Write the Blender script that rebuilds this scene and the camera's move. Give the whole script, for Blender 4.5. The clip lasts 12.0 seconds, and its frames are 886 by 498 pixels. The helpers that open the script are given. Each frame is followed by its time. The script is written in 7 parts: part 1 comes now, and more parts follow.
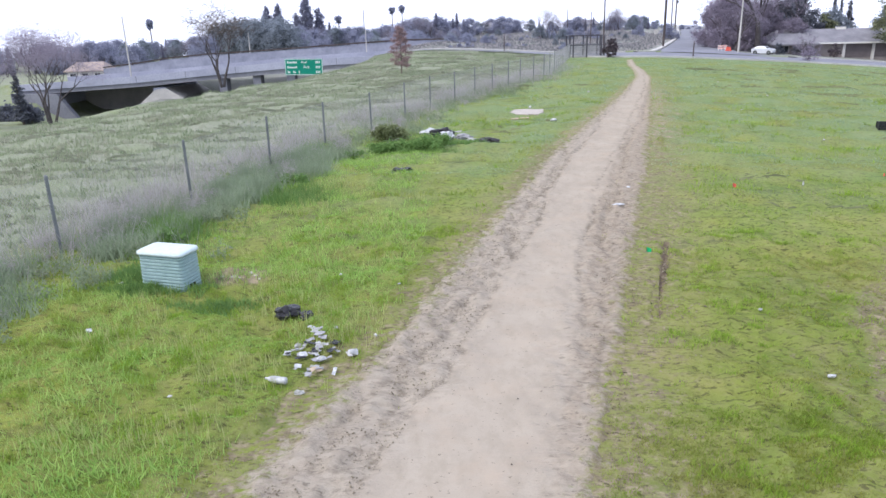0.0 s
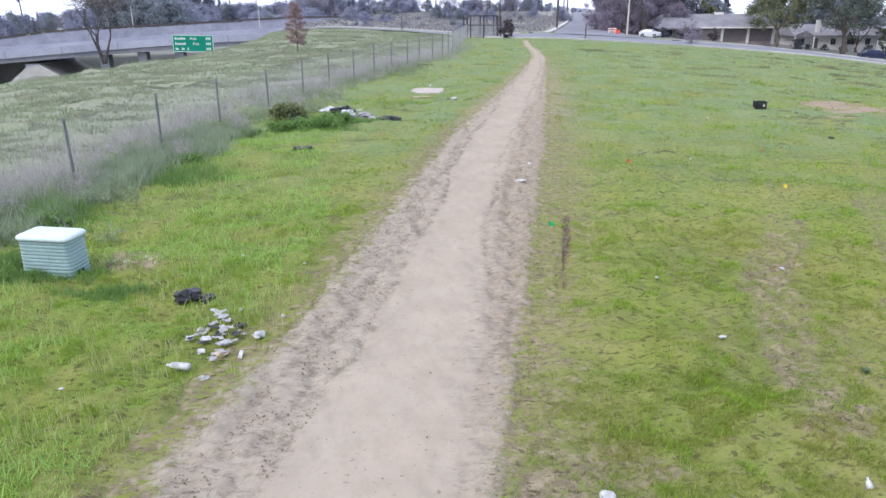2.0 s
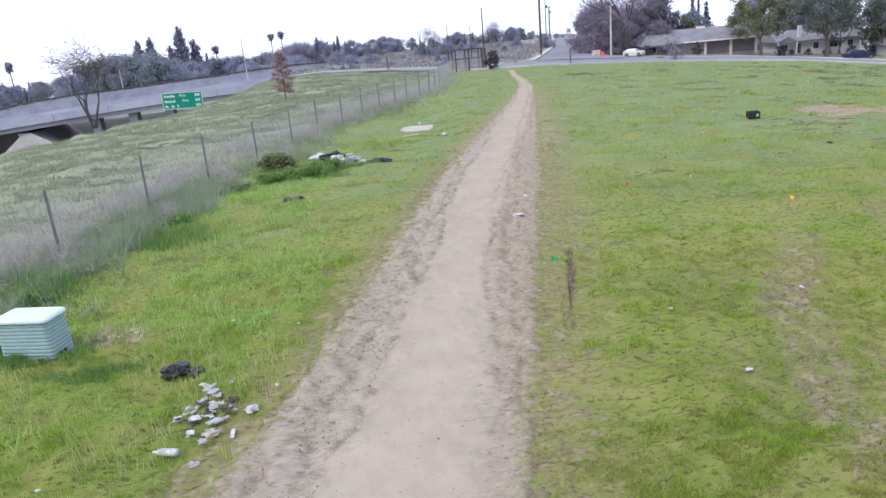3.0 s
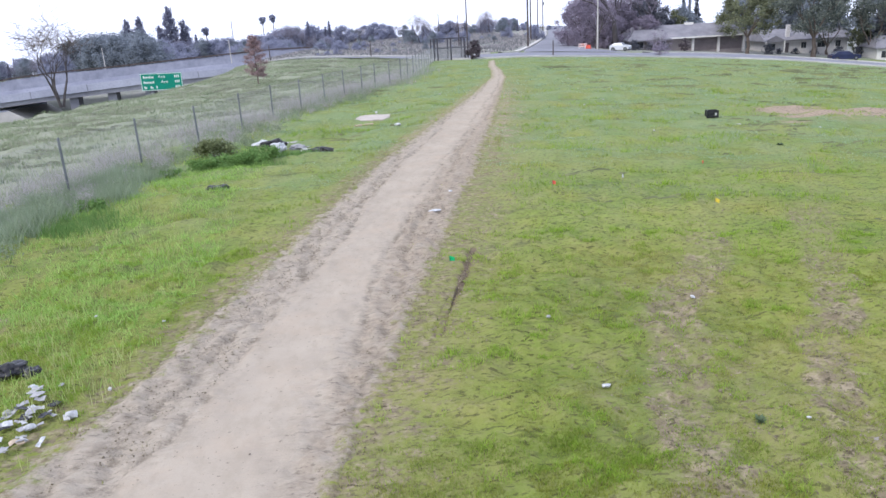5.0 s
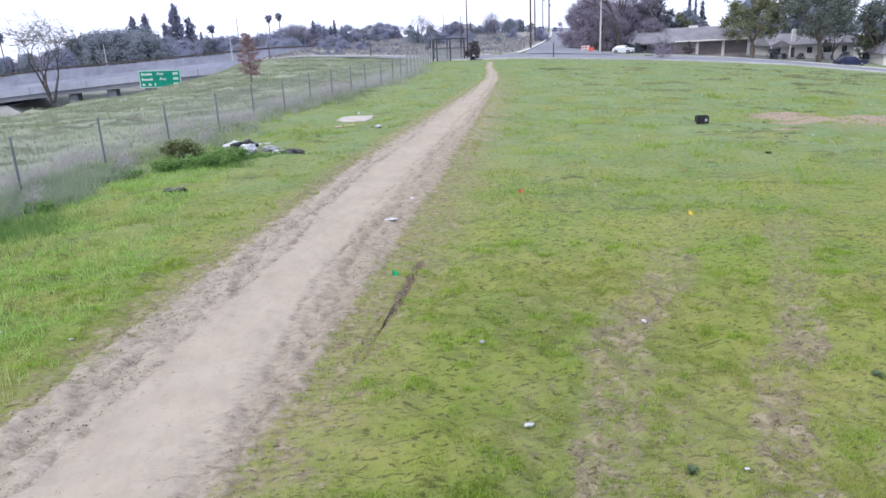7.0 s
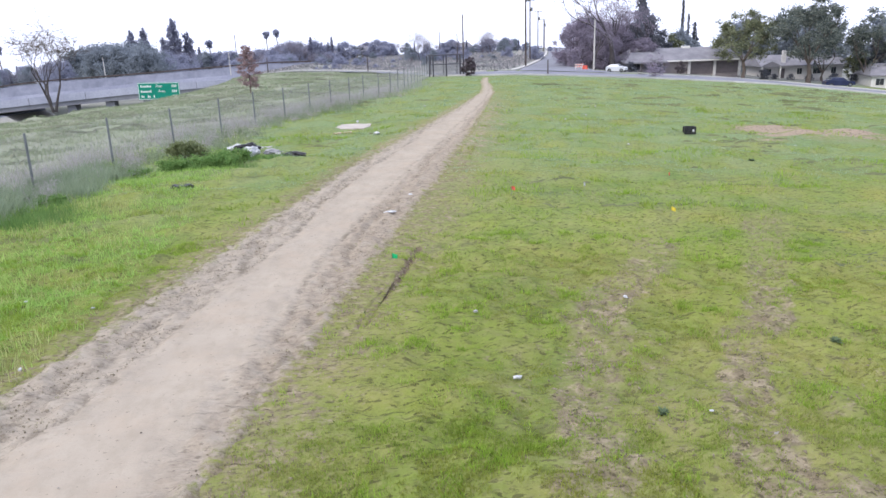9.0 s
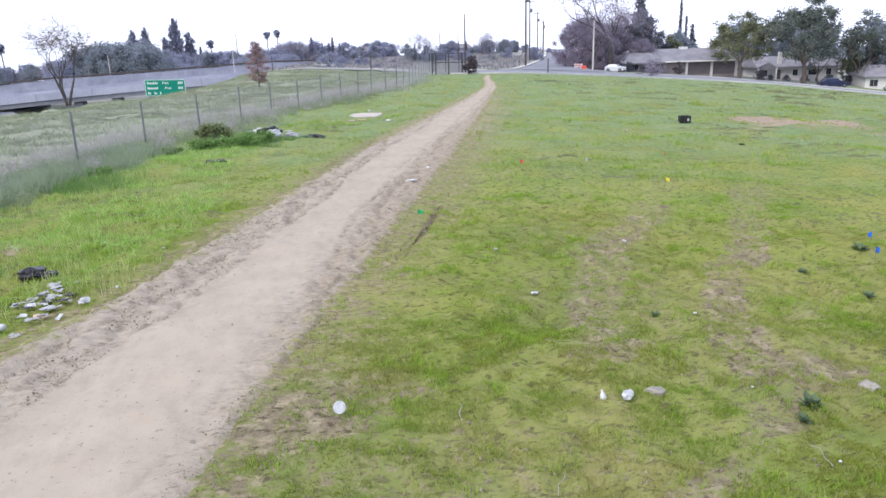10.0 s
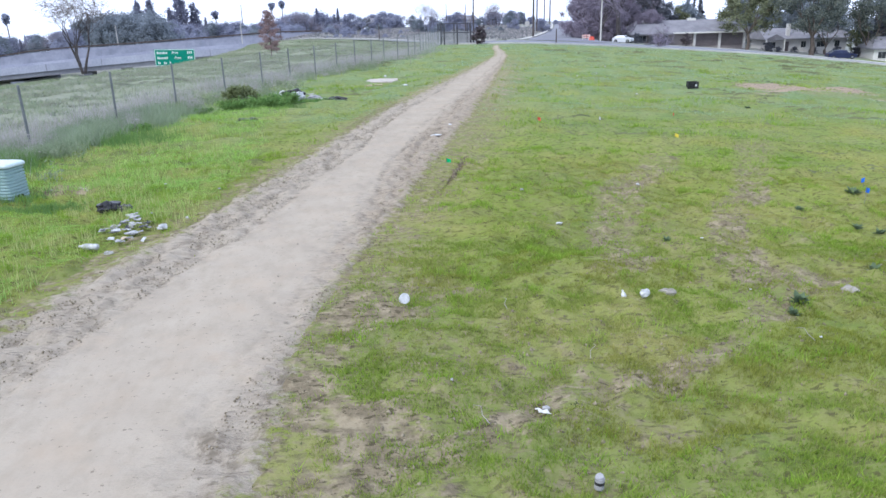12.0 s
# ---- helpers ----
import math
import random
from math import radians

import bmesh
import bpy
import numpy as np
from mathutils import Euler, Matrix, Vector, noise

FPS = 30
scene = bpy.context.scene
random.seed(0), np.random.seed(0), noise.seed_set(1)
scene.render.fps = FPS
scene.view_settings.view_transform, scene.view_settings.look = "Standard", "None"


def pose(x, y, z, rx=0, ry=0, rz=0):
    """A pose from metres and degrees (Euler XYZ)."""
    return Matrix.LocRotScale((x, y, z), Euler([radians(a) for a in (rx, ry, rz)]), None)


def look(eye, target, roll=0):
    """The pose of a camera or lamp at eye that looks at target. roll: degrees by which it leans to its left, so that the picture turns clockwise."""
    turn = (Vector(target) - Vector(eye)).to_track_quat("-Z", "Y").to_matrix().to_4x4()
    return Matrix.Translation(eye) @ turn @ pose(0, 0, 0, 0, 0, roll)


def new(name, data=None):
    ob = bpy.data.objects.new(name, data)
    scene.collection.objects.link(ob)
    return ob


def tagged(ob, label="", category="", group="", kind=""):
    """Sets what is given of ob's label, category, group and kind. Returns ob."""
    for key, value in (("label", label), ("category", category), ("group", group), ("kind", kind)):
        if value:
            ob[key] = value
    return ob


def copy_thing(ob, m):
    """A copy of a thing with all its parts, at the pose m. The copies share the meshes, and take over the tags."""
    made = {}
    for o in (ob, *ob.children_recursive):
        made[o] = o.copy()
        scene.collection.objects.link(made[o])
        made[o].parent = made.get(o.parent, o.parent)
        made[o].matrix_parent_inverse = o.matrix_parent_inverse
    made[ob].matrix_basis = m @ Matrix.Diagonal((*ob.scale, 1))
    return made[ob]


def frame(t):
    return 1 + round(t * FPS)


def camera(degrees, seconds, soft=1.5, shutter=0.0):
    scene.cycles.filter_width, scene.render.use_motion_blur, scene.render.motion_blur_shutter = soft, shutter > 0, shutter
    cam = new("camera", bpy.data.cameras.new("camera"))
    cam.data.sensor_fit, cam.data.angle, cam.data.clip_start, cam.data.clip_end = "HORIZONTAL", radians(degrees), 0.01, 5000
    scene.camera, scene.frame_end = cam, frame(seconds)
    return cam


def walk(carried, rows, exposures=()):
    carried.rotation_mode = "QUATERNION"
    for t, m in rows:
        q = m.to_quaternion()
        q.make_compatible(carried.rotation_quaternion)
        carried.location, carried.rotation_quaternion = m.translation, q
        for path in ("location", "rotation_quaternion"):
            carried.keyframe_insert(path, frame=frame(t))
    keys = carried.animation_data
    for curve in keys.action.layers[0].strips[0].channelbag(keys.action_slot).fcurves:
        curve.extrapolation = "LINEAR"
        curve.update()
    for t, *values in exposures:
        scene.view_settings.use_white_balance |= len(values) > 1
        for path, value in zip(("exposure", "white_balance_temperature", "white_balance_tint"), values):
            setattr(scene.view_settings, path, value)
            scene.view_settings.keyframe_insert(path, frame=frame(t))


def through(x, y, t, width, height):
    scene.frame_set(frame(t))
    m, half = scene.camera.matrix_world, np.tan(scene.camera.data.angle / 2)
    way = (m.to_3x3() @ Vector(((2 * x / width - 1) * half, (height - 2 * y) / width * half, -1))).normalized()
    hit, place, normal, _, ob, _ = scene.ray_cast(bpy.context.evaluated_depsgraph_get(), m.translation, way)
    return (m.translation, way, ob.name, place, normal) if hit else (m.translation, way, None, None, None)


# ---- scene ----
cam = camera(64.0, 12.0, soft=1.5)
# seconds, eye x y z, yaw (left), pitch (up), roll
PATH = [
    (0, 2.343, 0.016, 4.708, 2.56, -17.98, -1.63),
    (0.5, 2.166, 0.287, 4.607, -0.67, -17.29, -2.00),
    (1, 2.041, 0.347, 4.612, -1.58, -17.10, -2.25),
    (1.5, 2.096, 0.226, 4.645, -2.88, -17.15, -2.52),
    (1.8, 2.205, 0.112, 4.642, -3.45, -17.38, -2.53),
    (2, 2.252, 0.069, 4.608, -5.74, -19.63, -0.35),
    (2.2, 2.308, 0.157, 4.520, -6.40, -20.45, 0.65),
    (2.5, 2.237, 0.279, 4.556, -6.52, -20.62, 0.92),
    (2.7, 2.268, 0.493, 4.602, -5.78, -18.72, -2.58),
    (2.8, 2.326, 0.681, 4.641, -5.49, -16.97, -5.16),
    (3, 2.421, 0.741, 4.622, -5.62, -16.97, -5.15),
    (5, 4.397, 1.114, 4.472, -6.29, -17.87, -3.41),
    (5.5, 4.709, 1.300, 4.442, -6.26, -17.86, -3.23),
    (6, 5.210, 1.598, 4.408, -6.15, -17.88, -2.99),
    (6.5, 5.444, 1.767, 4.399, -6.02, -17.88, -2.88),
    (7, 5.646, 1.904, 4.379, -5.85, -17.81, -2.72),
    (9, 5.465, 0.888, 4.043, -6.42, -16.42, -1.98),
    (9.5, 5.028, -0.388, 3.633, -6.75, -16.14, -1.73),
    (10, 4.714, -1.071, 3.609, -6.61, -16.26, -1.67),
    (10.5, 4.491, -1.702, 3.544, -6.55, -16.62, -1.81),
    (11, 4.200, -2.532, 3.380, -6.48, -17.76, -1.67),
    (11.5, 4.082, -2.616, 3.348, -6.36, -18.28, -1.60),
    (12, 3.986, -2.519, 3.352, -6.23, -18.31, -1.55),
]
walk(cam, [(t, pose(x, y, z, 90 + pitch, 0, yaw) @ pose(0, 0, 0, 0, 0, roll)) for t, x, y, z, yaw, pitch, roll in PATH],
     [(0, 0.12, 6450, 10), (2.0, 0.12, 6400, 10), (2.5, 0.05, 6130, 6), (3.0, 0.02, 6450, 10), (5.0, 0.12, 6350, 10), (7.0, 0.12, 6350, 10), (9.0, 0.17, 6520, 10), (10.0, 0.17, 6480, 10), (10.5, 0.16, 6400, 10), (11.0, 0.14, 6180, 10), (12.0, 0.14, 6050, 6)])

# ---- light: a bright overcast sky with a weak, wide sun ----
SUN_EL, SUN_AZ = 46, 238
world = bpy.data.worlds.new("overcast")
scene.world = world
world.use_nodes = True
wn, wl = world.node_tree.nodes, world.node_tree.links
sky = wn.new("ShaderNodeTexSky")
sky.sky_type, sky.sun_disc = "NISHITA", False
sky.sun_elevation, sky.sun_rotation = radians(SUN_EL), radians(SUN_AZ)
sky.dust_density = 4.0
skybg = wn["Background"]
skybg.inputs["Strength"].default_value = 0.05
cloud = wn.new("ShaderNodeBackground")
cloud.inputs["Color"].default_value = (0.885, 0.945, 1.20, 1)
cloud.inputs["Strength"].default_value = 1.28
both = wn.new("ShaderNodeAddShader")
wl.new(sky.outputs["Color"], skybg.inputs["Color"])
wl.new(skybg.outputs[0], both.inputs[0])
wl.new(cloud.outputs[0], both.inputs[1])
wl.new(both.outputs[0], wn["World Output"].inputs["Surface"])
lamp = bpy.data.lights.new("sun", "SUN")
lamp.energy, lamp.angle, lamp.color = 1.7, radians(16), (1.0, 0.95, 0.88)
sun = new("sun", lamp)
sun.matrix_world = look((0, 0, 60), (0 - math.sin(radians(SUN_AZ)) * 60, 0 - math.cos(radians(SUN_AZ)) * 60, 60 - 60 * math.tan(radians(SUN_EL))))


# ---- materials ----
class Mat:
    """A small builder for node materials."""

    def __init__(self, name, rough=0.9, metal=0.0):
        self.m = bpy.data.materials.new(name)
        self.m.use_nodes = True
        self.n, self.l = self.m.node_tree.nodes, self.m.node_tree.links
        self.b = self.n["Principled BSDF"]
        self.b.inputs["Roughness"].default_value = rough
        self.b.inputs["Metallic"].default_value = metal
        self.b.inputs["Specular IOR Level"].default_value = 0.25
        self.pos = None

    def where(self):
        if self.pos is None:
            self.pos = self.n.new("ShaderNodeNewGeometry").outputs["Position"]
        return self.pos

    def noise(self, scale, detail=4, rough=0.6, stretch=None):
        t = self.n.new("ShaderNodeTexNoise")
        t.inputs["Scale"].default_value, t.inputs["Detail"].default_value, t.inputs["Roughness"].default_value = scale, detail, rough
        src = self.where()
        if stretch:
            mp = self.n.new("ShaderNodeMapping")
            mp.inputs["Scale"].default_value = stretch
            self.l.new(src, mp.inputs["Vector"])
            src = mp.outputs[0]
        self.l.new(src, t.inputs["Vector"])
        return t.outputs["Fac"]

    def ramp(self, fac, lo, hi):
        r = self.n.new("ShaderNodeMapRange")
        r.inputs["From Min"].default_value, r.inputs["From Max"].default_value = lo, hi
        self.l.new(fac, r.inputs["Value"])
        return r.outputs["Result"]

    def mix(self, fac, a, b):
        x = self.n.new("ShaderNodeMix")
        x.data_type = "RGBA"
        for sock, v in ((x.inputs[0], fac), (x.inputs[6], a), (x.inputs[7], b)):
            if isinstance(v, (tuple, list)):
                sock.default_value = (*v, 1)
            elif isinstance(v, (int, float)):
                sock.default_value = v
            else:
                self.l.new(v, sock)
        return x.outputs[2]

    def math(self, op, a, b=0.0):
        x = self.n.new("ShaderNodeMath")
        x.operation = op
        for sock, v in ((x.inputs[0], a), (x.inputs[1], b)):
            if isinstance(v, (int, float)):
                sock.default_value = v
            else:
                self.l.new(v, sock)
        return x.outputs[0]

    def attr(self, name):
        a = self.n.new("ShaderNodeAttribute")
        a.attribute_name = name
        return a.outputs["Fac"]

    def island(self):
        return self.n.new("ShaderNodeNewGeometry").outputs["Random Per Island"]

    def color(self, c):
        if isinstance(c, (tuple, list)):
            self.b.inputs["Base Color"].default_value = (*c, 1)
        else:
            self.l.new(c, self.b.inputs["Base Color"])
        return self

    def bump(self, height, strength=0.4, dist=0.02):
        b = self.n.new("ShaderNodeBump")
        b.inputs["Strength"].default_value, b.inputs["Distance"].default_value = strength, dist
        self.l.new(height, b.inputs["Height"])
        self.l.new(b.outputs[0], self.b.inputs["Normal"])
        return self


def worn(name, a, b, scale, rough=0.85, metal=0.0, fine=None, bump=0.2):
    """Two colours mottled at two scales, with a fine bump."""
    m = Mat(name, rough, metal)
    fine = fine or scale * 9
    f = m.noise(fine, 3)
    c = m.mix(m.ramp(m.noise(scale), 0.35, 0.65), a, b)
    c = m.mix(m.math("MULTIPLY", m.ramp(f, 0.45, 0.75), 0.35), c, tuple(v * 0.6 for v in a))
    m.color(c).bump(f, bump, 0.01)
    return m.m


def varied(name, a, b, rough=0.9, through=0.0):
    """Leaves and blades: a colour for each island between a and b."""
    m = Mat(name, rough)
    m.b.inputs["Specular IOR Level"].default_value = 0.12
    c = m.mix(m.island(), a, b)
    m.color(m.mix(m.ramp(m.noise(0.9, 3), 0.3, 0.7), c, m.mix(0.5, c, tuple(v * 0.75 for v in a))))
    if through:
        m.b.inputs["Subsurface Weight"].default_value = 0.0
        t = m.n.new("ShaderNodeBsdfTranslucent")
        m.l.new(c, t.inputs["Color"])
        x = m.n.new("ShaderNodeMixShader")
        x.inputs[0].default_value = through
        out = m.n["Material Output"]
        m.l.new(m.b.outputs[0], x.inputs[1])
        m.l.new(t.outputs[0], x.inputs[2])
        m.l.new(x.outputs[0], out.inputs["Surface"])
    return m.m


GREEN, LIME, OLIVE, SOIL = (0.115, 0.168, 0.035), (0.19, 0.232, 0.05), (0.235, 0.22, 0.10), (0.235, 0.195, 0.135)


def turf_tint(m, base):
    """Broad drifts of lusher and of yellowed grass, the same for turf and blades."""
    c = m.mix(m.math("MULTIPLY", m.ramp(m.noise(0.33, 5, 0.6), 0.45, 0.65), 0.62), base, (0.258, 0.24, 0.076))
    return m.mix(m.math("MULTIPLY", m.ramp(m.noise(0.62, 4, 0.6, (1.0, 1.5, 1)), 0.52, 0.70), 0.36), c, (0.115, 0.188, 0.034))


def turf_color(m):
    """Short green turf: lush and yellowed drifts, soft tufts, thatch; shade in small holes, gaps and furrows is painted
    dark.
    """
    c = m.mix(m.ramp(m.noise(0.28, 4), 0.40, 0.62), GREEN, LIME)
    c = m.mix(m.math("MULTIPLY", m.ramp(m.noise(1.3, 4), 0.42, 0.66), 0.5), c, OLIVE)
    c = turf_tint(m, c)
    c = m.mix(m.math("MULTIPLY", m.ramp(m.noise(5.0, 4, 0.6, (0.8, 1.4, 1)), 0.45, 0.60), 0.4), c, (0.215, 0.275, 0.055))
    c = m.mix(m.math("MULTIPLY", m.ramp(m.noise(8.5, 5, 0.7, (0.7, 1.5, 1)), 0.52, 0.62), 0.3), c, (0.255, 0.225, 0.12))
    hole_shade = m.ramp(m.noise(11, 3, 0.55, (0.7, 1.5, 1)), 0.575, 0.625)
    c = m.mix(m.math("MULTIPLY", hole_shade, 0.8), c, (0.055, 0.055, 0.022))
    streak_shade = m.ramp(m.noise(2.3, 5, 0.65, (0.42, 2.2, 1)), 0.60, 0.66)
    c = m.mix(m.math("MULTIPLY", streak_shade, 0.6), c, (0.075, 0.085, 0.032))
    furrow = m.ramp(m.noise(0.9, 5, 0.65, (0.35, 2.0, 1)), 0.60, 0.66)
    return m.mix(m.math("MULTIPLY", furrow, 0.55), c, (0.085, 0.092, 0.045))


def bare_earth(m):
    grit = m.noise(28, 5, 0.75)
    earth = m.mix(m.ramp(grit, 0.3, 0.7), SOIL, (0.125, 0.105, 0.068))
    return m.mix(m.ramp(m.noise(5, 4), 0.45, 0.6), earth, (0.292, 0.247, 0.168)), grit


def ground_material():
    m = Mat("turf_and_soil", 1.0)
    m.b.inputs["Specular IOR Level"].default_value = 0.0
    bare, dry = m.attr("bare"), m.attr("dry")
    c = turf_color(m)
    xyz = m.n.new("ShaderNodeSeparateXYZ")
    m.l.new(m.where(), xyz.inputs[0])
    # distance haze painted in: the turf turns paler and bluer with y
    haze = m.math("MULTIPLY", m.ramp(xyz.outputs["Y"], 11, 30), m.ramp(m.noise(0.5, 4), 0.25, 0.6))
    c = m.mix(m.math("MULTIPLY", haze, 0.6), c, (0.187, 0.255, 0.152))
    c = m.mix(m.math("MULTIPLY", m.ramp(bare, 0.10, 0.5), 0.5), c, m.mix(m.ramp(m.noise(5.5, 6, 0.75), 0.35, 0.65), (0.165, 0.18, 0.066), (0.268, 0.232, 0.145)))
    rag = m.math("ADD", m.math("MULTIPLY", m.noise(2.6, 6, 0.72), 0.55), m.math("MULTIPLY", m.noise(9, 5, 0.7, (0.8, 1.3, 1)), 0.45))
    dryness = m.ramp(m.math("ADD", dry, m.math("MULTIPLY", m.noise(0.5, 4), 0.7)), 0.55, 1.0)
    c = m.mix(dryness, c, m.mix(m.ramp(m.noise(0.8, 5), 0.35, 0.65), (0.260, 0.272, 0.214), (0.218, 0.248, 0.164)))
    # grey far ground; by the bridge it stands for blue-grey shade
    far_grey = m.mix(m.ramp(m.noise(0.18, 5, 0.65, (0.5, 1.4, 1)), 0.42, 0.6), (0.205, 0.212, 0.205), (0.29, 0.285, 0.285))
    c = m.mix(m.math("MULTIPLY", m.math("MULTIPLY", m.ramp(xyz.outputs["Y"], 116, 126), m.ramp(xyz.outputs["X"], -72, -58)), 0.75), c, far_grey)
    earth, grit = bare_earth(m)
    # darker brown soil along the groove
    earth = m.mix(m.attr("groove_dark"), earth, m.mix(m.ramp(grit, 0.35, 0.65), (0.10, 0.075, 0.055), (0.19, 0.15, 0.115)))
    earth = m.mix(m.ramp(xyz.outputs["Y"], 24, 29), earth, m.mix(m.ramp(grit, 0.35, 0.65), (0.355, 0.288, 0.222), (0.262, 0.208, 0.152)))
    show = m.ramp(m.math("ADD", bare, m.math("MULTIPLY", m.math("SUBTRACT", rag, 0.5), 2.1)), 0.40, 0.60)
    c = m.mix(show, c, earth)
    # shaded pits between soil lumps and tufts, painted as dark spots
    c = m.mix(m.math("MULTIPLY", m.ramp(m.noise(10, 4, 0.65, (0.8, 1.4, 1)), 0.555, 0.61), m.math("ADD", 0.35, m.math("MULTIPLY", show, 0.5))), c, (0.075, 0.064, 0.04))
    m.color(c).bump(m.math("ADD", m.noise(14, 5, 0.7), m.math("MULTIPLY", m.noise(4, 3), 0.8)), 0.8, 0.045)
    return m.m


def path_material():
    m = Mat("trodden_dirt", 1.0)
    m.b.inputs["Specular IOR Level"].default_value = 0.0
    core, edge = m.attr("core"), m.attr("edge")
    grit = m.noise(45, 5, 0.7)
    rag = m.noise(1.6, 6, 0.7, (2.2, 0.8, 1))
    clod = m.noise(7, 5, 0.75, (0.7, 1.5, 1))
    pale = m.mix(m.ramp(m.noise(0.9, 4), 0.3, 0.7), (0.372, 0.327, 0.264), (0.318, 0.276, 0.221))
    pale = m.mix(m.math("MULTIPLY", m.ramp(grit, 0.5, 0.75), 0.3), pale, (0.225, 0.198, 0.172))
    pale = m.mix(m.math("MULTIPLY", m.ramp(m.noise(2.7, 6, 0.7, (1.3, 0.7, 1)), 0.46, 0.66), 0.6), pale, (0.275, 0.238, 0.186))
    pale = m.mix(m.math("MULTIPLY", m.ramp(m.noise(1.1, 5, 0.65), 0.5, 0.66), 0.4), pale, (0.375, 0.305, 0.232))
    pale = m.mix(m.math("MULTIPLY", m.ramp(m.noise(15, 3, 0.6, (0.95, 1.15, 1)), 0.65, 0.70), 0.6), pale, (0.13, 0.105, 0.08))
    # shoulder relief and pits shaded by colour, as overcast light leaves bumps flat
    loose = m.mix(m.ramp(clod, 0.40, 0.60), (0.372, 0.328, 0.266), (0.308, 0.266, 0.212))
    loose = m.mix(m.math("MULTIPLY", m.attr("brown"), 0.55), loose, m.mix(m.ramp(clod, 0.4, 0.6), (0.315, 0.262, 0.2), (0.235, 0.19, 0.142)))
    loose = m.mix(m.math("MULTIPLY", m.ramp(m.noise(3.1, 5, 0.7), 0.5, 0.62), 0.5), loose, (0.36, 0.322, 0.258))
    loose = m.mix(m.math("MULTIPLY", m.ramp(m.noise(4.2, 5, 0.75, (0.6, 1.7, 1)), 0.57, 0.64), 0.42), loose, (0.15, 0.122, 0.095))
    loose = m.mix(m.math("MULTIPLY", m.ramp(m.noise(10, 4, 0.6, (0.65, 1.6, 1)), 0.58, 0.65), 0.5), loose, (0.105, 0.088, 0.068))
    c = m.mix(m.ramp(m.math("ADD", core, m.math("MULTIPLY", m.math("SUBTRACT", rag, 0.5), 1.3)), 0.3, 0.65), loose, pale)
    # shade in the ruts painted as darker soil; two soil blotches share the mask
    rut = m.math("MULTIPLY", m.attr("rut"), m.ramp(m.noise(2.6, 6, 0.75, (1.4, 1.0, 1)), 0.47, 0.58))
    c = m.mix(m.math("MULTIPLY", rut, 0.7), c, m.mix(m.ramp(clod, 0.4, 0.6), (0.175, 0.145, 0.11), (0.095, 0.08, 0.06)))
    show = m.ramp(m.math("ADD", edge, m.math("MULTIPLY", m.math("SUBTRACT", m.noise(3.2, 7, 0.8), 0.5), 1.9)), 0.22, 0.52)
    earth, _ = bare_earth(m)
    verge = m.mix(m.ramp(m.noise(7, 6, 0.75, (0.8, 1.3, 1)), 0.42, 0.56), turf_color(m), earth)
    c = m.mix(show, verge, c)
    h = m.math("MULTIPLY", m.math("ADD", clod, m.math("MULTIPLY", grit, 0.3)), m.math("SUBTRACT", 1.15, core))
    m.color(c).bump(h, 0.9, 0.045)
    return m.m


M_GROUND, M_PATH = ground_material(), path_material()


def blade_material(name, low, high, tan):
    """Turf blades: mostly green to lime, some straw."""
    m = Mat(name, 0.9)
    m.b.inputs["Specular IOR Level"].default_value = 0.05
    r = m.island()
    c = m.mix(m.ramp(r, 0.0, 0.8), low, high)
    yellow = m.math("MULTIPLY", m.ramp(m.noise(0.33, 5, 0.6), 0.46, 0.66), tan)
    c = m.mix(yellow, c, (0.42, 0.37, 0.155))
    c = m.mix(m.math("MULTIPLY", m.ramp(m.noise(0.62, 4, 0.6, (1.0, 1.5, 1)), 0.52, 0.70), 0.28), c, low)
    c = m.mix(m.math("MULTIPLY", m.ramp(r, 0.90, 1.0), 0.4), c, (0.40, 0.375, 0.19))
    t = m.n.new("ShaderNodeBsdfTranslucent")
    x = m.n.new("ShaderNodeMixShader")
    x.inputs[0].default_value = 0.42
    m.color(c)
    m.l.new(c, t.inputs["Color"])
    m.l.new(m.b.outputs[0], x.inputs[1])
    m.l.new(t.outputs[0], x.inputs[2])
    m.l.new(x.outputs[0], m.n["Material Output"].inputs["Surface"])
    return m.m


M_BLADE = blade_material("grass_blades", (0.140, 0.228, 0.034), (0.272, 0.36, 0.062), 0.46)
# blades across the farther field, with cool distance haze in their colour
M_BLADE_HAZE = blade_material("haze_tinted_grass_blades", (0.205, 0.295, 0.178), (0.335, 0.435, 0.285), 0.25)
M_BLADE_WORN = blade_material("trodden_grass_blades", (0.155, 0.198, 0.034), (0.28, 0.312, 0.062), 0.5)
M_FRESH = blade_material("fresh_grass_blades", (0.212, 0.375, 0.085), (0.395, 0.56, 0.165), 0.28)
M_TUFT = blade_material("bright_tufts", (0.165, 0.29, 0.032), (0.30, 0.43, 0.064), 0.3)
M_TALL = varied("tall_grass", (0.24, 0.31, 0.198), (0.35, 0.41, 0.29), 0.85, 0.45)
M_ROUGH = varied("rough_olive_grass", (0.215, 0.268, 0.155), (0.33, 0.375, 0.24), 0.9, 0.45)
M_CLUMP = varied("grey_green_weeds", (0.19, 0.24, 0.15), (0.32, 0.365, 0.25), 0.9, 0.4)
M_WEED = varied("dead_weeds", (0.36, 0.34, 0.33), (0.50, 0.47, 0.465), 0.95, 0.4)
M_SCRUB = varied("grey_green_scrub", (0.14, 0.148, 0.155), (0.23, 0.238, 0.245), 0.95, 0.3)
M_SLOPE = varied("faded_slope_grass", (0.278, 0.288, 0.215), (0.392, 0.397, 0.305), 0.95, 0.4)
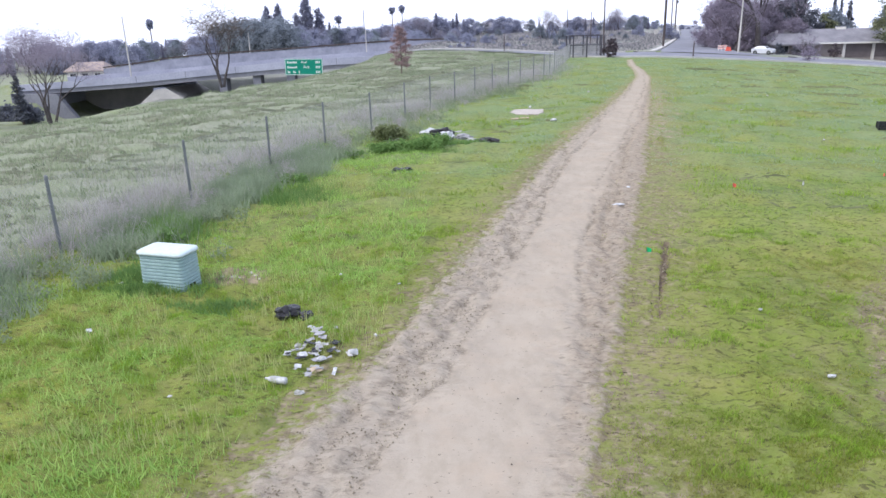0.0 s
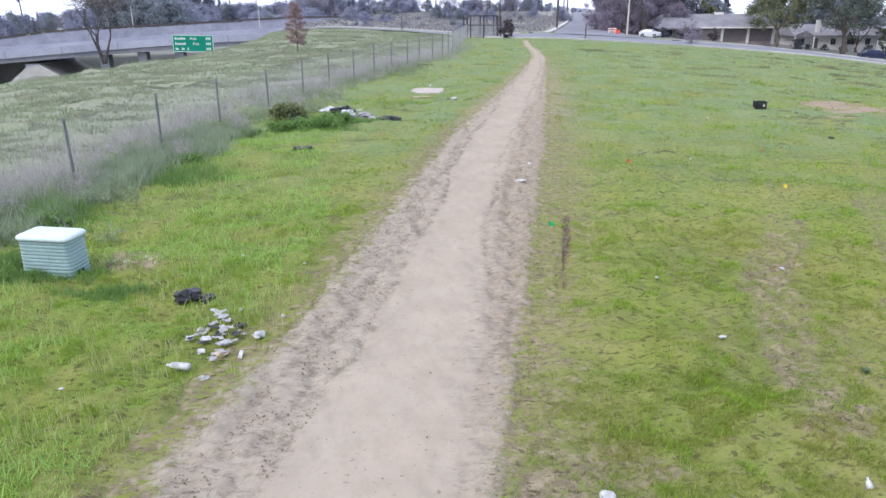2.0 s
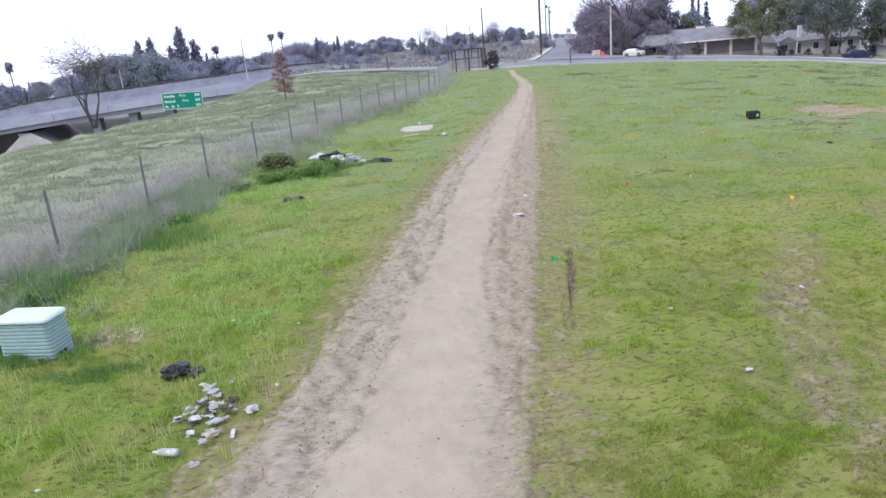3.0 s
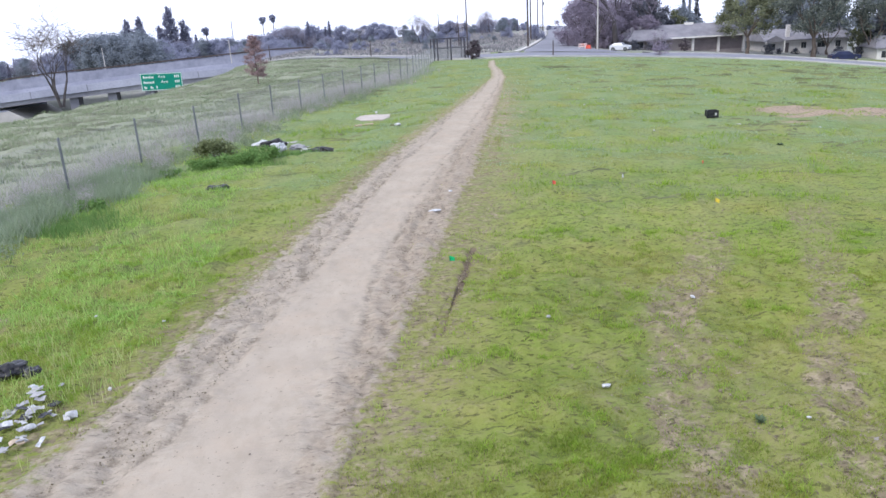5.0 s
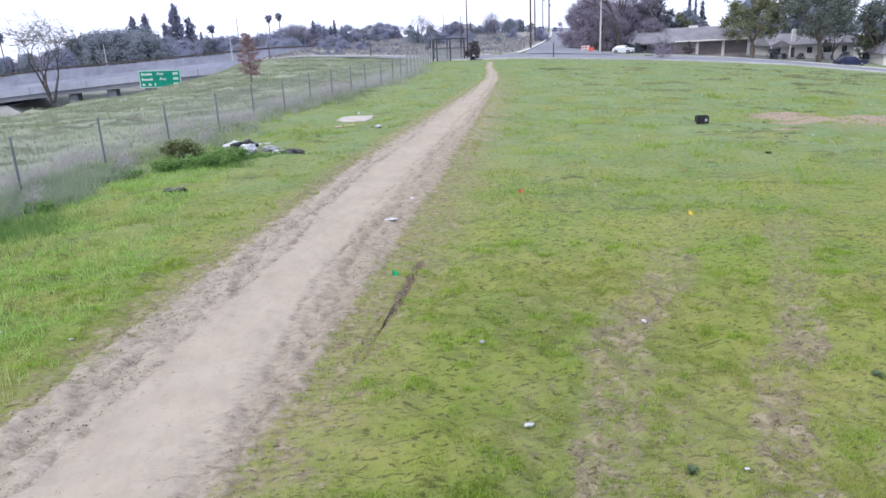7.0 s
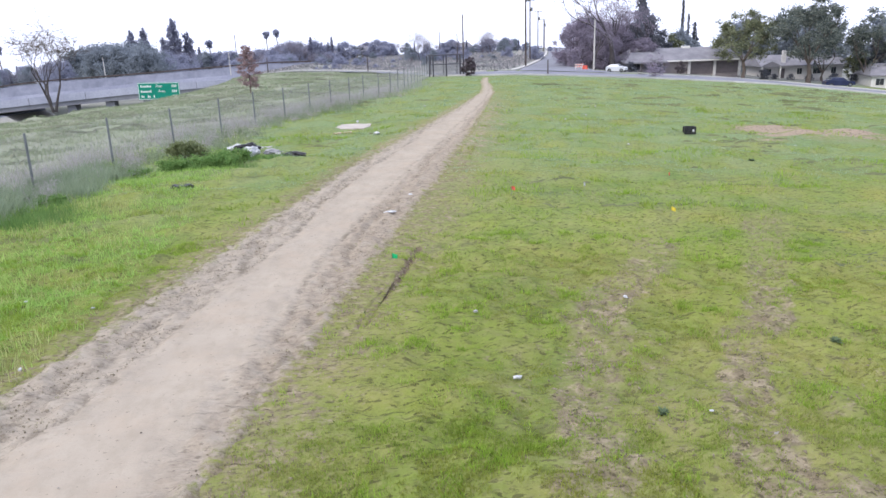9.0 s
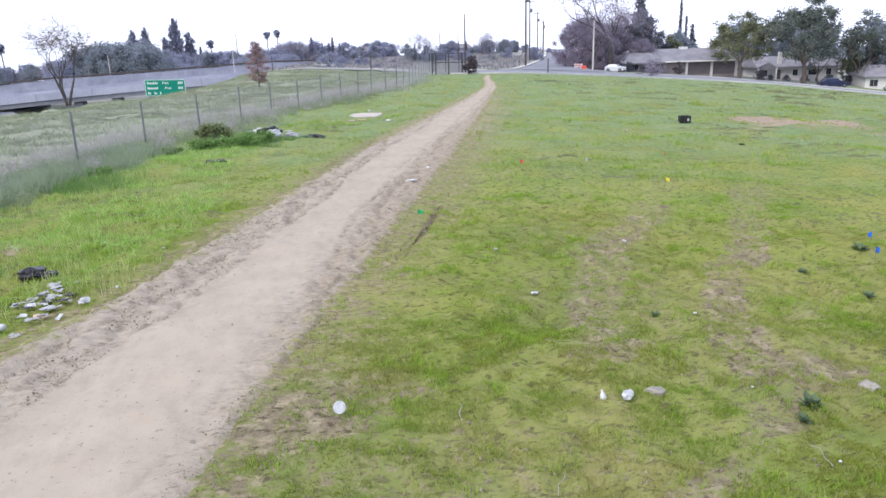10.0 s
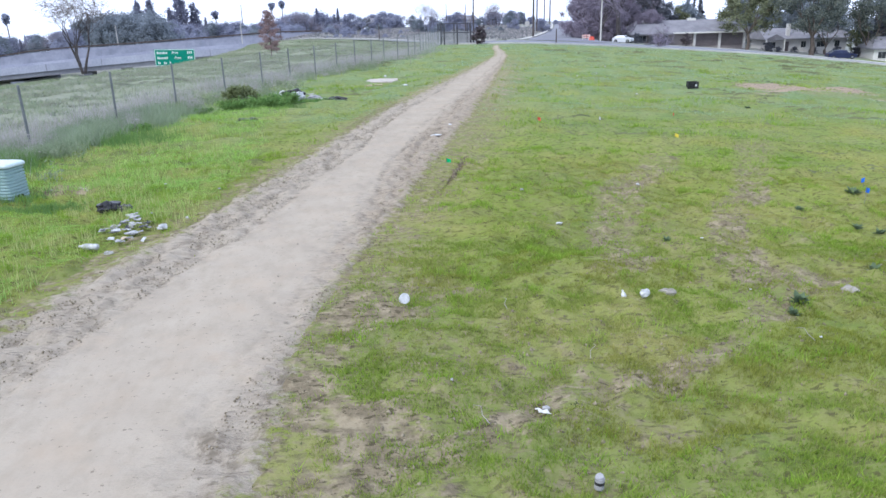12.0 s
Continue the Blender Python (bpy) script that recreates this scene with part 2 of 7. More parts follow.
M_STALK = varied("dark_twigs", (0.10, 0.085, 0.075), (0.17, 0.145, 0.13), 0.95)
M_LEDGE = varied("shade_dark_turned_soil", (0.115, 0.13, 0.068), (0.19, 0.205, 0.105), 0.95)
M_TUSSOCK = varied("dull_olive_tussock", (0.145, 0.162, 0.115), (0.24, 0.258, 0.178), 0.95, 0.2)
M_GAP_TUFT = varied("dark_seedlings_and_gaps", (0.05, 0.075, 0.028), (0.095, 0.125, 0.045), 0.9, 0.2)
M_STALKS = varied("pale_seed_stalks", (0.36, 0.40, 0.15), (0.50, 0.52, 0.24), 0.9, 0.4)
M_CLOD = varied("soil_clods", (0.15, 0.128, 0.09), (0.32, 0.275, 0.198), 0.95)
M_LUSH = varied("lush_weed", (0.115, 0.22, 0.065), (0.235, 0.365, 0.12), 0.8, 0.4)
M_ROSETTE = varied("dark_weed_leaves", (0.10, 0.15, 0.085), (0.17, 0.225, 0.135), 0.8, 0.3)
M_GALV = worn("galvanised_steel", (0.13, 0.145, 0.15), (0.18, 0.195, 0.20), 3, 0.6, 0.2)
M_WIRE = worn("fence_wire", (0.30, 0.31, 0.32), (0.40, 0.40, 0.40), 3, 0.6, 0.4)
M_STEEL = worn("dark_painted_steel", (0.05, 0.05, 0.062), (0.085, 0.085, 0.10), 3, 0.6, 0.2)
M_ASPHALT = worn("asphalt", (0.165, 0.17, 0.195), (0.22, 0.225, 0.255), 0.25, 0.95, 0, 40)
M_CONC = worn("concrete", (0.40, 0.39, 0.37), (0.50, 0.485, 0.46), 0.6, 0.9, 0, 12)
# bridge and far wall concrete: bluish distance haze put into both colours
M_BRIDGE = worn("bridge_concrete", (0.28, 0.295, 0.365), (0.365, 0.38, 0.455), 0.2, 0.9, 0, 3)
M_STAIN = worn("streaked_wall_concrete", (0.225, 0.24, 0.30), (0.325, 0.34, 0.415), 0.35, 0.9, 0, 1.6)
M_PLINTH = worn("pale_dirty_concrete", (0.34, 0.305, 0.27), (0.45, 0.41, 0.365), 1.4, 0.95, 0, 9)
# shaded copy of the bridge concrete, also used for the dark parapet joints
M_SHADE_JOINT = worn("shaded_concrete_and_joints", (0.165, 0.17, 0.20), (0.225, 0.23, 0.26), 0.2, 0.9, 0, 3)
M_KERB = worn("pale_kerb", (0.38, 0.375, 0.37), (0.47, 0.465, 0.45), 0.5, 0.9)
M_BARK = worn("bark", (0.10, 0.08, 0.065), (0.17, 0.14, 0.12), 2, 0.95, 0, 14, 0.5)
M_BARKD = worn("dark_slate_bark", (0.055, 0.048, 0.048), (0.095, 0.085, 0.085), 2, 0.95, 0, 14, 0.5)
M_TIMBER = worn("creosoted_pole", (0.062, 0.052, 0.05), (0.10, 0.085, 0.082), 1, 0.9)
# the bluish dark end of this range stands for shade inside the crown
M_LEAF = varied("olive_leaves", (0.07, 0.09, 0.095), (0.275, 0.30, 0.24), 0.8, 0.32)
M_LEAFY = varied("yellowish_leaves", (0.095, 0.115, 0.08), (0.305, 0.32, 0.18), 0.8, 0.35)
M_DARK = varied("dark_needles", (0.10, 0.11, 0.135), (0.185, 0.195, 0.22), 0.85, 0.3)
# skyline foliage: pale bluish distance haze is put into these four colours
M_FAR = varied("hazed_leaves", (0.245, 0.262, 0.345), (0.37, 0.388, 0.485), 0.9, 0.5)
M_FARTWIG = varied("hazed_twigs", (0.20, 0.19, 0.23), (0.31, 0.29, 0.34), 0.95, 0.3)
M_FARG = varied("hazed_green_leaves", (0.195, 0.228, 0.258), (0.31, 0.345, 0.385), 0.9, 0.5)
M_FARD = varied("hazed_dark_leaves", (0.18, 0.19, 0.265), (0.27, 0.285, 0.37), 0.9, 0.4)
M_TWIG = varied("bare_twigs", (0.25, 0.22, 0.275), (0.39, 0.35, 0.42), 0.95, 0.4)
M_RUST = varied("rusty_leaves", (0.27, 0.19, 0.19), (0.40, 0.30, 0.295), 0.9, 0.35)
M_ROCK = worn("field_stone", (0.21, 0.195, 0.17), (0.34, 0.315, 0.275), 6, 0.95, 0, 30, 0.7)
M_RUBBLE = worn("pale_rubble", (0.36, 0.34, 0.30), (0.48, 0.455, 0.41), 8, 0.95, 0, 30, 0.6)
M_BOXG = worn("faded_green_plastic", (0.235, 0.345, 0.345), (0.28, 0.39, 0.395), 2, 0.55)
M_LID = worn("pale_lid", (0.44, 0.535, 0.545), (0.53, 0.62, 0.63), 1.5, 0.6)
M_BAG = worn("black_plastic_film", (0.012, 0.012, 0.014), (0.03, 0.03, 0.035), 5, 0.28)
M_WHITE = worn("white_plastic", (0.30, 0.31, 0.32), (0.58, 0.59, 0.60), 12, 0.5)
M_PAPER = worn("crumpled_paper", (0.24, 0.245, 0.23), (0.50, 0.495, 0.48), 11, 0.9)
M_CARD = worn("soggy_cardboard", (0.34, 0.26, 0.18), (0.45, 0.37, 0.28), 8, 0.9)
M_CLOTH = worn("grey_cloth", (0.25, 0.25, 0.26), (0.36, 0.36, 0.37), 6, 0.95)
M_CRATE = worn("black_crate_plastic", (0.015, 0.016, 0.018), (0.03, 0.03, 0.033), 4, 0.5)
M_SIGN = worn("reflective_green", (0.0, 0.20, 0.135), (0.005, 0.23, 0.155), 0.5, 0.5)
M_SIGNW = worn("reflective_white", (0.62, 0.68, 0.66), (0.7, 0.75, 0.73), 1, 0.5)
M_ROOF = worn("grey_shingles", (0.165, 0.165, 0.185), (0.235, 0.23, 0.25), 0.6, 0.95, 0, 6)
# tan house walls, darkened: the facade's shade is put into the colour
M_STUCCO = worn("shaded_tan_stucco", (0.25, 0.22, 0.215), (0.31, 0.28, 0.27), 0.5, 0.95)
M_CREAM = worn("cream_stucco", (0.50, 0.49, 0.48), (0.58, 0.565, 0.55), 0.5, 0.95)
M_BRICK = worn("dark_red_brick", (0.14, 0.075, 0.068), (0.19, 0.10, 0.09), 2, 0.95)
M_GARAGE = worn("brown_garage_door", (0.12, 0.105, 0.11), (0.16, 0.14, 0.145), 0.7, 0.8)
M_GLASS = worn("dark_window", (0.03, 0.035, 0.04), (0.05, 0.055, 0.06), 1, 0.15)
M_TRIM = worn("white_trim", (0.62, 0.61, 0.58), (0.7, 0.69, 0.66), 2, 0.7)
M_TILE = worn("terracotta_roof", (0.29, 0.235, 0.21), (0.36, 0.295, 0.265), 0.6, 0.9)
M_CARW = worn("white_car_paint", (0.50, 0.52, 0.56), (0.56, 0.58, 0.62), 1, 0.25)
M_CARB = worn("navy_car_paint", (0.014, 0.02, 0.05), (0.022, 0.03, 0.07), 1, 0.3)
M_CARD2 = worn("dark_car_paint", (0.03, 0.03, 0.035), (0.05, 0.05, 0.055), 1, 0.25)
M_RUBBER = worn("tyre_rubber", (0.02, 0.02, 0.02), (0.03, 0.03, 0.03), 5, 0.9)
M_ORANGE = worn("orange_plastic", (0.62, 0.10, 0.07), (0.72, 0.15, 0.10), 3, 0.6)
M_MAROON = varied("maroon_leaves", (0.092, 0.08, 0.09), (0.15, 0.125, 0.138), 0.9, 0.2)
M_YELLOW = worn("yellow_vinyl", (0.60, 0.47, 0.05), (0.68, 0.54, 0.07), 6, 0.6)
M_BLUE = worn("blue_vinyl", (0.02, 0.13, 0.60), (0.03, 0.17, 0.70), 6, 0.6)
M_FGREEN = worn("green_vinyl", (0.01, 0.42, 0.15), (0.02, 0.5, 0.18), 6, 0.6)


# ---- mesh helpers ----
def mesh_of(name, verts, faces, mat, smooth=False):
    me = bpy.data.meshes.new(name)
    me.from_pydata([tuple(v) for v in verts], [], [tuple(f) for f in faces])
    me.materials.append(mat)
    if smooth:
        me.shade_smooth()
    return me


def mesh_fast(name, verts, faces, mat):
    """verts (n,3) and faces (m,k) as arrays."""
    me = bpy.data.meshes.new(name)
    m, k = faces.shape
    me.vertices.add(len(verts))
    me.vertices.foreach_set("co", np.ascontiguousarray(verts, np.float32).ravel())
    me.loops.add(m * k)
    me.loops.foreach_set("vertex_index", np.ascontiguousarray(faces, np.int32).ravel())
    me.polygons.add(m)
    me.polygons.foreach_set("loop_start", np.arange(0, m * k, k, dtype=np.int32))
    me.polygons.foreach_set("loop_total", np.full(m, k, np.int32))
    me.materials.append(mat)
    me.update(calc_edges=True)
    return me


class Shape:
    """Collects boxes, tubes and faces into one mesh."""

    def __init__(self):
        self.v, self.f = [], []

    def add(self, verts, faces):
        o = len(self.v)
        self.v += [Vector(p) for p in verts]
        self.f += [tuple(o + i for i in f) for f in faces]
        return self

    def box(self, x, y, z, sx, sy, sz, turn=0.0, taper=1.0):
        """A box by its base centre and sizes."""
        c, s = math.cos(radians(turn)), math.sin(radians(turn))
        pts = []
        for k, dz in ((1.0, 0), (taper, sz)):
            for dx, dy in ((-1, -1), (1, -1), (1, 1), (-1, 1)):
                px, py = dx * sx / 2 * k, dy * sy / 2 * k
                pts.append((x + px * c - py * s, y + px * s + py * c, z + dz))
        return self.add(pts, [(0, 3, 2, 1), (4, 5, 6, 7), (0, 1, 5, 4), (1, 2, 6, 5), (2, 3, 7, 6), (3, 0, 4, 7)])

    def tube(self, pts, radii, n=6, cap=True):
        pts = [Vector(p) for p in pts]
        o = len(self.v)
        for i, p in enumerate(pts):
            d = (pts[min(i + 1, len(pts) - 1)] - pts[max(i - 1, 0)]).normalized()
            a = d.cross(Vector((0, 0, 1)) if abs(d.z) < 0.95 else Vector((0, 1, 0))).normalized()
            b = d.cross(a)
            for k in range(n):
                w = 2 * math.pi * k / n
                self.v.append(p + (a * math.cos(w) + b * math.sin(w)) * radii[i])
        for i in range(len(pts) - 1):
            for k in range(n):
                q = (k + 1) % n
                self.f.append((o + i * n + k, o + i * n + q, o + (i + 1) * n + q, o + (i + 1) * n + k))
        if cap:
            self.f.append(tuple(o + k for k in reversed(range(n))))
            self.f.append(tuple(o + (len(pts) - 1) * n + k for k in range(n)))
        return self

    def mesh(self, name, mat, smooth=False):
        return mesh_of(name, self.v, self.f, mat, smooth)


def thing(name, m, label, category, group="", kind=""):
    ob = new(name)
    ob.empty_display_size = 0.2
    ob.matrix_world = m
    return tagged(ob, label, category, group, kind)


def part(name, shape, mat, parent, label="", smooth=False):
    me = shape.mesh(name, mat, smooth) if isinstance(shape, Shape) else shape
    ob = new(name, me)
    ob.parent = parent
    return tagged(ob, label)


def solid(name, shape, mat, m, label, category, group="", kind="", smooth=False):
    """A thing of one mesh."""
    me = shape.mesh(name, mat, smooth) if isinstance(shape, Shape) else shape
    ob = new(name, me)
    ob.matrix_world = m
    return tagged(ob, label, category, group, kind)


def bevelled(bm, width, segments=2):
    bmesh.ops.bevel(bm, geom=bm.edges[:], offset=width, segments=segments, affect="EDGES", profile=0.6)
    return bm


def from_bm(name, bm, mat, smooth=False):
    me = bpy.data.meshes.new(name)
    bm.normal_update()
    bm.to_mesh(me)
    bm.free()
    me.materials.append(mat)
    if smooth:
        me.shade_smooth()
    return me


def bm_box(sx, sy, sz, z=0.0):
    bm = bmesh.new()
    bmesh.ops.create_cube(bm, size=1.0)
    for v in bm.verts:
        v.co = Vector((v.co.x * sx, v.co.y * sy, (v.co.z + 0.5) * sz + z))
    return bm


# ---- the lie of the land, bent to fit the camera's view ----
CENTRE = [(-60, -6.0), (-12, -0.75), (0, 1.05), (2.6, 1.4), (4.6, 1.75), (6.6, 2.3), (8.6, 2.85), (11.3, 3.45), (15, 4.25), (19.1, 5.2), (24.8, 6.65),
          (33.1, 9.1), (45.5, 12.65), (56.7, 15.6), (65.5, 17.2), (73.2, 18.35), (85, 20.6), (160, 38), (420, 118)]
CY, CX = np.array([c[0] for c in CENTRE], float), np.array([c[1] for c in CENTRE], float)
FENCE = [(-40, -24), (0, -10.6), (6.5, -8.9), (10.5, -7.75), (14.44, -6.66), (18.9, -5.45), (23.6, -4.5), (27.6, -3.4), (30.9, -2.0), (35.6, -0.95), (39.6, 0.1), (42.3, 1.4), (46, 2.6), (49, 3.8), (51.6, 5.0), (54, 6.0), (56.5, 7.2), (58.6, 8.2), (64, 9.6), (95.6, 15.3), (140, 22)]
FY, FX = np.array([c[0] for c in FENCE], float), np.array([c[1] for c in FENCE], float)
RIDGE = [(-60, -30), (20, -23), (40, -21.5), (58, -20.5), (70, -18.5), (84, -13), (92, -6), (101, 0), (108, 7), (112, 14), (114, 24), (114.2, 60)]


def path_x(y):
    return np.interp(y, CY, CX)


def fence_x(y):
    return np.interp(y, FY, FX)


def value_noise(x, y, seed=0):
    """Smooth lattice noise of unit cell, between 0 and 1."""
    xi, yi = np.floor(x), np.floor(y)
    fx, fy = x - xi, y - yi
    fx, fy = fx * fx * (3 - 2 * fx), fy * fy * (3 - 2 * fy)

    def h(a, b):
        s = np.sin(a * 127.1 + b * 311.7 + seed * 74.7) * 43758.5453
        return s - np.floor(s)

    return (h(xi, yi) * (1 - fx) + h(xi + 1, yi) * fx) * (1 - fy) + (h(xi, yi + 1) * (1 - fx) + h(xi + 1, yi + 1) * fx) * fy


def line_distance(x, y, pts):
    best = np.full(np.shape(x), 1e9)
    for (x0, y0), (x1, y1) in zip(pts, pts[1:]):
        dx, dy = x1 - x0, y1 - y0
        s = np.clip(((x - x0) * dx + (y - y0) * dy) / (dx * dx + dy * dy), 0, 1)
        best = np.minimum(best, np.hypot(x - x0 - s * dx, y - y0 - s * dy))
    return best


def ridge_side(x, y):
    """Metres beyond the ridge, towards the freeway (positive: beyond it)."""
    pts = [(b, a) for a, b in RIDGE]
    d = line_distance(x, y, pts)
    ry, rx = np.array([r[0] for r in RIDGE], float), np.array([r[1] for r in RIDGE], float)
    beyond = (x < np.interp(y, ry, rx)) | (y > 114.1)
    return np.where(beyond, d, -d)


def land(x, y):
    x, y = np.asarray(x, float), np.asarray(y, float)
    u = np.maximum(x - path_x(y), 0)
    z = -0.575 * (np.sqrt(1 + (u / 6.9) ** 2) - 1)
    z = z - 0.032 * np.clip(u - 40, 0, 40) * np.clip((y - 40) / 30, 0, 1)
    w = np.maximum(fence_x(y) - 1 - x, 0)
    z = z - 0.0013 * np.minimum(w, 30) ** 2
    cut = np.clip(ridge_side(x, y), 0, 60) * np.clip((-11 - x) / 12, 0, 1) * np.clip((150 - y) / 25, 0, 1)
    z = z - np.minimum(0.42 * np.maximum(cut - 0.5, 0), 6.0) * np.clip((y + 30) / 30, 0, 1)
    z = z - np.minimum(0.016 * np.maximum(y - 60, 0), 4.5) * np.clip((x + 40) / 30, 0.45, 1)
    z = z + np.clip(0.0135 * (y - 135), 0, 4.4) * np.clip((x + 20) / 30, 0, 1)
    z = z + 1.55 * np.clip((16 - x) / 20, 0, 1) * np.clip((x + 22) / 12, 0, 1) * np.clip((y - 78) / 26, 0, 1) * np.clip((190 - y) / 60, 0, 1)
    z = z + 1.2 * np.exp(-(((x + 4) / 9) ** 2) - ((y - 149) / 9) ** 2)
    z = z + 0.7 * np.clip((x - 78) / 14, 0, 1) * np.clip((y - 108) / 14, 0, 1)
    z = z - np.clip(0.03 * (y - 340), 0, 40)
    z = z - np.clip(0.035 * (y - 180), 0, 30) * np.clip((5 - x) / 40, 0, 1)
    basin = np.clip((y - 118) / 20, 0, 1) * np.clip((-12 - x) / 14, 0, 1)
    z = z * (1 - basin) + basin * np.minimum(z, -5.5)
    z = z - 1.5 * np.clip((-72 - x) / 6, 0, 1) * np.clip((y - 146) / 8, 0, 1) * np.clip((230 - y) / 30, 0, 1)
    trench = np.clip((10.5 - np.abs(x + 65)) / 3.5, 0, 1) * np.clip((y - 98) / 14, 0, 1) * np.clip((156 - y) / 8, 0, 1)
    return z * (1 - trench) + trench * np.minimum(z, -10.6)


def lumps(x, y):
    """Tussocks close by, furrow-like humps farther out, rough ground beyond the fence."""
    off = np.abs(x - path_x(y))
    near = np.clip((40 - np.hypot(x - 4, y)) / 25, 0, 1)
    b = 0.13 * (value_noise(x / 0.95, y / 0.7, 1) - 0.5) + 0.13 * (value_noise(x / 0.36, y / 0.27, 2) - 0.5) + 0.09 * (value_noise(x / 0.17, y / 0.15, 4) - 0.5) * near
    far = np.clip((y - 14) / 14, 0, 1) * np.clip((92 - y) / 20, 0, 1)
    furrow = 0.34 * (value_noise(x / 2.8, y / 0.85, 9) - 0.5) + 0.17 * (value_noise(x / 1.2, y / 0.6, 10) - 0.5)
    on_path = np.clip(2.4 - off / 1.2, 0, 1)
    rough = 0.26 * (value_noise(x / 2.6, y / 1.5, 3) - 0.5) * np.clip((-(x - fence_x(y)) + 2) / 4, 0, 1)
    return (b * near + furrow * far) * (1 - on_path) + rough


def put(x, y, turn=0.0, lift=0.0):
    return pose(x, y, float(land(x, y) + lumps(np.array(x, float), np.array(y, float))) + lift, 0, 0, turn)
# ---- ground ----
LEFT_Y, LEFT_W = [-12, 3, 7, 9, 10.6, 13.5, 17.1, 24, 33, 45, 60, 86], [2.7, 2.7, 2.75, 2.6, 2.4, 2.3, 2.15, 2.05, 1.75, 1.25, 0.8, 0.62]
RIGHT_Y, RIGHT_W = [-12, 2.2, 4.2, 6.2, 8.4, 10.2, 13, 16.5, 23.5, 33, 45, 60, 86], [1.95, 1.95, 1.75, 1.6, 1.55, 1.65, 1.75, 1.95, 2.1, 1.7, 1.2, 0.8, 0.66]
CORE_Y, CORE_W = [-12, 3, 6.7, 11.3, 15, 19, 25, 33, 45, 60, 86], [1.0, 1.05, 1.05, 0.85, 0.62, 0.68, 0.74, 0.68, 0.5, 0.42, 0.42]
TRACKS = [[(4.4, 2.4), (5.27, 2.87), (6.05, 3.36), (7.4, 4.1), (8.8, 4.75), (9.1, 5.2)],
          [(7.5, 6.6), (8.2, 8.8), (8.8, 10.3), (9.8, 12.0), (11.5, 14.7), (13.2, 18)],
          [(8.95, 5.0), (9.55, 6.7), (10.4, 8.8), (12.0, 11.4), (13.4, 13.6), (14.8, 16.2), (18, 21)],
          [(2.75, 2.4), (3.2, 3.4), (3.7, 4.8), (4.1, 5.8)]]
PATCHES = [(27.0, 36.6, 2.6, 0.42, 0.95), (28.6, 35.2, 3.4, 0.5, 1.0), (28.4, 33.9, 2.8, 0.45, 0.95), (30.0, 32.7, 2.4, 0.4, 0.9), (28.0, 32.0, 3.0, 1.4, 0.34), (31.0, 30.6, 2.0, 0.5, 0.5), (25.0, 37.2, 1.5, 0.22, 0.7), (31.4, 36.2, 1.4, 0.22, 0.6), (24.0, 31.0, 0.8, 0.6, 0.5), (28, 35, 3.6, 1.5, 0.36), (-2.2, 12.9, 0.55, 0.4, 0.95), (4.6, 6.0, 0.9, 0.35, 0.5), (5.0, 4.0, 1.2, 1.2, 0.35),
           (3.9, 2.2, 1.0, 1.4, 0.45), (12.0, 5.4, 1.2, 0.8, 0.45), (10.0, 6.0, 0.8, 0.5, 0.6)]


def bareness(x, y):
    b = np.zeros(np.shape(x))
    wx, wy = x + 0.5 * (value_noise(x / 1.2, y / 1.0, 91) - 0.5), y + 0.5 * (value_noise(x / 1.1, y / 1.2, 92) - 0.5)
    for pts, w, k in zip(TRACKS, (0.17, 0.42, 0.34, 0.22), (0.54, 0.56, 0.52, 0.6)):
        patchy = 0.72 + 0.45 * value_noise(x / 0.9, y / 1.1, 93) - np.clip((y - 11) / 14, 0, 0.5)
        b = np.maximum(b, k * patchy * np.clip(1.9 - line_distance(wx, wy, pts) / w, 0, 1))
    b = np.maximum(b, 1.0 * np.clip(1.6 - line_distance(x, y, [(6.52, 14.9), (6.1, 13.3), (5.5, 11.6), (5.33, 10.8)]) / 0.06, 0, 1))
    for px, py, rx, ry, k in PATCHES:
        b = np.maximum(b, k * np.clip(1.7 - np.hypot((x - px) / rx, (y - py) / ry), 0, 1))
    d = x - path_x(y)
    room = np.where(d < 0, -d - np.interp(y, LEFT_Y, LEFT_W), d - np.interp(y, RIGHT_Y, RIGHT_W))
    verge = np.where(d < 0, 0.46 * np.clip(1 - room / 1.0, 0, 1), 0.47 * np.clip(1.1 - room / np.interp(y, [8, 25], [1.9, 2.8]), 0, 1)) * np.clip((75 - y) / 30, 0, 1)
    b = np.maximum(b, verge)
    b = np.maximum(b, np.where(d > 0, 0.9 * np.clip(1.25 - room / 1.5, 0, 1), 0) * np.clip((9 - y) / 4, 0, 1) * np.clip(2.6 * value_noise(x / 0.8, y / 0.9, 95) - 0.75, 0, 1))
    thin = np.exp(-(((x - 5.2) / 3.2) ** 2) - ((y - 3.2) / 3.6) ** 2) * 0.42 + np.exp(-(((x - 9.2) / 2.6) ** 2) - ((y - 8.5) / 4.0) ** 2) * 0.34
    open_turf = 0.26 * np.clip((x - path_x(y) - 2.5) / 2, 0, 1) * np.clip((17 - y) / 6, 0, 1) * (0.6 + 0.8 * value_noise(x / 2.2, y / 1.8, 94))
    return np.maximum(b, np.maximum(thin, open_turf))


def dryness(x, y):
    beyond = np.clip((fence_x(y) + 0.4 - x) / 3.0, 0, 1)
    return np.clip(beyond * 0.95 + 1.0 * np.clip((y - 112) / 12, 0, 1) * np.clip((x + 25) / 10 + (y > 150), 0, 1), 0, 1) * np.clip(1 - (ridge_side(x, y) - 2) / 6, 0.55, 1) ** ((x < -15) & (y < 150))


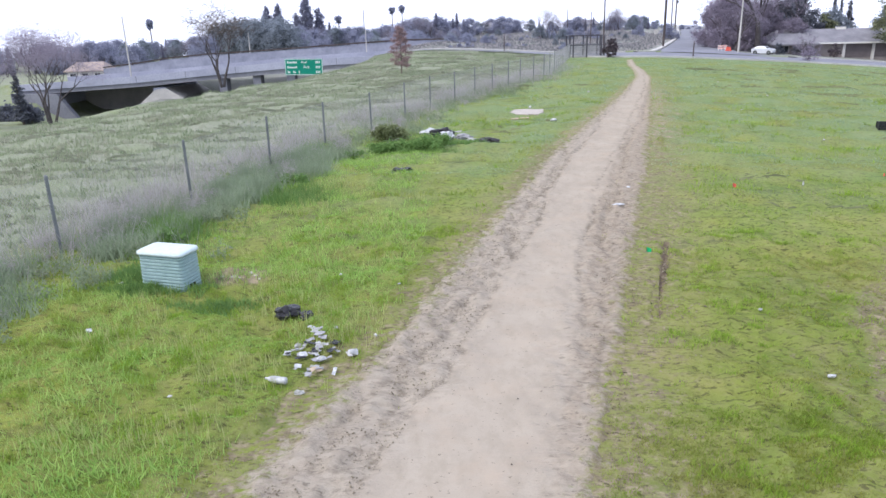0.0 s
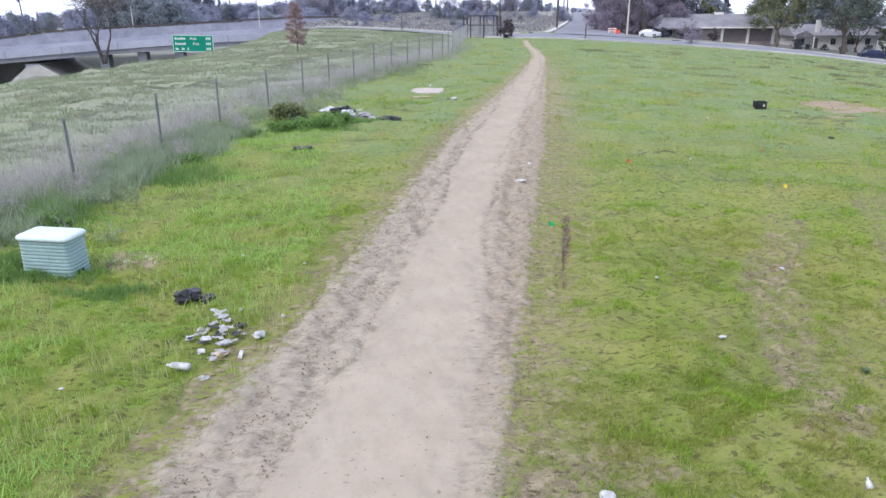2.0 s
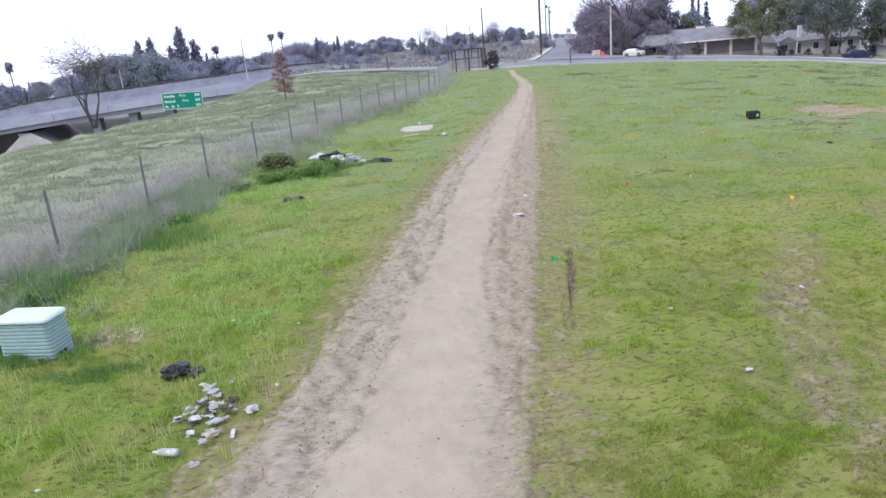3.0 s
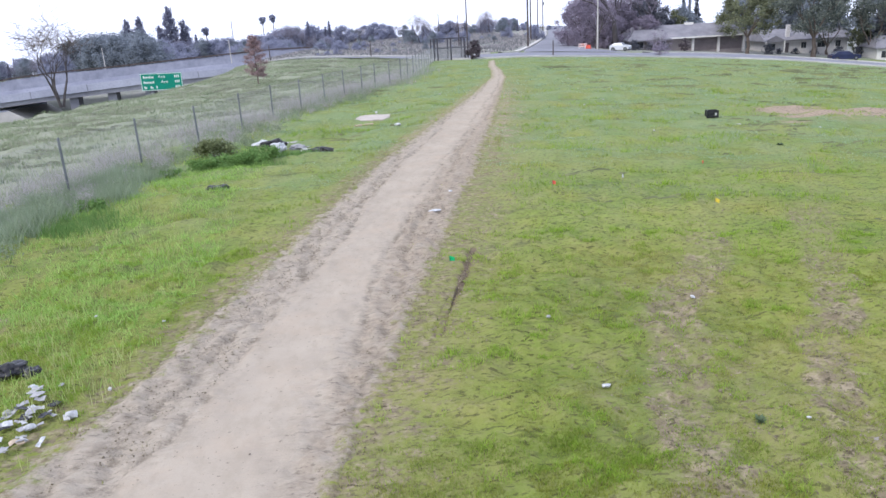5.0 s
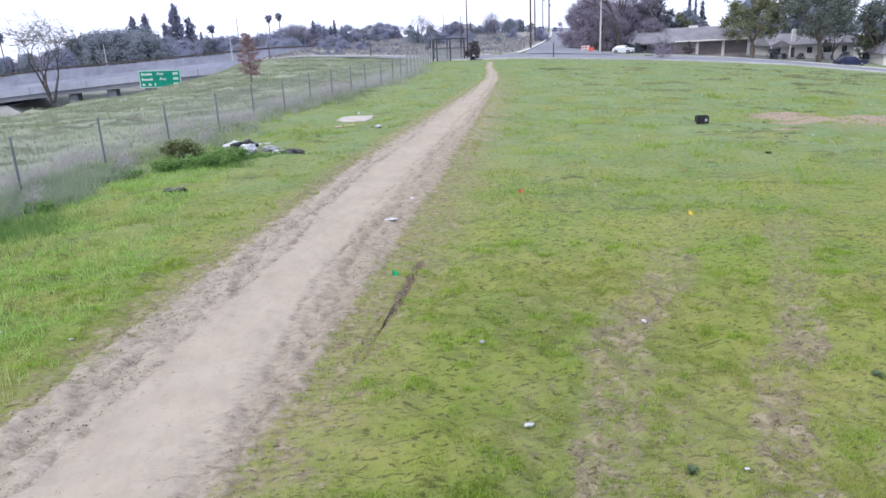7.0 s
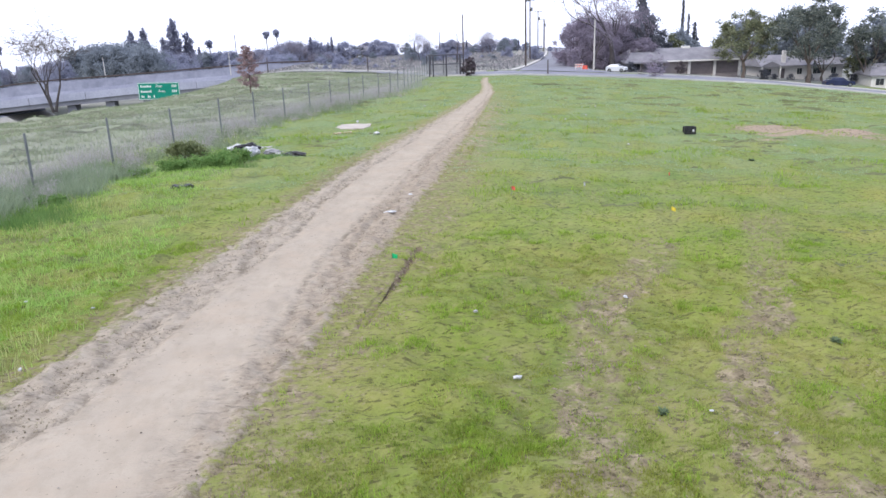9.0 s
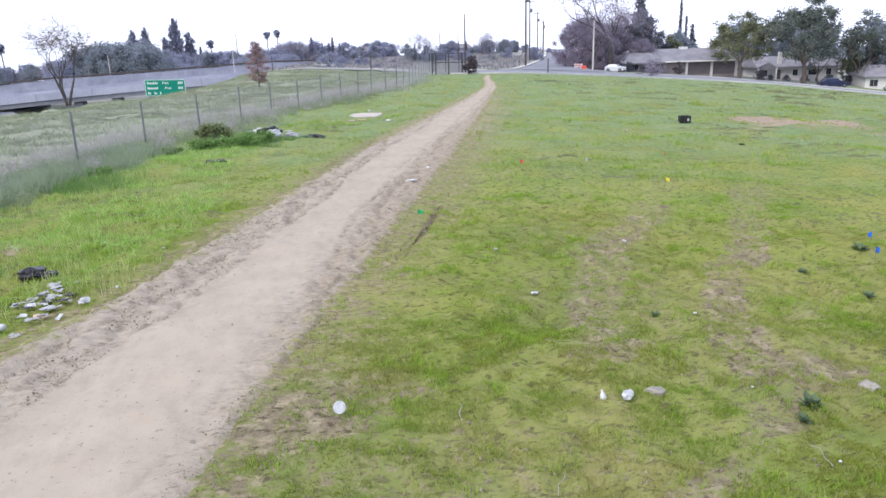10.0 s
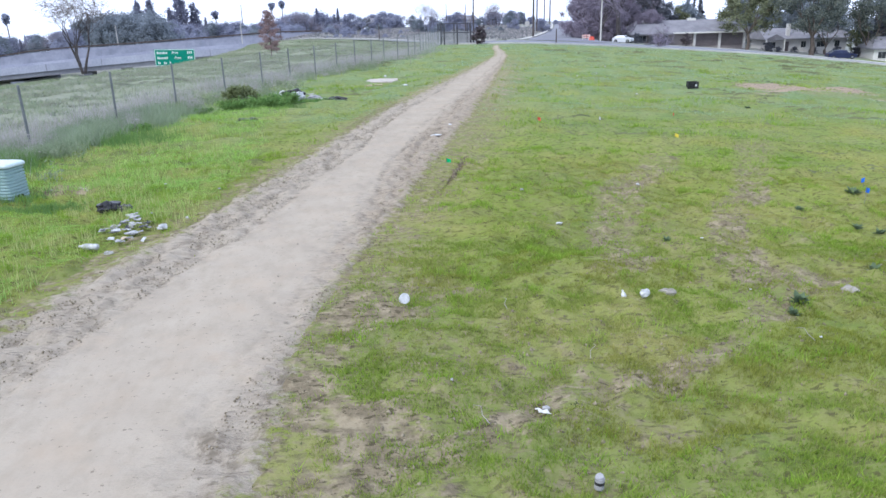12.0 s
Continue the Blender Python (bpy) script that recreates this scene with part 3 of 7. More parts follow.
def spaced(a, b, near0, near1, fine, mid0, mid1, mid, grow):
    """Coordinates that lie close together between near0 and near1, and widen outwards to mid and beyond."""
    def outward(p, end, limit, sign):
        out, step = [], fine
        while (end - p) * sign > 0:
            step = step * 1.12 if (limit - p) * sign < 0 else min(step * grow, mid)
            p += sign * step
            out.append(p)
        return out
    return np.array(outward(near0, a, mid0, -1)[::-1] + list(np.arange(near0, near1 + 1e-6, fine)) + outward(near1, b, mid1, 1))


gx, gy = spaced(-900, 900, -7, 15, 0.06, -130, 130, 2.5, 1.035), spaced(-120, 1600, 0.8, 13, 0.055, -20, 400, 2.5, 1.012)
X, Y = np.meshgrid(gx, gy)
Zg = land(X, Y) + lumps(X, Y)
strip_d = line_distance(X, Y, [(6.52, 14.9), (6.1, 13.3), (5.5, 11.6), (5.33, 10.8)])
groove = np.clip(1.4 - strip_d / 0.07, 0, 1)
Zg -= 0.08 * groove
d = X - path_x(Y)
inside = np.where(d < 0, d + np.interp(Y, LEFT_Y, LEFT_W), np.interp(Y, RIGHT_Y, RIGHT_W) - d)
Zg -= 0.16 * np.clip((inside - 0.28) / 0.45, 0, 1) * (Y < 86)
nx, ny = len(gx), len(gy)
idx = np.arange(nx * ny).reshape(ny, nx)
quads = np.stack([idx[:-1, :-1].ravel(), idx[:-1, 1:].ravel(), idx[1:, 1:].ravel(), idx[1:, :-1].ravel()], 1)
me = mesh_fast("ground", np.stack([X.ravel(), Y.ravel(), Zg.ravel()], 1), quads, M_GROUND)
for key, values in (("bare", bareness(X, Y)), ("dry", dryness(X, Y)), ("groove_dark", groove)):
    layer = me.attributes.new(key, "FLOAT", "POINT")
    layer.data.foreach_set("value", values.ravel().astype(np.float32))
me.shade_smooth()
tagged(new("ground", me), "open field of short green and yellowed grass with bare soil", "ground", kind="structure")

# the dirt path: a compacted pale core between loose, rutted shoulders
py = np.concatenate([np.arange(-12, 0, 0.3), np.arange(0, 13, 0.05), np.arange(13, 22, 0.1), np.arange(22, 50, 0.3), np.arange(50, 86.3, 0.9)])
cols = 104
s = np.linspace(-1, 1, cols)
PY = np.repeat(py[:, None], cols, 1)
lw, rw, cw = np.interp(PY, LEFT_Y, LEFT_W), np.interp(PY, RIGHT_Y, RIGHT_W), np.interp(PY, CORE_Y, CORE_W)
off = np.where(s < 0, s * (lw + 0.35), s * (rw + 0.35))
PX = path_x(PY) + off
sway = 0.4 * (value_noise(PY / 1.3, PY * 0 + 3.3, 81) - 0.5) + 0.25 * (value_noise(PY / 0.4, PY * 0 + 5.3, 83) - 0.5)
core = np.where(off < 0, np.clip((cw + sway + off) / 0.55 * 0.5 + 0.5, 0, 1), np.clip((cw + np.interp(PY, [5, 8, 14, 24], [-0.1, -0.42, -0.2, 0.0]) + 0.6 * sway - off) / 0.6 * 0.5 + 0.5, 0, 1))
edge = np.clip(np.where(off < 0, (lw + off) * 0.7, rw - off) / 0.85, 0, 1)
wander = 0.34 * (value_noise(PY / 1.3, PY * 0 + 3.3, 81) - 0.5) + 0.16 * (value_noise(PY / 0.35, PY * 0 + 1.3, 82) - 0.5)
ruts = (np.exp(-(((off + cw + 0.10 + wander) / 0.07) ** 2)) + 0.8 * np.exp(-(((off + cw + 0.42 - wander) / 0.09) ** 2)) + 0.5 * np.exp(-(((off + cw + 0.8 + wander) / 0.10) ** 2)) + 1.0 * np.exp(-(((off - cw + 0.12 + wander) / 0.07) ** 2)) * np.clip((PY - 7) / 5, 0.3, 1) + 0.7 * np.exp(-(((off - cw - 0.3 - wander) / 0.08) ** 2)))
relief = 0.11 * (value_noise(PX / 0.20, PY / 0.22, 5) - 0.5) + 0.05 * (value_noise(PX / 0.09, PY / 0.10, 6) - 0.5) + 0.05 * (value_noise(PX / 0.5, PY / 0.9, 7) - 0.5)
# two blotches of dark soil join the rut mask
ruts = ruts + 1.2 * np.clip(1.5 - np.hypot((PX - 2.62) / 0.22, (PY - 2.75) / 0.32), 0, 1) + 0.9 * np.clip(1.4 - np.hypot((PX - 3.02) / 0.16, (PY - 3.7) / 0.4), 0, 1)
rut = -0.045 * np.clip(ruts, 0, 1) - 0.03 * np.exp(-(((off + 1.25) / 0.16) ** 2)) * np.clip((13 - PY) / 4, 0, 1) - 0.04 * np.exp(-(((off - 0.9) / 0.13) ** 2)) * np.clip((PY - 8) / 4, 0, 1)
PZ = land(PX, PY) + 0.065 * np.clip(edge * 2.2, 0, 1) - 0.03 + (relief + rut) * (1 - core) * np.clip(edge * 2, 0, 1) + 0.012 * (value_noise(PX / 0.4, PY / 0.6, 8) - 0.5) * core - 0.02 * core
PZ[:, 0] = land(PX[:, 0], PY[:, 0]) - 0.05
PZ[:, -1] = land(PX[:, -1], PY[:, -1]) - 0.05
idx = np.arange(len(py) * cols).reshape(len(py), cols)
quads = np.stack([idx[:-1, :-1].ravel(), idx[:-1, 1:].ravel(), idx[1:, 1:].ravel(), idx[1:, :-1].ravel()], 1)
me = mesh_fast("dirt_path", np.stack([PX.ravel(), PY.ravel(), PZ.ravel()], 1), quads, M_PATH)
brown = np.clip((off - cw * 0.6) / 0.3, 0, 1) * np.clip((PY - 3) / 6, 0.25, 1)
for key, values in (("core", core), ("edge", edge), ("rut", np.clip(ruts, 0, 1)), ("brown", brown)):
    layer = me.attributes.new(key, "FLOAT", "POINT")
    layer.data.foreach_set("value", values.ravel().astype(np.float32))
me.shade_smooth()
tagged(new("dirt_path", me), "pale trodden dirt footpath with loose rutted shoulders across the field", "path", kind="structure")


# ---- streets ----
def ribbon(name, left, right, mat, lift, label, category, step=1.5):
    """A strip of road between two polylines of the same length."""
    verts, faces = [], []
    rows = []
    for (a, b, c, d) in zip(left, left[1:], right, right[1:]):
        n = max(1, int(math.hypot(b[0] - a[0], b[1] - a[1]) / step))
        rows += [((a[0] + (b[0] - a[0]) * k / n, a[1] + (b[1] - a[1]) * k / n), (c[0] + (d[0] - c[0]) * k / n, c[1] + (d[1] - c[1]) * k / n)) for k in range(n)]
    rows.append((left[-1], right[-1]))
    m = 8
    for p, q in rows:
        for k in range(m + 1):
            x, y = p[0] + (q[0] - p[0]) * k / m, p[1] + (q[1] - p[1]) * k / m
            verts.append((x, y, float(land(x, y)) + lift))
    for i in range(len(rows) - 1):
        for k in range(m):
            a = i * (m + 1) + k
            faces.append((a, a + 1, a + m + 2, a + m + 1))
    ob = new(name, mesh_of(name, verts, faces, mat, True))
    return tagged(ob, label, category, kind="structure")


def kerb_line(name, pts, width, height, mat, label, drop=0.3):
    """A raised strip along a polyline that follows the land."""
    sh, rows = Shape(), []
    for a, b in zip(pts, pts[1:]):
        n = max(1, int(math.hypot(b[0] - a[0], b[1] - a[1]) / 2.0))
        rows += [(a[0] + (b[0] - a[0]) * k / n, a[1] + (b[1] - a[1]) * k / n) for k in range(n)]
    rows.append(pts[-1])
    for i, (x, y) in enumerate(rows):
        p, q = rows[max(i - 1, 0)], rows[min(i + 1, len(rows) - 1)]
        d = Vector((q[0] - p[0], q[1] - p[1], 0)).normalized()
        nrm = Vector((-d.y, d.x, 0)) * width / 2
        z = float(land(x, y))
        for sgn, h in ((-1, -drop), (-1, height), (1, height), (1, -drop)):
            sh.v.append(Vector((x, y, z + h)) + nrm * sgn)
    for i in range(len(rows) - 1):
        a = i * 4
        for k in range(3):
            sh.f.append((a + k, a + k + 1, a + k + 5, a + k + 4))
    return tagged(new(name, sh.mesh(name, mat)), label, "kerb", kind="structure")


NEAR = [(-14, 112), (-4, 108), (8, 103), (15, 99), (22, 92.5), (30, 92), (46, 96), (57, 96), (66, 92.5), (76, 85), (110, 58)]
FAR = [(-14, 119), (-4, 116), (8, 113), (16, 110), (25, 106.5), (33, 105.5), (48, 109), (60, 112), (74, 112), (90, 105), (128, 80)]
ribbon("road", NEAR, FAR, M_ASPHALT, 0.16, "grey asphalt street along the far edge of the field", "road")
ribbon("avenue", [(29.5, 106.2), (33, 119), (38, 135), (51.8, 178), (65.5, 224), (82, 284), (112, 395)], [(47, 108.6), (45.8, 121), (49.8, 137), (60.8, 176), (73.3, 221), (89.5, 281), (119.5, 392)], M_ASPHALT, 0.22,
       "straight grey avenue running away between poles and trees", "road", 4)
kerb_line("kerb", NEAR[3:], 0.3, 0.2, M_KERB, "pale concrete kerb at the edge of the grass")
kerb_line("pavement", [(26.5, 108.6), (29.5, 111), (32.2, 119), (37.2, 135), (51, 178), (64.7, 224), (81, 284), (111, 395)], 0.8, 0.24, M_CONC, "pale concrete pavement along the avenue")
kerb_line("pavement", [(50, 110.5), (62, 113.6), (76, 113.4), (92, 106.5), (130, 81)], 2.0, 0.25, M_KERB, "pale concrete pavement in front of the houses")
kerb_line("pavement", [(-14, 119.8), (-2, 116.8), (8, 114), (16, 111), (25, 108.4)], 0.7, 0.3, M_KERB, "pale concrete edge of the far street")


# ---- chain-link fence ----
def along(pts, step):
    """Points every step metres along a polyline of (y, x)."""
    out, left = [], 0.0
    for (y0, x0), (y1, x1) in zip(pts, pts[1:]):
        d = math.hypot(x1 - x0, y1 - y0)
        while left <= d:
            out.append((x0 + (x1 - x0) * left / d, y0 + (y1 - y0) * left / d))
            left += step
        left -= d
    return out


def wire_panel(a, b, z0a, z0b, height, gap=0.085, r=0.0022, lift=0.05):
    """Diamond wire netting between two posts, in the panel's own world place."""
    a, b = Vector(a), Vector(b)
    L = (b - a).length
    d = (b - a) / L
    sh = Shape()

    def at(u, h):
        return Vector((a.x + d.x * u, a.y + d.y * u, z0a + (z0b - z0a) * u / L + lift + h))

    nrm = Vector((-d.y, d.x, 0)) * r
    up = Vector((0, 0, r))
    H = height - lift
    u = -H
    while u < L:
        for sgn in (1, -1):
            u0, h0, u1, h1 = (u, 0.0, u + H, H)
            if u0 < 0:
                h0, u0 = -u0, 0.0
            if u1 > L:
                h1, u1 = h1 - (u1 - L), L
            if u1 - u0 > 0.02:
                if sgn < 0:
                    u0, u1 = L - u0, L - u1
                p, q = at(u0, h0), at(u1, h1)
                w = Vector((d.x * r * 1.2, d.y * r * 1.2, 0))
                sh.add([p - w, p + w, p + nrm, q - w, q + w, q + nrm], [(0, 1, 4, 3), (1, 2, 5, 4), (2, 0, 3, 5)])
        u += gap
    for h in (0.02, H):
        p, q = at(0, h), at(L, h)
        sh.add([p - up, p + up, p + nrm * 2, q - up, q + up, q + nrm * 2], [(0, 1, 4, 3), (1, 2, 5, 4), (2, 0, 3, 5)])
    return sh


fence = thing("chain_link_fence", pose(0, 0, 0), "weathered grey chain-link fence with steel posts in tall weeds", "fence")
FENCE_H = 1.72
stops = [(x, y) for y, x in FENCE if 0 <= y <= 58.6] + along([p for p in FENCE if 58.6 <= p[0] <= 95.6], 3.15)[1:]
post = None
for i, (x, y) in enumerate(stops):
    z = float(land(x, y))
    if post is None:
        sh = Shape().tube([(0, 0, -0.3), (0, 0, 1.0), (0, 0, FENCE_H + 0.04)], [0.038, 0.038, 0.038], 8).tube([(0, 0, FENCE_H + 0.03), (0, 0, FENCE_H + 0.07)], [0.042, 0.022], 8)
        post = part("post", sh, M_GALV, fence)
        ob = post
    else:
        ob = post.copy()
        scene.collection.objects.link(ob)
    ob.location = (x, y, z)
    lean = random.uniform(-0.7, 0.7)
    ob.rotation_euler = (radians(lean), radians(random.uniform(-0.7, 0.7)), random.uniform(0, 6))
    if i and y < 75:
        px, pyy = stops[i - 1]
        near = y < 48
        part("netting", wire_panel((px, pyy, 0), (x, y, 0), float(land(px, pyy)), z, FENCE_H, 0.085 if near else 0.12, 0.0024 if near else 0.0032), M_WIRE, fence)
    elif i:
        px, pyy = stops[i - 1]
        part("netting", wire_panel((px, pyy, 0), (x, y, 0), float(land(px, pyy)), z, FENCE_H, 0.16, 0.004), M_WIRE, fence)


# ---- utility pedestal ----
def soft_block(W, D, r, rings):
    """A block with rounded upright corners, lofted through (inset, z) rings and closed at both ends."""
    sh, n = Shape(), 5
    for inset, z in rings:
        w, d, q = W / 2 - inset, D / 2 - inset, max(r - inset * 0.6, 0.01)
        for cx, cy, a0 in ((w - q, d - q, 0), (q - w, d - q, 90), (q - w, q - d, 180), (w - q, q - d, 270)):
            for k in range(n):
                t = radians(a0 + 90 * k / (n - 1))
                sh.v.append(Vector((cx + q * math.cos(t), cy + q * math.sin(t), z)))
    m = 4 * n
    for i in range(len(rings) - 1):
        for k in range(m):
            q = (k + 1) % m
            sh.f.append((i * m + k, i * m + q, (i + 1) * m + q, (i + 1) * m + k))
    sh.f += [tuple(reversed(range(m))), tuple((len(rings) - 1) * m + k for k in range(m))]
    return sh


def utility_box():
    box = thing("utility_box", put(-3.38, 12.45, -15, -0.08), "faded green ribbed utility cabinet with pale domed lid in long grass", "utility box")
    W, D, H = 1.0, 0.61, 0.79
    part("body", soft_block(W - 0.09, D - 0.09, 0.08, [(0, 0), (0.012, H - 0.03)]), M_BOXG, box, smooth=True)
    for k in range(11):
        z, slim = 0.03 + k * 0.064, 0.018 + 0.0012 * k
        part("rib", soft_block(W, D, 0.10, [(slim + 0.018, z), (slim, z + 0.010), (slim, z + 0.042), (slim + 0.018, z + 0.052)]), M_BOXG, box)
    part("lid", soft_block(W + 0.01, D + 0.01, 0.11, [(0.02, H - 0.055), (0.0, H - 0.045), (0.0, H - 0.01), (0.012, H + 0.012), (0.05, H + 0.03), (0.13, H + 0.042), (0.24, H + 0.047)]), M_LID, box, "pale domed lid", True)
    for dx in (-0.03, 0.07):
        part("latch", Shape().box(W / 2 - 0.012, dx - 0.06, 0.12, 0.03, 0.03, 0.05), M_CRATE, box, "small dark latch")


utility_box()
# ---- freeway, bridge and walls beyond the ridge ----
def profile_wall(name, parent, pts, tops, height, thick, mat, label=""):
    """An upright wall along (x, y) points with its own top heights."""
    sh = Shape()
    for i, ((x, y), t) in enumerate(zip(pts, tops)):
        for dy, z in ((0, t - height), (0, t), (thick, t), (thick, t - height)):
            sh.v.append(Vector((x, y + dy, z)))
    for i in range(len(pts) - 1):
        a = i * 4
        for k in range(4):
            q = (k + 1) % 4
            sh.f.append((a + k, a + q, a + 4 + q, a + 4 + k))
    sh.f += [(3, 2, 1, 0), tuple(len(sh.v) - 4 + k for k in range(4))]
    return part(name, sh, mat, parent, label)


BX = [-79, -76, -72, -57, -43, -31, -22, -13]
BT = [-4.5, -4.4, -4.2, -3.5, -2.5, -1.75, -1.3, -1.05]


def deck_z(x):
    return float(np.interp(x, BX, BT))


bridge = thing("freeway_bridge", pose(0, 0, 0), "long grey concrete freeway bridge with a solid parapet and dark underside", "bridge")
bpts = [(x, 127.0) for x in BX]
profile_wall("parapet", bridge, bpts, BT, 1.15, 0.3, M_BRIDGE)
profile_wall("girder", bridge, [(x, 127.25) for x in BX], [t - 1.15 for t in BT], 0.75, 1.2, M_SHADE_JOINT, "dark girder, its shade put into the colour")
sh = Shape()
for x, t in zip(BX, BT):
    sh.v += [Vector((x, 127.3, t - 1.0)), Vector((x, 144.0, t - 1.0)), Vector((x, 144.0, t - 1.5)), Vector((x, 127.3, t - 1.5))]
for i in range(len(BX) - 1):
    a = 4 * i
    sh.f += [(a, a + 1, a + 5, a + 4), (a + 2, a + 3, a + 7, a + 6)]
part("deck", sh, M_ASPHALT, bridge, "grey asphalt carriageway")
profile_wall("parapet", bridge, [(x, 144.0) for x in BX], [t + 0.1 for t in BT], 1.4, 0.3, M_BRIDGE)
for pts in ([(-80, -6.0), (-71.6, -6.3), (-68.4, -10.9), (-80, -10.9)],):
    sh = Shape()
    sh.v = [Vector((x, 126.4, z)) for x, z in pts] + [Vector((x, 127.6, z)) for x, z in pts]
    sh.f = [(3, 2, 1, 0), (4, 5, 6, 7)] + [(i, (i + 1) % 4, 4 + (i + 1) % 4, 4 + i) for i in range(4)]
    part("wing_wall", sh, M_SHADE_JOINT, bridge, "sloping concrete wing wall")
# paved slope that runs up to the deck on the far side of the underpass
sh = Shape()
for y, lean in ((127.7, 0.0), (135.0, -0.3), (143.6, -0.6)):
    sh.v += [Vector((-60.0 + lean, y, -10.6)), Vector((-54.2 + lean, y, -6.0)), Vector((-52.2 + lean, y, -5.75)), Vector((-49.4 + lean, y, -7.5)), Vector((-48.6 + lean, y, -9.9))]
for i in (0, 5):
    sh.f += [(i + k, i + (k + 1) % 5, i + 5 + (k + 1) % 5, i + 5 + k) for k in range(5)]
sh.f += [(4, 3, 2, 1, 0), (10, 11, 12, 13, 14)]
part("slope_paving", sh, M_CONC, bridge, "pale paved slope under the deck")
for x in (-75.4, -53.4):
    part("abutment", Shape().box(x, 135.6, -11.2, 2.2, 15.6, 5.6), M_BRIDGE, bridge, "concrete abutment wall")
# added wall: keeps out light from behind, pale to brighten the underpass
part("pier", Shape().box(-65.8, 141.5, -11.4, 19.0, 0.8, 5.8), M_CONC, bridge, "added pale wall closing the back of the underpass")
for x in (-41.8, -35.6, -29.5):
    part("pier", Shape().box(x, 129, deck_z(x) - 6.0, 1.4, 2.2, 4.0), M_SHADE_JOINT, bridge)
for k in range(-60, -16, 9):
    x = k + 3.0
    part("parapet_joint", Shape().box(x, 126.99, deck_z(x) - 1.12, 0.10, 0.05, 1.1), M_SHADE_JOINT, bridge)

wall = thing("barrier_wall", pose(0, 0, 0), "pale stained concrete wall with a thin rail beyond the freeway", "wall", kind="structure")
WX, WT = [-75.4, -67, -61, -53, -41, -31, -23, -11, -3], [-3.0, -2.2, -1.4, -0.85, -0.4, 0.05, 0.45, 0.95, 0.9]
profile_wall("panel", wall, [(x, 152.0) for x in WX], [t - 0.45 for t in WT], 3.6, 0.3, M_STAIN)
profile_wall("rail", wall, [(x, 151.9) for x in WX], WT, 0.28, 0.12, M_TIMBER, "thin brown rail")
for k in range(-75, -4, 6):
    z = float(np.interp(k, WX, WT))
    part("rail_post", Shape().box(k, 152.1, z - 1.2, 0.14, 0.14, 1.1), M_TIMBER, wall)


def letters_mesh(text, size, x, z):
    """Upright letters facing the field, at x and z on the sign."""
    cu = bpy.data.curves.new("lettering", "FONT")
    cu.body, cu.size, cu.extrude = text, size, 0.008
    ob = bpy.data.objects.new("lettering", cu)
    me = bpy.data.meshes.new_from_object(ob)
    me.transform(pose(x, -0.06, z, 90, 0, 0))
    bpy.data.objects.remove(ob)
    me.materials.clear()
    me.materials.append(M_SIGNW)
    return me


def highway_sign():
    m = pose(-23.9, 114.2, -3.15, 0, 1.5, 6)
    sign = thing("highway_sign", m, "large green freeway sign with white border and three lines", "road sign")
    W, H = 5.9, 2.5
    part("panel", from_bm("panel", bevelled(bm_box(W, 0.09, H), 0.03, 1), M_SIGN), M_SIGN, sign)
    b = Shape()
    for x, z, sx, sz in ((0, 0.04, W - 0.1, 0.07), (0, H - 0.11, W - 0.1, 0.07), (-W / 2 + 0.085, 0.04, 0.07, H - 0.08), (W / 2 - 0.085, 0.04, 0.07, H - 0.08)):
        b.box(x, -0.056, z, sx, 0.012, sz)
    part("border", b, M_SIGNW, sign, "white border")
    rnd = random.Random(4)
    for row, (z, words) in enumerate(((1.8, (1.55, 0.75)), (1.05, (1.75, 0.75)), (0.3, (0.6, 0.55, 0.35)))):
        x = -2.55
        if row < 2:
            part("lettering", letters_mesh("Ave", 0.62, -0.45 if row == 0 else -0.1, z), M_SIGNW, sign)
        for w in words[:1] if row < 2 else words:
            letters = int(w / 0.22)
            for k in range(letters):
                h = 0.36 if k == 0 else rnd.choice((0.25, 0.27, 0.34))
                part("lettering_bar", Shape().box(x + k * 0.22 + 0.08, -0.054, z, 0.15, 0.012, h), M_SIGNW, sign)
            x += w + 0.28
        for k in range(3):
            part("lettering_bar", Shape().box(1.95 + k * 0.25, -0.054, z, 0.15, 0.012, 0.36), M_SIGNW, sign)
    for x in (-1.9, 1.9):
        part("sign_post", Shape().box(x, 0.16, -5.0, 0.16, 0.2, 6.6), M_GALV, sign)


highway_sign()


# ---- trees ----
def branches(sh, rnd, p, d, length, radius, depth, tips, spread=0.55, lift=0.12, sides=5):
    """Grows a limb and its forks into sh and gathers the tips."""
    n = 3
    pts, rad = [p], [radius]
    q, dd = Vector(p), Vector(d)
    for k in range(n):
        dd = (dd + Vector((rnd.gauss(0, 0.12), rnd.gauss(0, 0.12), rnd.gauss(lift, 0.08)))).normalized()
        q = q + dd * length / n
        pts.append(Vector(q))
        rad.append(radius * (1 - 0.45 * (k + 1) / n))
    sh.tube(pts, rad, sides if depth > 1 else 4, False)
    if depth == 0:
        tips.append((q, dd))
        return
    for k in range(rnd.choice((2, 3, 3))):
        w = rnd.uniform(0, 2 * math.pi)
        side = dd.orthogonal().normalized()
        side.rotate(Matrix.Rotation(w, 3, dd))
        nd = (dd + side * rnd.uniform(spread * 0.6, spread * 1.5)).normalized()
        branches(sh, rnd, pts[-1] if k < 2 else pts[-2], nd, length * rnd.uniform(0.6, 0.85), rad[-1] * 0.84, depth - 1, tips, spread, lift, sides)


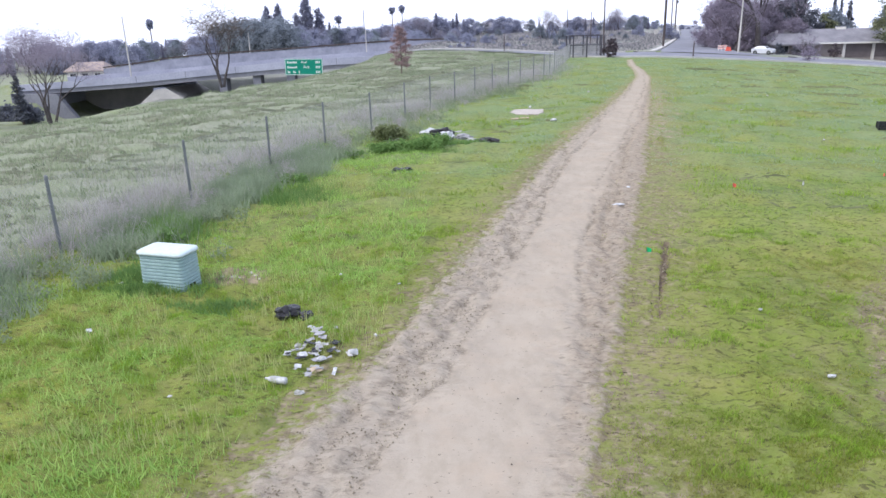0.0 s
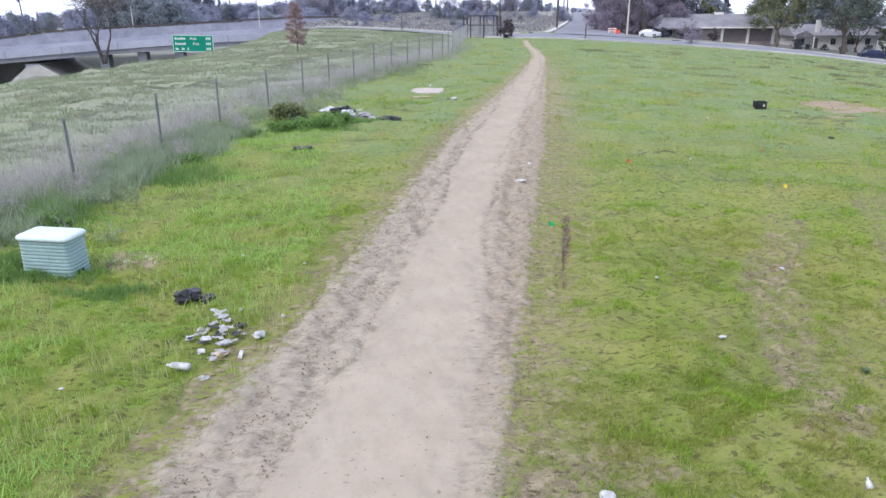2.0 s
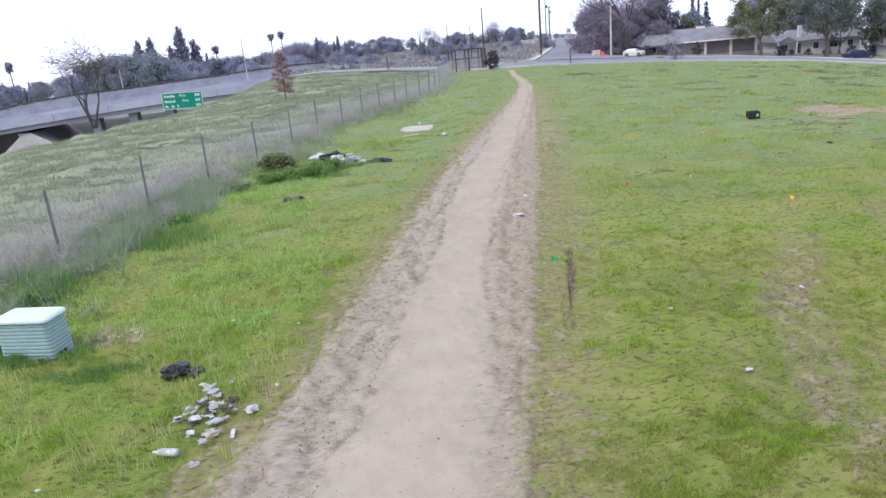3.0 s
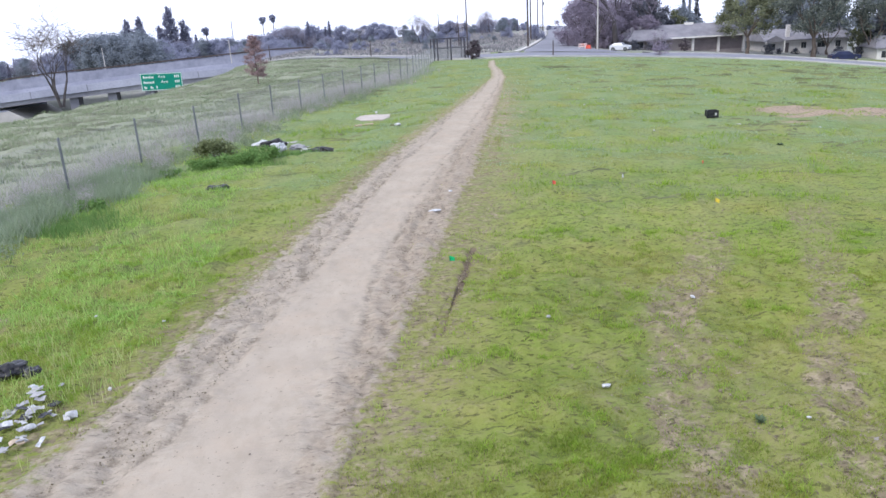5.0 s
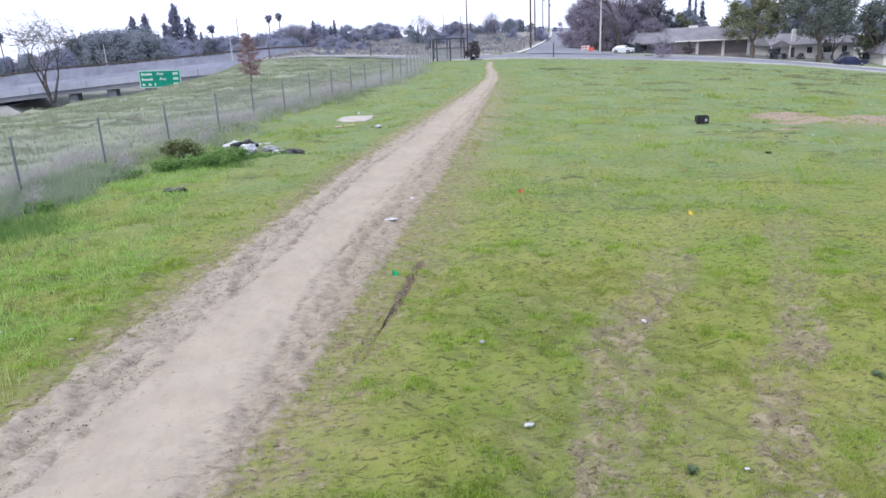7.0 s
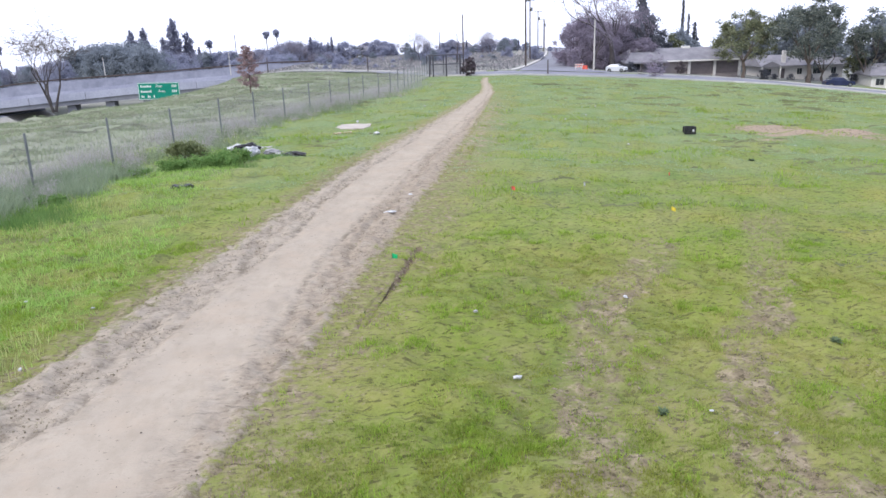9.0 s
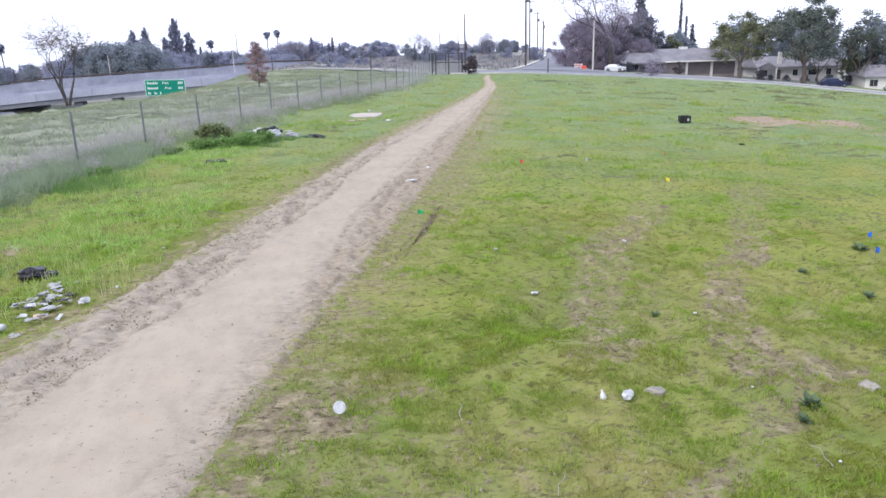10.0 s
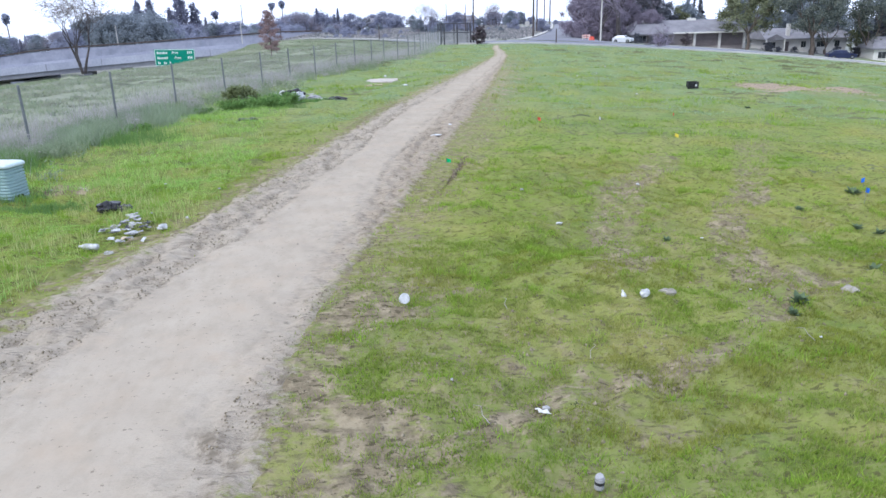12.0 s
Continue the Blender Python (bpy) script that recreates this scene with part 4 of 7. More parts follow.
def leaf_cloud(name, rnd, centres, count, size, mat, flat=0.6, thin=0.55):
    """Many small leaf clumps, four-sided and bent, about the given (centre, radius) clumps."""
    g = np.random.default_rng(rnd.randint(0, 10 ** 6))
    weights = np.array([max(r[0] * r[1] * r[2], 1e-3) ** 0.8 if isinstance(r, tuple) else r ** 2.4 for _, r in centres])
    pick = g.choice(len(centres), count, p=weights / weights.sum())
    c = np.array([tuple(p) for p, _ in centres])[pick]
    r = np.array([r if isinstance(r, tuple) else (r, r, r * 0.75) for _, r in centres])[pick]
    v = g.normal(size=(count, 3))
    v /= np.linalg.norm(v, axis=1)[:, None]
    rad = np.abs(g.normal(0.62, 0.3, count))
    pos = c + v * rad[:, None] * r
    a = g.normal(size=(count, 3))
    a[:, 2] *= flat
    a /= np.linalg.norm(a, axis=1)[:, None]
    b = np.cross(a, g.normal(size=(count, 3)))
    b /= np.linalg.norm(b, axis=1)[:, None]
    s = (size * g.uniform(0.5, 1.3, count))[:, None]
    verts = np.stack([pos - a * s, pos + b * s * thin, pos + a * s, pos - b * s * thin + np.array([0, 0, 0.15]) * s], 1).reshape(-1, 3)
    return mesh_fast(name, verts, np.arange(count * 4).reshape(-1, 4), mat)


def leafy_tree(seed, height, crown_w, trunk, leaf_mat, label, leaves=2600, leaf=0.3, base=0.25, category="tree", group="", puff=1.0, clumps=64):
    rnd = random.Random(seed)
    tree = thing("tree", pose(0, 0, 0), label, category, group)
    sh, tips = Shape(), []
    fork = height * base
    sh.tube([(0, 0, -0.4), (0.02 * height, 0, fork * 0.5), (0, 0.01 * height, fork)], [trunk * 1.25, trunk, trunk * 0.85], 7, False)
    for k in range(4):
        w = 2 * math.pi * k / 4 + rnd.uniform(-0.4, 0.4)
        branches(sh, rnd, Vector((0, 0.01 * height, fork)), Vector((math.cos(w) * 0.6, math.sin(w) * 0.6, 0.9)).normalized(), height * 0.28, trunk * 0.55, 2, tips, 0.6, 0.1)
    part("trunk", sh, M_BARK, tree, smooth=True)
    cl = [(p, height * rnd.uniform(0.06, 0.12)) for p, _ in tips]
    lobes = [rnd.uniform(0.6, 1.15) for _ in range(7)]
    for k in range(clumps):
        w, u, s = rnd.uniform(0, 6.28), rnd.uniform(0, 1), rnd.uniform(0.02, 0.98)
        z = height * (base + 0.05 + (0.93 - base) * s)
        rr = crown_w / 2 * math.sin(math.pi * (0.12 + 0.86 * s) ** 0.8) ** 0.7 * lobes[int(w * 1.114) % 7] * u ** 0.45
        r = crown_w * rnd.uniform(0.045, 0.10) * puff
        cl.append((Vector((math.cos(w) * rr, math.sin(w) * rr, z)), (r, r, r * rnd.uniform(0.6, 1.1))))
    part("crown", leaf_cloud("crown", rnd, cl, leaves, leaf, leaf_mat), leaf_mat, tree)
    return tree


def conifer(seed, height, width, mat, label, leaves=2400, leaf=0.3, group="", low=0.06, point=0.75):
    rnd = random.Random(seed)
    tree = thing("conifer", pose(0, 0, 0), label, "tree", group)
    part("trunk", Shape().tube([(0, 0, -0.4), (0, 0, height * 0.5), (0, 0, height * 0.97)], [height * 0.022, height * 0.015, 0.02], 6, False), M_BARK, tree)
    cl = []
    for k in range(34):
        s = k / 34
        z = height * (low + (0.97 - low) * s)
        rr = width / 2 * (1 - s) ** point * rnd.uniform(0.45, 1.0)
        w = k * 2.4
        cl.append((Vector((math.cos(w) * rr * 0.6, math.sin(w) * rr * 0.6, z)), (0.25 + rr * 0.5, 0.25 + rr * 0.5, height * (0.035 if point > 0.5 else 0.075))))
    part("crown", leaf_cloud("crown", rnd, cl, leaves, leaf, mat, 0.35), mat, tree)
    return tree


def bare_tree(seed, height, spread, trunk, label, stems=1, depth=4, twigs=900, mat=None, twig=0.28, group="", cloud=0):
    rnd = random.Random(seed)
    tree = thing("bare_tree", pose(0, 0, 0), label, "tree", group)
    sh, tips = Shape(), []
    for k in range(stems):
        w = 2 * math.pi * k / stems + 0.4
        d = Vector((math.cos(w) * 0.28 * (stems > 1), math.sin(w) * 0.28 * (stems > 1), 1)).normalized()
        branches(sh, rnd, Vector((math.cos(w) * 0.15 * (stems > 1), math.sin(w) * 0.15 * (stems > 1), -0.3)), d, height * 0.34, trunk, depth, tips, spread, 0.08)
    part("trunk", sh, M_BARKD, tree, smooth=True)
    if twigs:
        cl = [(p + d * 0.2, height * 0.06) for p, d in tips]
        g = np.random.default_rng(seed)
        c = np.array([tuple(p) for p, _ in cl])[g.integers(0, len(cl), twigs)]
        p0 = c + g.normal(size=(twigs, 3)) * height * 0.055
        d = g.normal(size=(twigs, 3))
        d[:, 2] = np.abs(d[:, 2]) * 0.8
        d /= np.linalg.norm(d, axis=1)[:, None]
        w = np.cross(d, g.normal(size=(twigs, 3)))
        w = w / np.linalg.norm(w, axis=1)[:, None] * twig * 0.05
        verts = np.stack([p0 - w, p0 + w, p0 + d * twig * 2.4], 1).reshape(-1, 3)
        part("twig_crown", mesh_fast("twig_crown", verts, np.arange(twigs * 3).reshape(-1, 3), mat or M_TWIG), mat or M_TWIG, tree)
    if cloud:
        cl = [(p, height * 0.085) for p, _ in tips]
        part("fine_twig_crown", leaf_cloud("fine_twig_crown", rnd, cl, cloud, 0.36, M_TWIG, 1.0, 0.10), M_TWIG, tree)
    return tree


def place(tree, x, y, turn=0.0, size=1.0, sink=0.0):
    tree.location = (x, y, float(land(x, y)) - sink)
    tree.rotation_euler = (0, 0, radians(turn))
    tree.scale = (size, size, size)
    return tree


def again(tree, x, y, turn=0.0, size=1.0, sink=0.0):
    ob = copy_thing(tree, pose(x, y, float(land(x, y)) - sink, 0, 0, turn))
    ob.scale = (size, size, size)
    return ob


# by the houses
grey = "large leafless grey-brown street tree with a dense crown of twigs"
def twiggy_tree(seed, height, width, label, count, group=""):
    """A low round crown of fine leafless twigs that hangs almost to the ground."""
    rnd = random.Random(seed)
    tree = thing("bare_tree", pose(0, 0, 0), label, "tree", group)
    sh, tips = Shape(), []
    sh.tube([(0, 0, -0.4), (0, 0, height * 0.18)], [0.26, 0.2], 7, False)
    for k in range(6):
        w = 2 * math.pi * k / 6 + rnd.uniform(-0.3, 0.3)
        branches(sh, rnd, Vector((0, 0, height * 0.16)), Vector((math.cos(w) * 0.7, math.sin(w) * 0.7, 0.7)).normalized(), height * 0.27, 0.11, 3, tips, 0.6, 0.06, 4)
    part("trunk", sh, M_BARKD, tree, smooth=True)
    cl = []
    for k in range(90):
        w, s = rnd.uniform(0, 6.28), rnd.uniform(0.03, 0.94)
        rr = width / 2 * math.sin(math.pi * (0.2 + 0.78 * s)) ** 0.6 * rnd.uniform(0.2, 1.0) ** 0.5
        r = width * rnd.uniform(0.06, 0.12)
        cl.append((Vector((math.cos(w) * rr, math.sin(w) * rr, height * s)), (r, r, r)))
    part("twig_crown", leaf_cloud("twig_crown", rnd, cl, count, 0.055 * height, M_TWIG, 1.0, 0.085), M_TWIG, tree)
    return tree


hazy = "round leafless tree with a dense mauve-grey crown of fine twigs"
w1 = place(twiggy_tree(81, 9.2, 10.5, hazy, 10500, "trees along the avenue"), 49.6, 140.5)
for x, y, w, s in ((56.5, 141.5, 70, 0.92), (54.0, 150, 140, 0.95), (59.5, 160, 220, 1.0), (65.0, 178, 310, 1.05), (71.5, 203, 40, 1.0), (53.5, 134.5, 200, 0.62), (60.5, 137, 20, 0.66)):
    again(w1, x, y, w, s)
b1 = place(bare_tree(11, 13.0, 0.62, 0.50, grey, 1, 5, 900, None, 0.3, "trees along the avenue", 500), 53.0, 131.5, 20, 1.3)
b2 = place(bare_tree(14, 12.0, 0.75, 0.48, grey, 1, 5, 900, None, 0.3, "trees along the avenue", 500), 57.5, 139.5, 20, 1.25)
for t, x, y, w, s in ((b1, 58.0, 152, 160, 0.95), (b2, 61.5, 168, 230, 1.0), (b1, 66.0, 186, 300, 1.0), (b2, 73, 207, 40, 1.05), (b1, 80, 232, 120, 1.05), (b2, 48.5, 129.0, 200, 0.72), (b2, 61, 147, 10, 0.95), (b1, 54.0, 140, 280, 0.8), (b2, 50.8, 136, 80, 0.7), (b1, 64, 140, 40, 0.9)):
    again(t, x, y, w, s)
g1 = place(leafy_tree(21, 12.2, 13.5, 0.30, M_LEAFY, "broad evergreen tree with yellowish green foliage beside a house", 15000, 0.17, 0.24, puff=0.78, clumps=95), 75.9, 126.8, 0)
g2 = place(leafy_tree(22, 15.6, 15.0, 0.38, M_LEAF, "tall dark olive green street tree with open crown", 19000, 0.18, 0.2, group="tall trees by the street", puff=0.8, clumps=135), 84.0, 119.5, 30)
g3 = place(leafy_tree(23, 13.6, 6.6, 0.28, M_LEAF, "narrow dark olive green tree beside the street", 9000, 0.17, 0.12, group="tall trees by the street", puff=1.1, clumps=80), 96.4, 121.5, 0)
g4 = place(leafy_tree(24, 7.6, 5.6, 0.2, M_LEAFY, "small round olive green tree behind the roof", 5000, 0.17, 0.1, group="small trees behind the houses", puff=1.3), 72.6, 150, 0)
for t, x, y, w, s in ((g4, 67.5, 147, 80, 0.8), (g4, 88, 150, 200, 1.1), (g2, 103, 150, 10, 0.8), (g3, 92.5, 128, 120, 0.85), (g4, 98.5, 127, 20, 0.9)):
    again(t, x, y, w, s)
place(conifer(37, 18.0, 6.0, M_DARK, "tall layered dark conifer behind the bare trees", 3600, 0.3, "", 0.35, 0.6), 71.6, 165, 0)
place(conifer(31, 11.0, 5.0, M_DARK, "tall dark narrow conifer behind the houses", 5000), 99.9, 124)
dk = place(leafy_tree(33, 11.0, 8.5, 0.3, M_DARK, "dense dark round evergreen behind the tan house", 9000, 0.24, 0.02, puff=1.6), 66.6, 148, 0)
again(dk, 62.5, 146, 90, 0.85)
place(conifer(34, 17.0, 1.5, M_DARK, "very narrow tall dark cypress", 2200, 0.25, "narrow cypresses"), 88.9, 181, 0)
place(conifer(38, 13.0, 1.2, M_DARK, "narrow dark cypress, lower than its neighbour", 1500, 0.22, "narrow cypresses"), 90.5, 181, 0)
place(conifer(35, 10.5, 5.0, M_DARK, "dark pointed conifer behind the roof", 2200, 0.3), 83.6, 163, 0)

hedge = place(leafy_tree(53, 2.0, 3.2, 0.06, M_DARK, "dark clipped shrub in front of the houses", 1500, 0.14, 0.0, "bush", "shrubs by the houses"), 80.5, 127.5, 0, 0.9)
for k, (x, y, s) in enumerate(((83.5, 129, 0.5), (86.5, 128.5, 0.55), (90, 128, 0.6), (94, 127, 0.8), (97, 125.5, 0.9), (100, 123, 1.0), (103, 119.5, 1.2), (106, 116.5, 1.2), (88, 119, 0.7), (97, 114, 0.9), (60.5, 128.6, 0.9), (58.5, 128.5, 0.8), (54.5, 127, 0.9))):
    again(hedge, x, y, k * 70, s)

place(leafy_tree(54, 2.3, 2.4, 0.06, M_MAROON, "dark maroon shrub in front of the tan house", 1500, 0.13, 0.0, "bush", "shrubs by the houses"), 64.8, 128.6)

# the young rusty tree and the leafless trees on the ridge
rt = thing("young_tree", pose(0, 0, 0), "slender young tree with rusty brown dry leaves on the grassy ridge", "tree")
rnd = random.Random(5)
sh = Shape().tube([(0, 0, -0.3), (0.03, 0, 1.5), (0, 0.03, 3.2), (0, 0, 4.5)], [0.07, 0.055, 0.035, 0.01], 6, False)
cl = []
for k in range(26):
    z = 0.7 + 3.6 * k / 26
    w = k * 2.4
    rr = 1.05 * (1 - (abs(z - 1.9) / 2.9) ** 1.3)
    tip = Vector((math.cos(w) * rr, math.sin(w) * rr, z + 0.3))
    sh.tube([(0, 0, z), tip], [0.018, 0.005], 4, False)
    cl += [(tip * 0.75 + Vector((0, 0, 0.25 * z)), 0.36), (tip, 0.3), (Vector((tip.x * 0.4, tip.y * 0.4, tip.z)), 0.34)]
part("trunk", sh, M_BARK, rt)
part("crown", leaf_cloud("crown", rnd, cl, 5200, 0.07, M_RUST), M_RUST, rt)
place(rt, -4.4, 71.0)
bt = place(bare_tree(42, 7.6, 0.46, 0.15, "leafless many-stemmed tree at the edge of the ridge", 3, 4, 700, M_STALK, 0.5), -22.4, 71.5, 0, 0.98)
bt.location.z = -0.9
b3 = place(bare_tree(45, 9.5, 0.6, 0.2, "leafless tree with pale clustered twig ends below the ridge", 3, 5, 7000, None, 0.3), -50.5, 88, 0, 1.22)
again(b3, -60, 90, 120, 1.0)
place(conifer(36, 7.5, 2.6, M_DARK, "dark conical shrub below the ridge", 1600, 0.2), -58.5, 95, 0)

scrub = place(leafy_tree(55, 3.4, 5.0, 0.08, M_DARK, "dark grey-green scrub in the hollow below the bridge", 2600, 0.2, 0.0, "bush", "scrub below the bridge", 1.6), -66, 108)
for x, y, w, size in ((-72, 112, 60, 1.2), (-62, 102, 140, 0.9), (-77, 106, 200, 1.3), (-70, 100, 280, 1.0), (-82, 116, 20, 1.4), (-58, 96, 100, 0.7), (-74, 96, 10, 0.9), (-64, 94, 330, 0.7)):
    again(scrub, x, y, w, size)

# dark bush and others by the enclosure
bush = place(leafy_tree(51, 2.5, 2.6, 0.06, M_MAROON, "dense dark maroon rounded bush beside the enclosure", 2600, 0.14, 0.0, "bush"), 20.2, 94.0, 0, 0.95)
shrub = place(leafy_tree(52, 2.2, 3.4, 0.05, M_TWIG, "bare twiggy brown shrub on the kerb", 900, 0.12, 0.06, "bush"), 48.0, 101.0, 0, 0.9)
place(twiggy_tree(82, 3.3, 5.6, "broad leafless shrub of fine grey-brown twigs before the tan house", 1500), 58.6, 126.0)

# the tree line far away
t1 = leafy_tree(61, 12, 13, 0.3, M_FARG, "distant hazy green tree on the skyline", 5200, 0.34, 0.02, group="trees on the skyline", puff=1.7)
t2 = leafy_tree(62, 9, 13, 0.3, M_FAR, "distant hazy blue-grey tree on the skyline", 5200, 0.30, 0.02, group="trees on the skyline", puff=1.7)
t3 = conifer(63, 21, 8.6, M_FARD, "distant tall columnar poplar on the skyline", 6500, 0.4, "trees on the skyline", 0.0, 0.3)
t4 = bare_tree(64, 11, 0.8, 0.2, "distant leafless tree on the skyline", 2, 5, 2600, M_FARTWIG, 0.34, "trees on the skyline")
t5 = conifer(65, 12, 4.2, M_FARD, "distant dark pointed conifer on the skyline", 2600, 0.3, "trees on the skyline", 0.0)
NOMINAL = {t1: 12.0, t2: 9.0, t3: 21.0, t4: 11.5, t5: 12.0}
placed = set()


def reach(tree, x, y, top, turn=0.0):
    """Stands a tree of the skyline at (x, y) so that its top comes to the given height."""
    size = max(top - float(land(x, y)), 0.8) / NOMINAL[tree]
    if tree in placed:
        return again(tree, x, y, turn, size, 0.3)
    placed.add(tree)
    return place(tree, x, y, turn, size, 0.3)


for tree, x, y, top, turn in ((t3, -66.4, 312, 16.4, 0), (t3, -71.0, 313, 9.2, 60), (t3, -61.8, 314, 11.0, 130), (t3, -88.2, 330, 12.8, 20), (t3, -83.4, 331, 13.6, 210), (t3, -85.8, 334, 8.5, 90),
                              (t5, -54.7, 300, 5.4, 0), (t5, -11.2, 300, 7.8, 40), (t5, -2.9, 300, 7.6, 80), (t5, -4.6, 304, 5.4, 10), (t5, -0.2, 303, 5.0, 140), (t4, 23.4, 196, 6.6, 0), (t4, 26.0, 198, 4.6, 90), (t1, 20.8, 197, 2.6, 20),
                              (t4, -16.5, 282, 6.4, 50), (t4, -13.8, 284, 5.8, 10), (t4, 55.5, 285, 5.8, 200), (t4, 60.0, 290, 7.4, 30), (t5, 47.0, 290, 4.2, 0), (t5, 50.5, 292, 4.4, 60)):
    reach(tree, x, y, top, turn)
# bearing, and the tree-line height there that fits the camera's view, in degrees
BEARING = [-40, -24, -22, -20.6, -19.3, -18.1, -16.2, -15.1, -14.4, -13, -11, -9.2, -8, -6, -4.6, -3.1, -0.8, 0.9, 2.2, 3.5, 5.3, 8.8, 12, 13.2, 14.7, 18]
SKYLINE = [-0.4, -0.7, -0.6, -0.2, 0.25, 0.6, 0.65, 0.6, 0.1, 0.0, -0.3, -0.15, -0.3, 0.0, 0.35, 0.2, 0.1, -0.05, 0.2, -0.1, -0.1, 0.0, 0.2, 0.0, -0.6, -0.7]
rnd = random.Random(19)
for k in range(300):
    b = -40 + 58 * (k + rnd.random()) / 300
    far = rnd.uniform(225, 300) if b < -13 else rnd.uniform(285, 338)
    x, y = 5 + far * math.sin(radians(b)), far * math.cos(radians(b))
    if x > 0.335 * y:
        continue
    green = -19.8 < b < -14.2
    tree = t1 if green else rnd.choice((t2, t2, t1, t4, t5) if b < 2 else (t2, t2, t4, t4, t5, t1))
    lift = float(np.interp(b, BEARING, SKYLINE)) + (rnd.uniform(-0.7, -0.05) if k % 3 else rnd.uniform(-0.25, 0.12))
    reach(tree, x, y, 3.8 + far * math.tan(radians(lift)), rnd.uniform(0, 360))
for k in range(50):
    b, far = rnd.uniform(5, 14.2), rnd.uniform(185, 250)
    reach(rnd.choice((t2, t2, t4, t1)), 5 + far * math.sin(radians(b)), far * math.cos(radians(b)), 3.6 + far * math.tan(radians(rnd.uniform(-1.3, -0.5))), rnd.uniform(0, 360))
# low scrub on the banks this side of it
for k in range(46):
    y = rnd.uniform(128, 215)
    x = rnd.uniform(-8, 0.2 * y - 3)
    reach(rnd.choice((t2, t1, t4)), x, y, float(land(x, y)) + rnd.uniform(0.5, 1.5) * (0.6 + y / 300), rnd.uniform(0, 360))
for k in range(70):
    b, far = rnd.uniform(-9, 7), rnd.uniform(175, 285)
    reach(rnd.choice((t2, t4, t2, t1)), 5 + far * math.sin(radians(b)), far * math.cos(radians(b)), 3.6 + far * math.tan(radians(rnd.uniform(-1.15, -0.45))), rnd.uniform(0, 360))
# behind the houses
for tree, x, y, top in ((t1, 100, 141, 6.0), (t1, 107, 134, 6.0), (t1, 113, 130, 6.0), (t1, 95, 147, 6.5), (t1, 120, 125, 6.0), (t1, 88, 152, 5.5), (t1, 78, 158, 4.6), (t2, 118, 200, 7.0), (t1, 130, 190, 8.0), (t1, 150, 170, 8.0), (t2, 135, 150, 7.0)):
    reach(tree, x, y, top, x * 7)


def palm(x, y, top):
    h = top - float(land(x, y))
    p = thing("palm_tree", put(x, y), "slim tall fan palm far away on the skyline", "palm", "palms on the skyline")
    part("trunk", Shape().tube([(0, 0, -0.5), (0.1, 0, h * 0.5), (0, 0, h)], [0.32, 0.24, 0.2], 6), M_BARK, p)
    rnd = random.Random(int(x * 7))
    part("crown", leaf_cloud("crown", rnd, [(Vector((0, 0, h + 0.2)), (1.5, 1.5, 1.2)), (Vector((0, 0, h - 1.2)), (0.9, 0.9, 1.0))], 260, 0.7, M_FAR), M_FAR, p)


for x, y, top in ((-36.5, 372, 9.3), (-31.5, 372, 10.2), (-56.1, 330, 5.8), (-120, 280, 6.0)):
    palm(x, y, top)
# ---- houses ----
def hip_roof(x0, x1, y0, y1, z, rise, hip0, hip1, thick=0.22):
    """A low roof with its ridge along x; hip0, hip1: how far the ridge stops short of each end."""
    ym = (y0 + y1) / 2
    sh = Shape()
    sh.add([(x0, y0, z), (x1, y0, z), (x1, y1, z), (x0, y1, z), (x0 + hip0, ym, z + rise), (x1 - hip1, ym, z + rise),
            (x0, y0, z - thick), (x1, y0, z - thick), (x1, y1, z - thick), (x0, y1, z - thick)],
           [(0, 1, 5, 4), (2, 3, 4, 5), (1, 2, 5), (3, 0, 4), (0, 6, 7, 1), (1, 7, 8, 2), (2, 8, 9, 3), (3, 9, 6, 0), (9, 8, 7, 6)])
    return sh


def window_part(house, x, y, z, w, h):
    win = part("window", Shape().box(x, y, z, w + 0.16, 0.1, h + 0.16), M_TRIM, house, "white-framed window")
    for k in (-1, 1):
        part("pane", Shape().box(x + k * w / 4, y - 0.055, z + 0.08, w / 2 - 0.04, 0.03, h), M_GLASS, win)


def tan_house():
    h = thing("house", pose(66.9, 131.8, float(land(66.3, 131)) - 0.1, 0, 0, -7) @ Matrix.Diagonal((1.06, 1, 1, 1)), "low tan house with grey shingle roof and brown garage doors", "house")
    part("wall", Shape().box(0, 4.5, -0.8, 20.4, 8.6, 3.3), M_STUCCO, h)
    part("roof", hip_roof(-11.2, 11.2, -0.9, 10.2, 2.62, 2.15, 2.6, 1.2), M_ROOF, h)
    part("roof", hip_roof(-11.0, -3.5, -2.2, 6.0, 2.5, 1.7, 2.0, 2.0), M_ROOF, h)
    part("fascia", Shape().box(2, -0.93, 2.36, 18.2, 0.06, 0.24), M_TRIM, h, "pale fascia board")
    for x in (3.2, 7.6):
        door = part("garage_door", Shape().box(x, 0.17, 0.02, 4.0, 0.1, 2.15), M_GARAGE, h)
        for k in range(4):
            part("door_panel", Shape().box(x, 0.10, 0.06 + k * 0.53, 3.9, 0.05, 0.49), M_GARAGE, door)
    for x in (0.9, 5.4, 9.8):
        part("column", Shape().box(x, -0.05, -0.6, 0.4, 0.4, 2.95), M_CREAM, h, "pale stucco column")
    window_part(h, -5.0, 0.14, 0.9, 2.2, 1.1)
    window_part(h, -8.4, 0.14, 0.9, 1.4, 1.1)
    part("roof_vent", Shape().box(1.5, 4.6, 4.6, 1.5, 0.7, 0.45), M_TRIM, h, "white roof cooler")


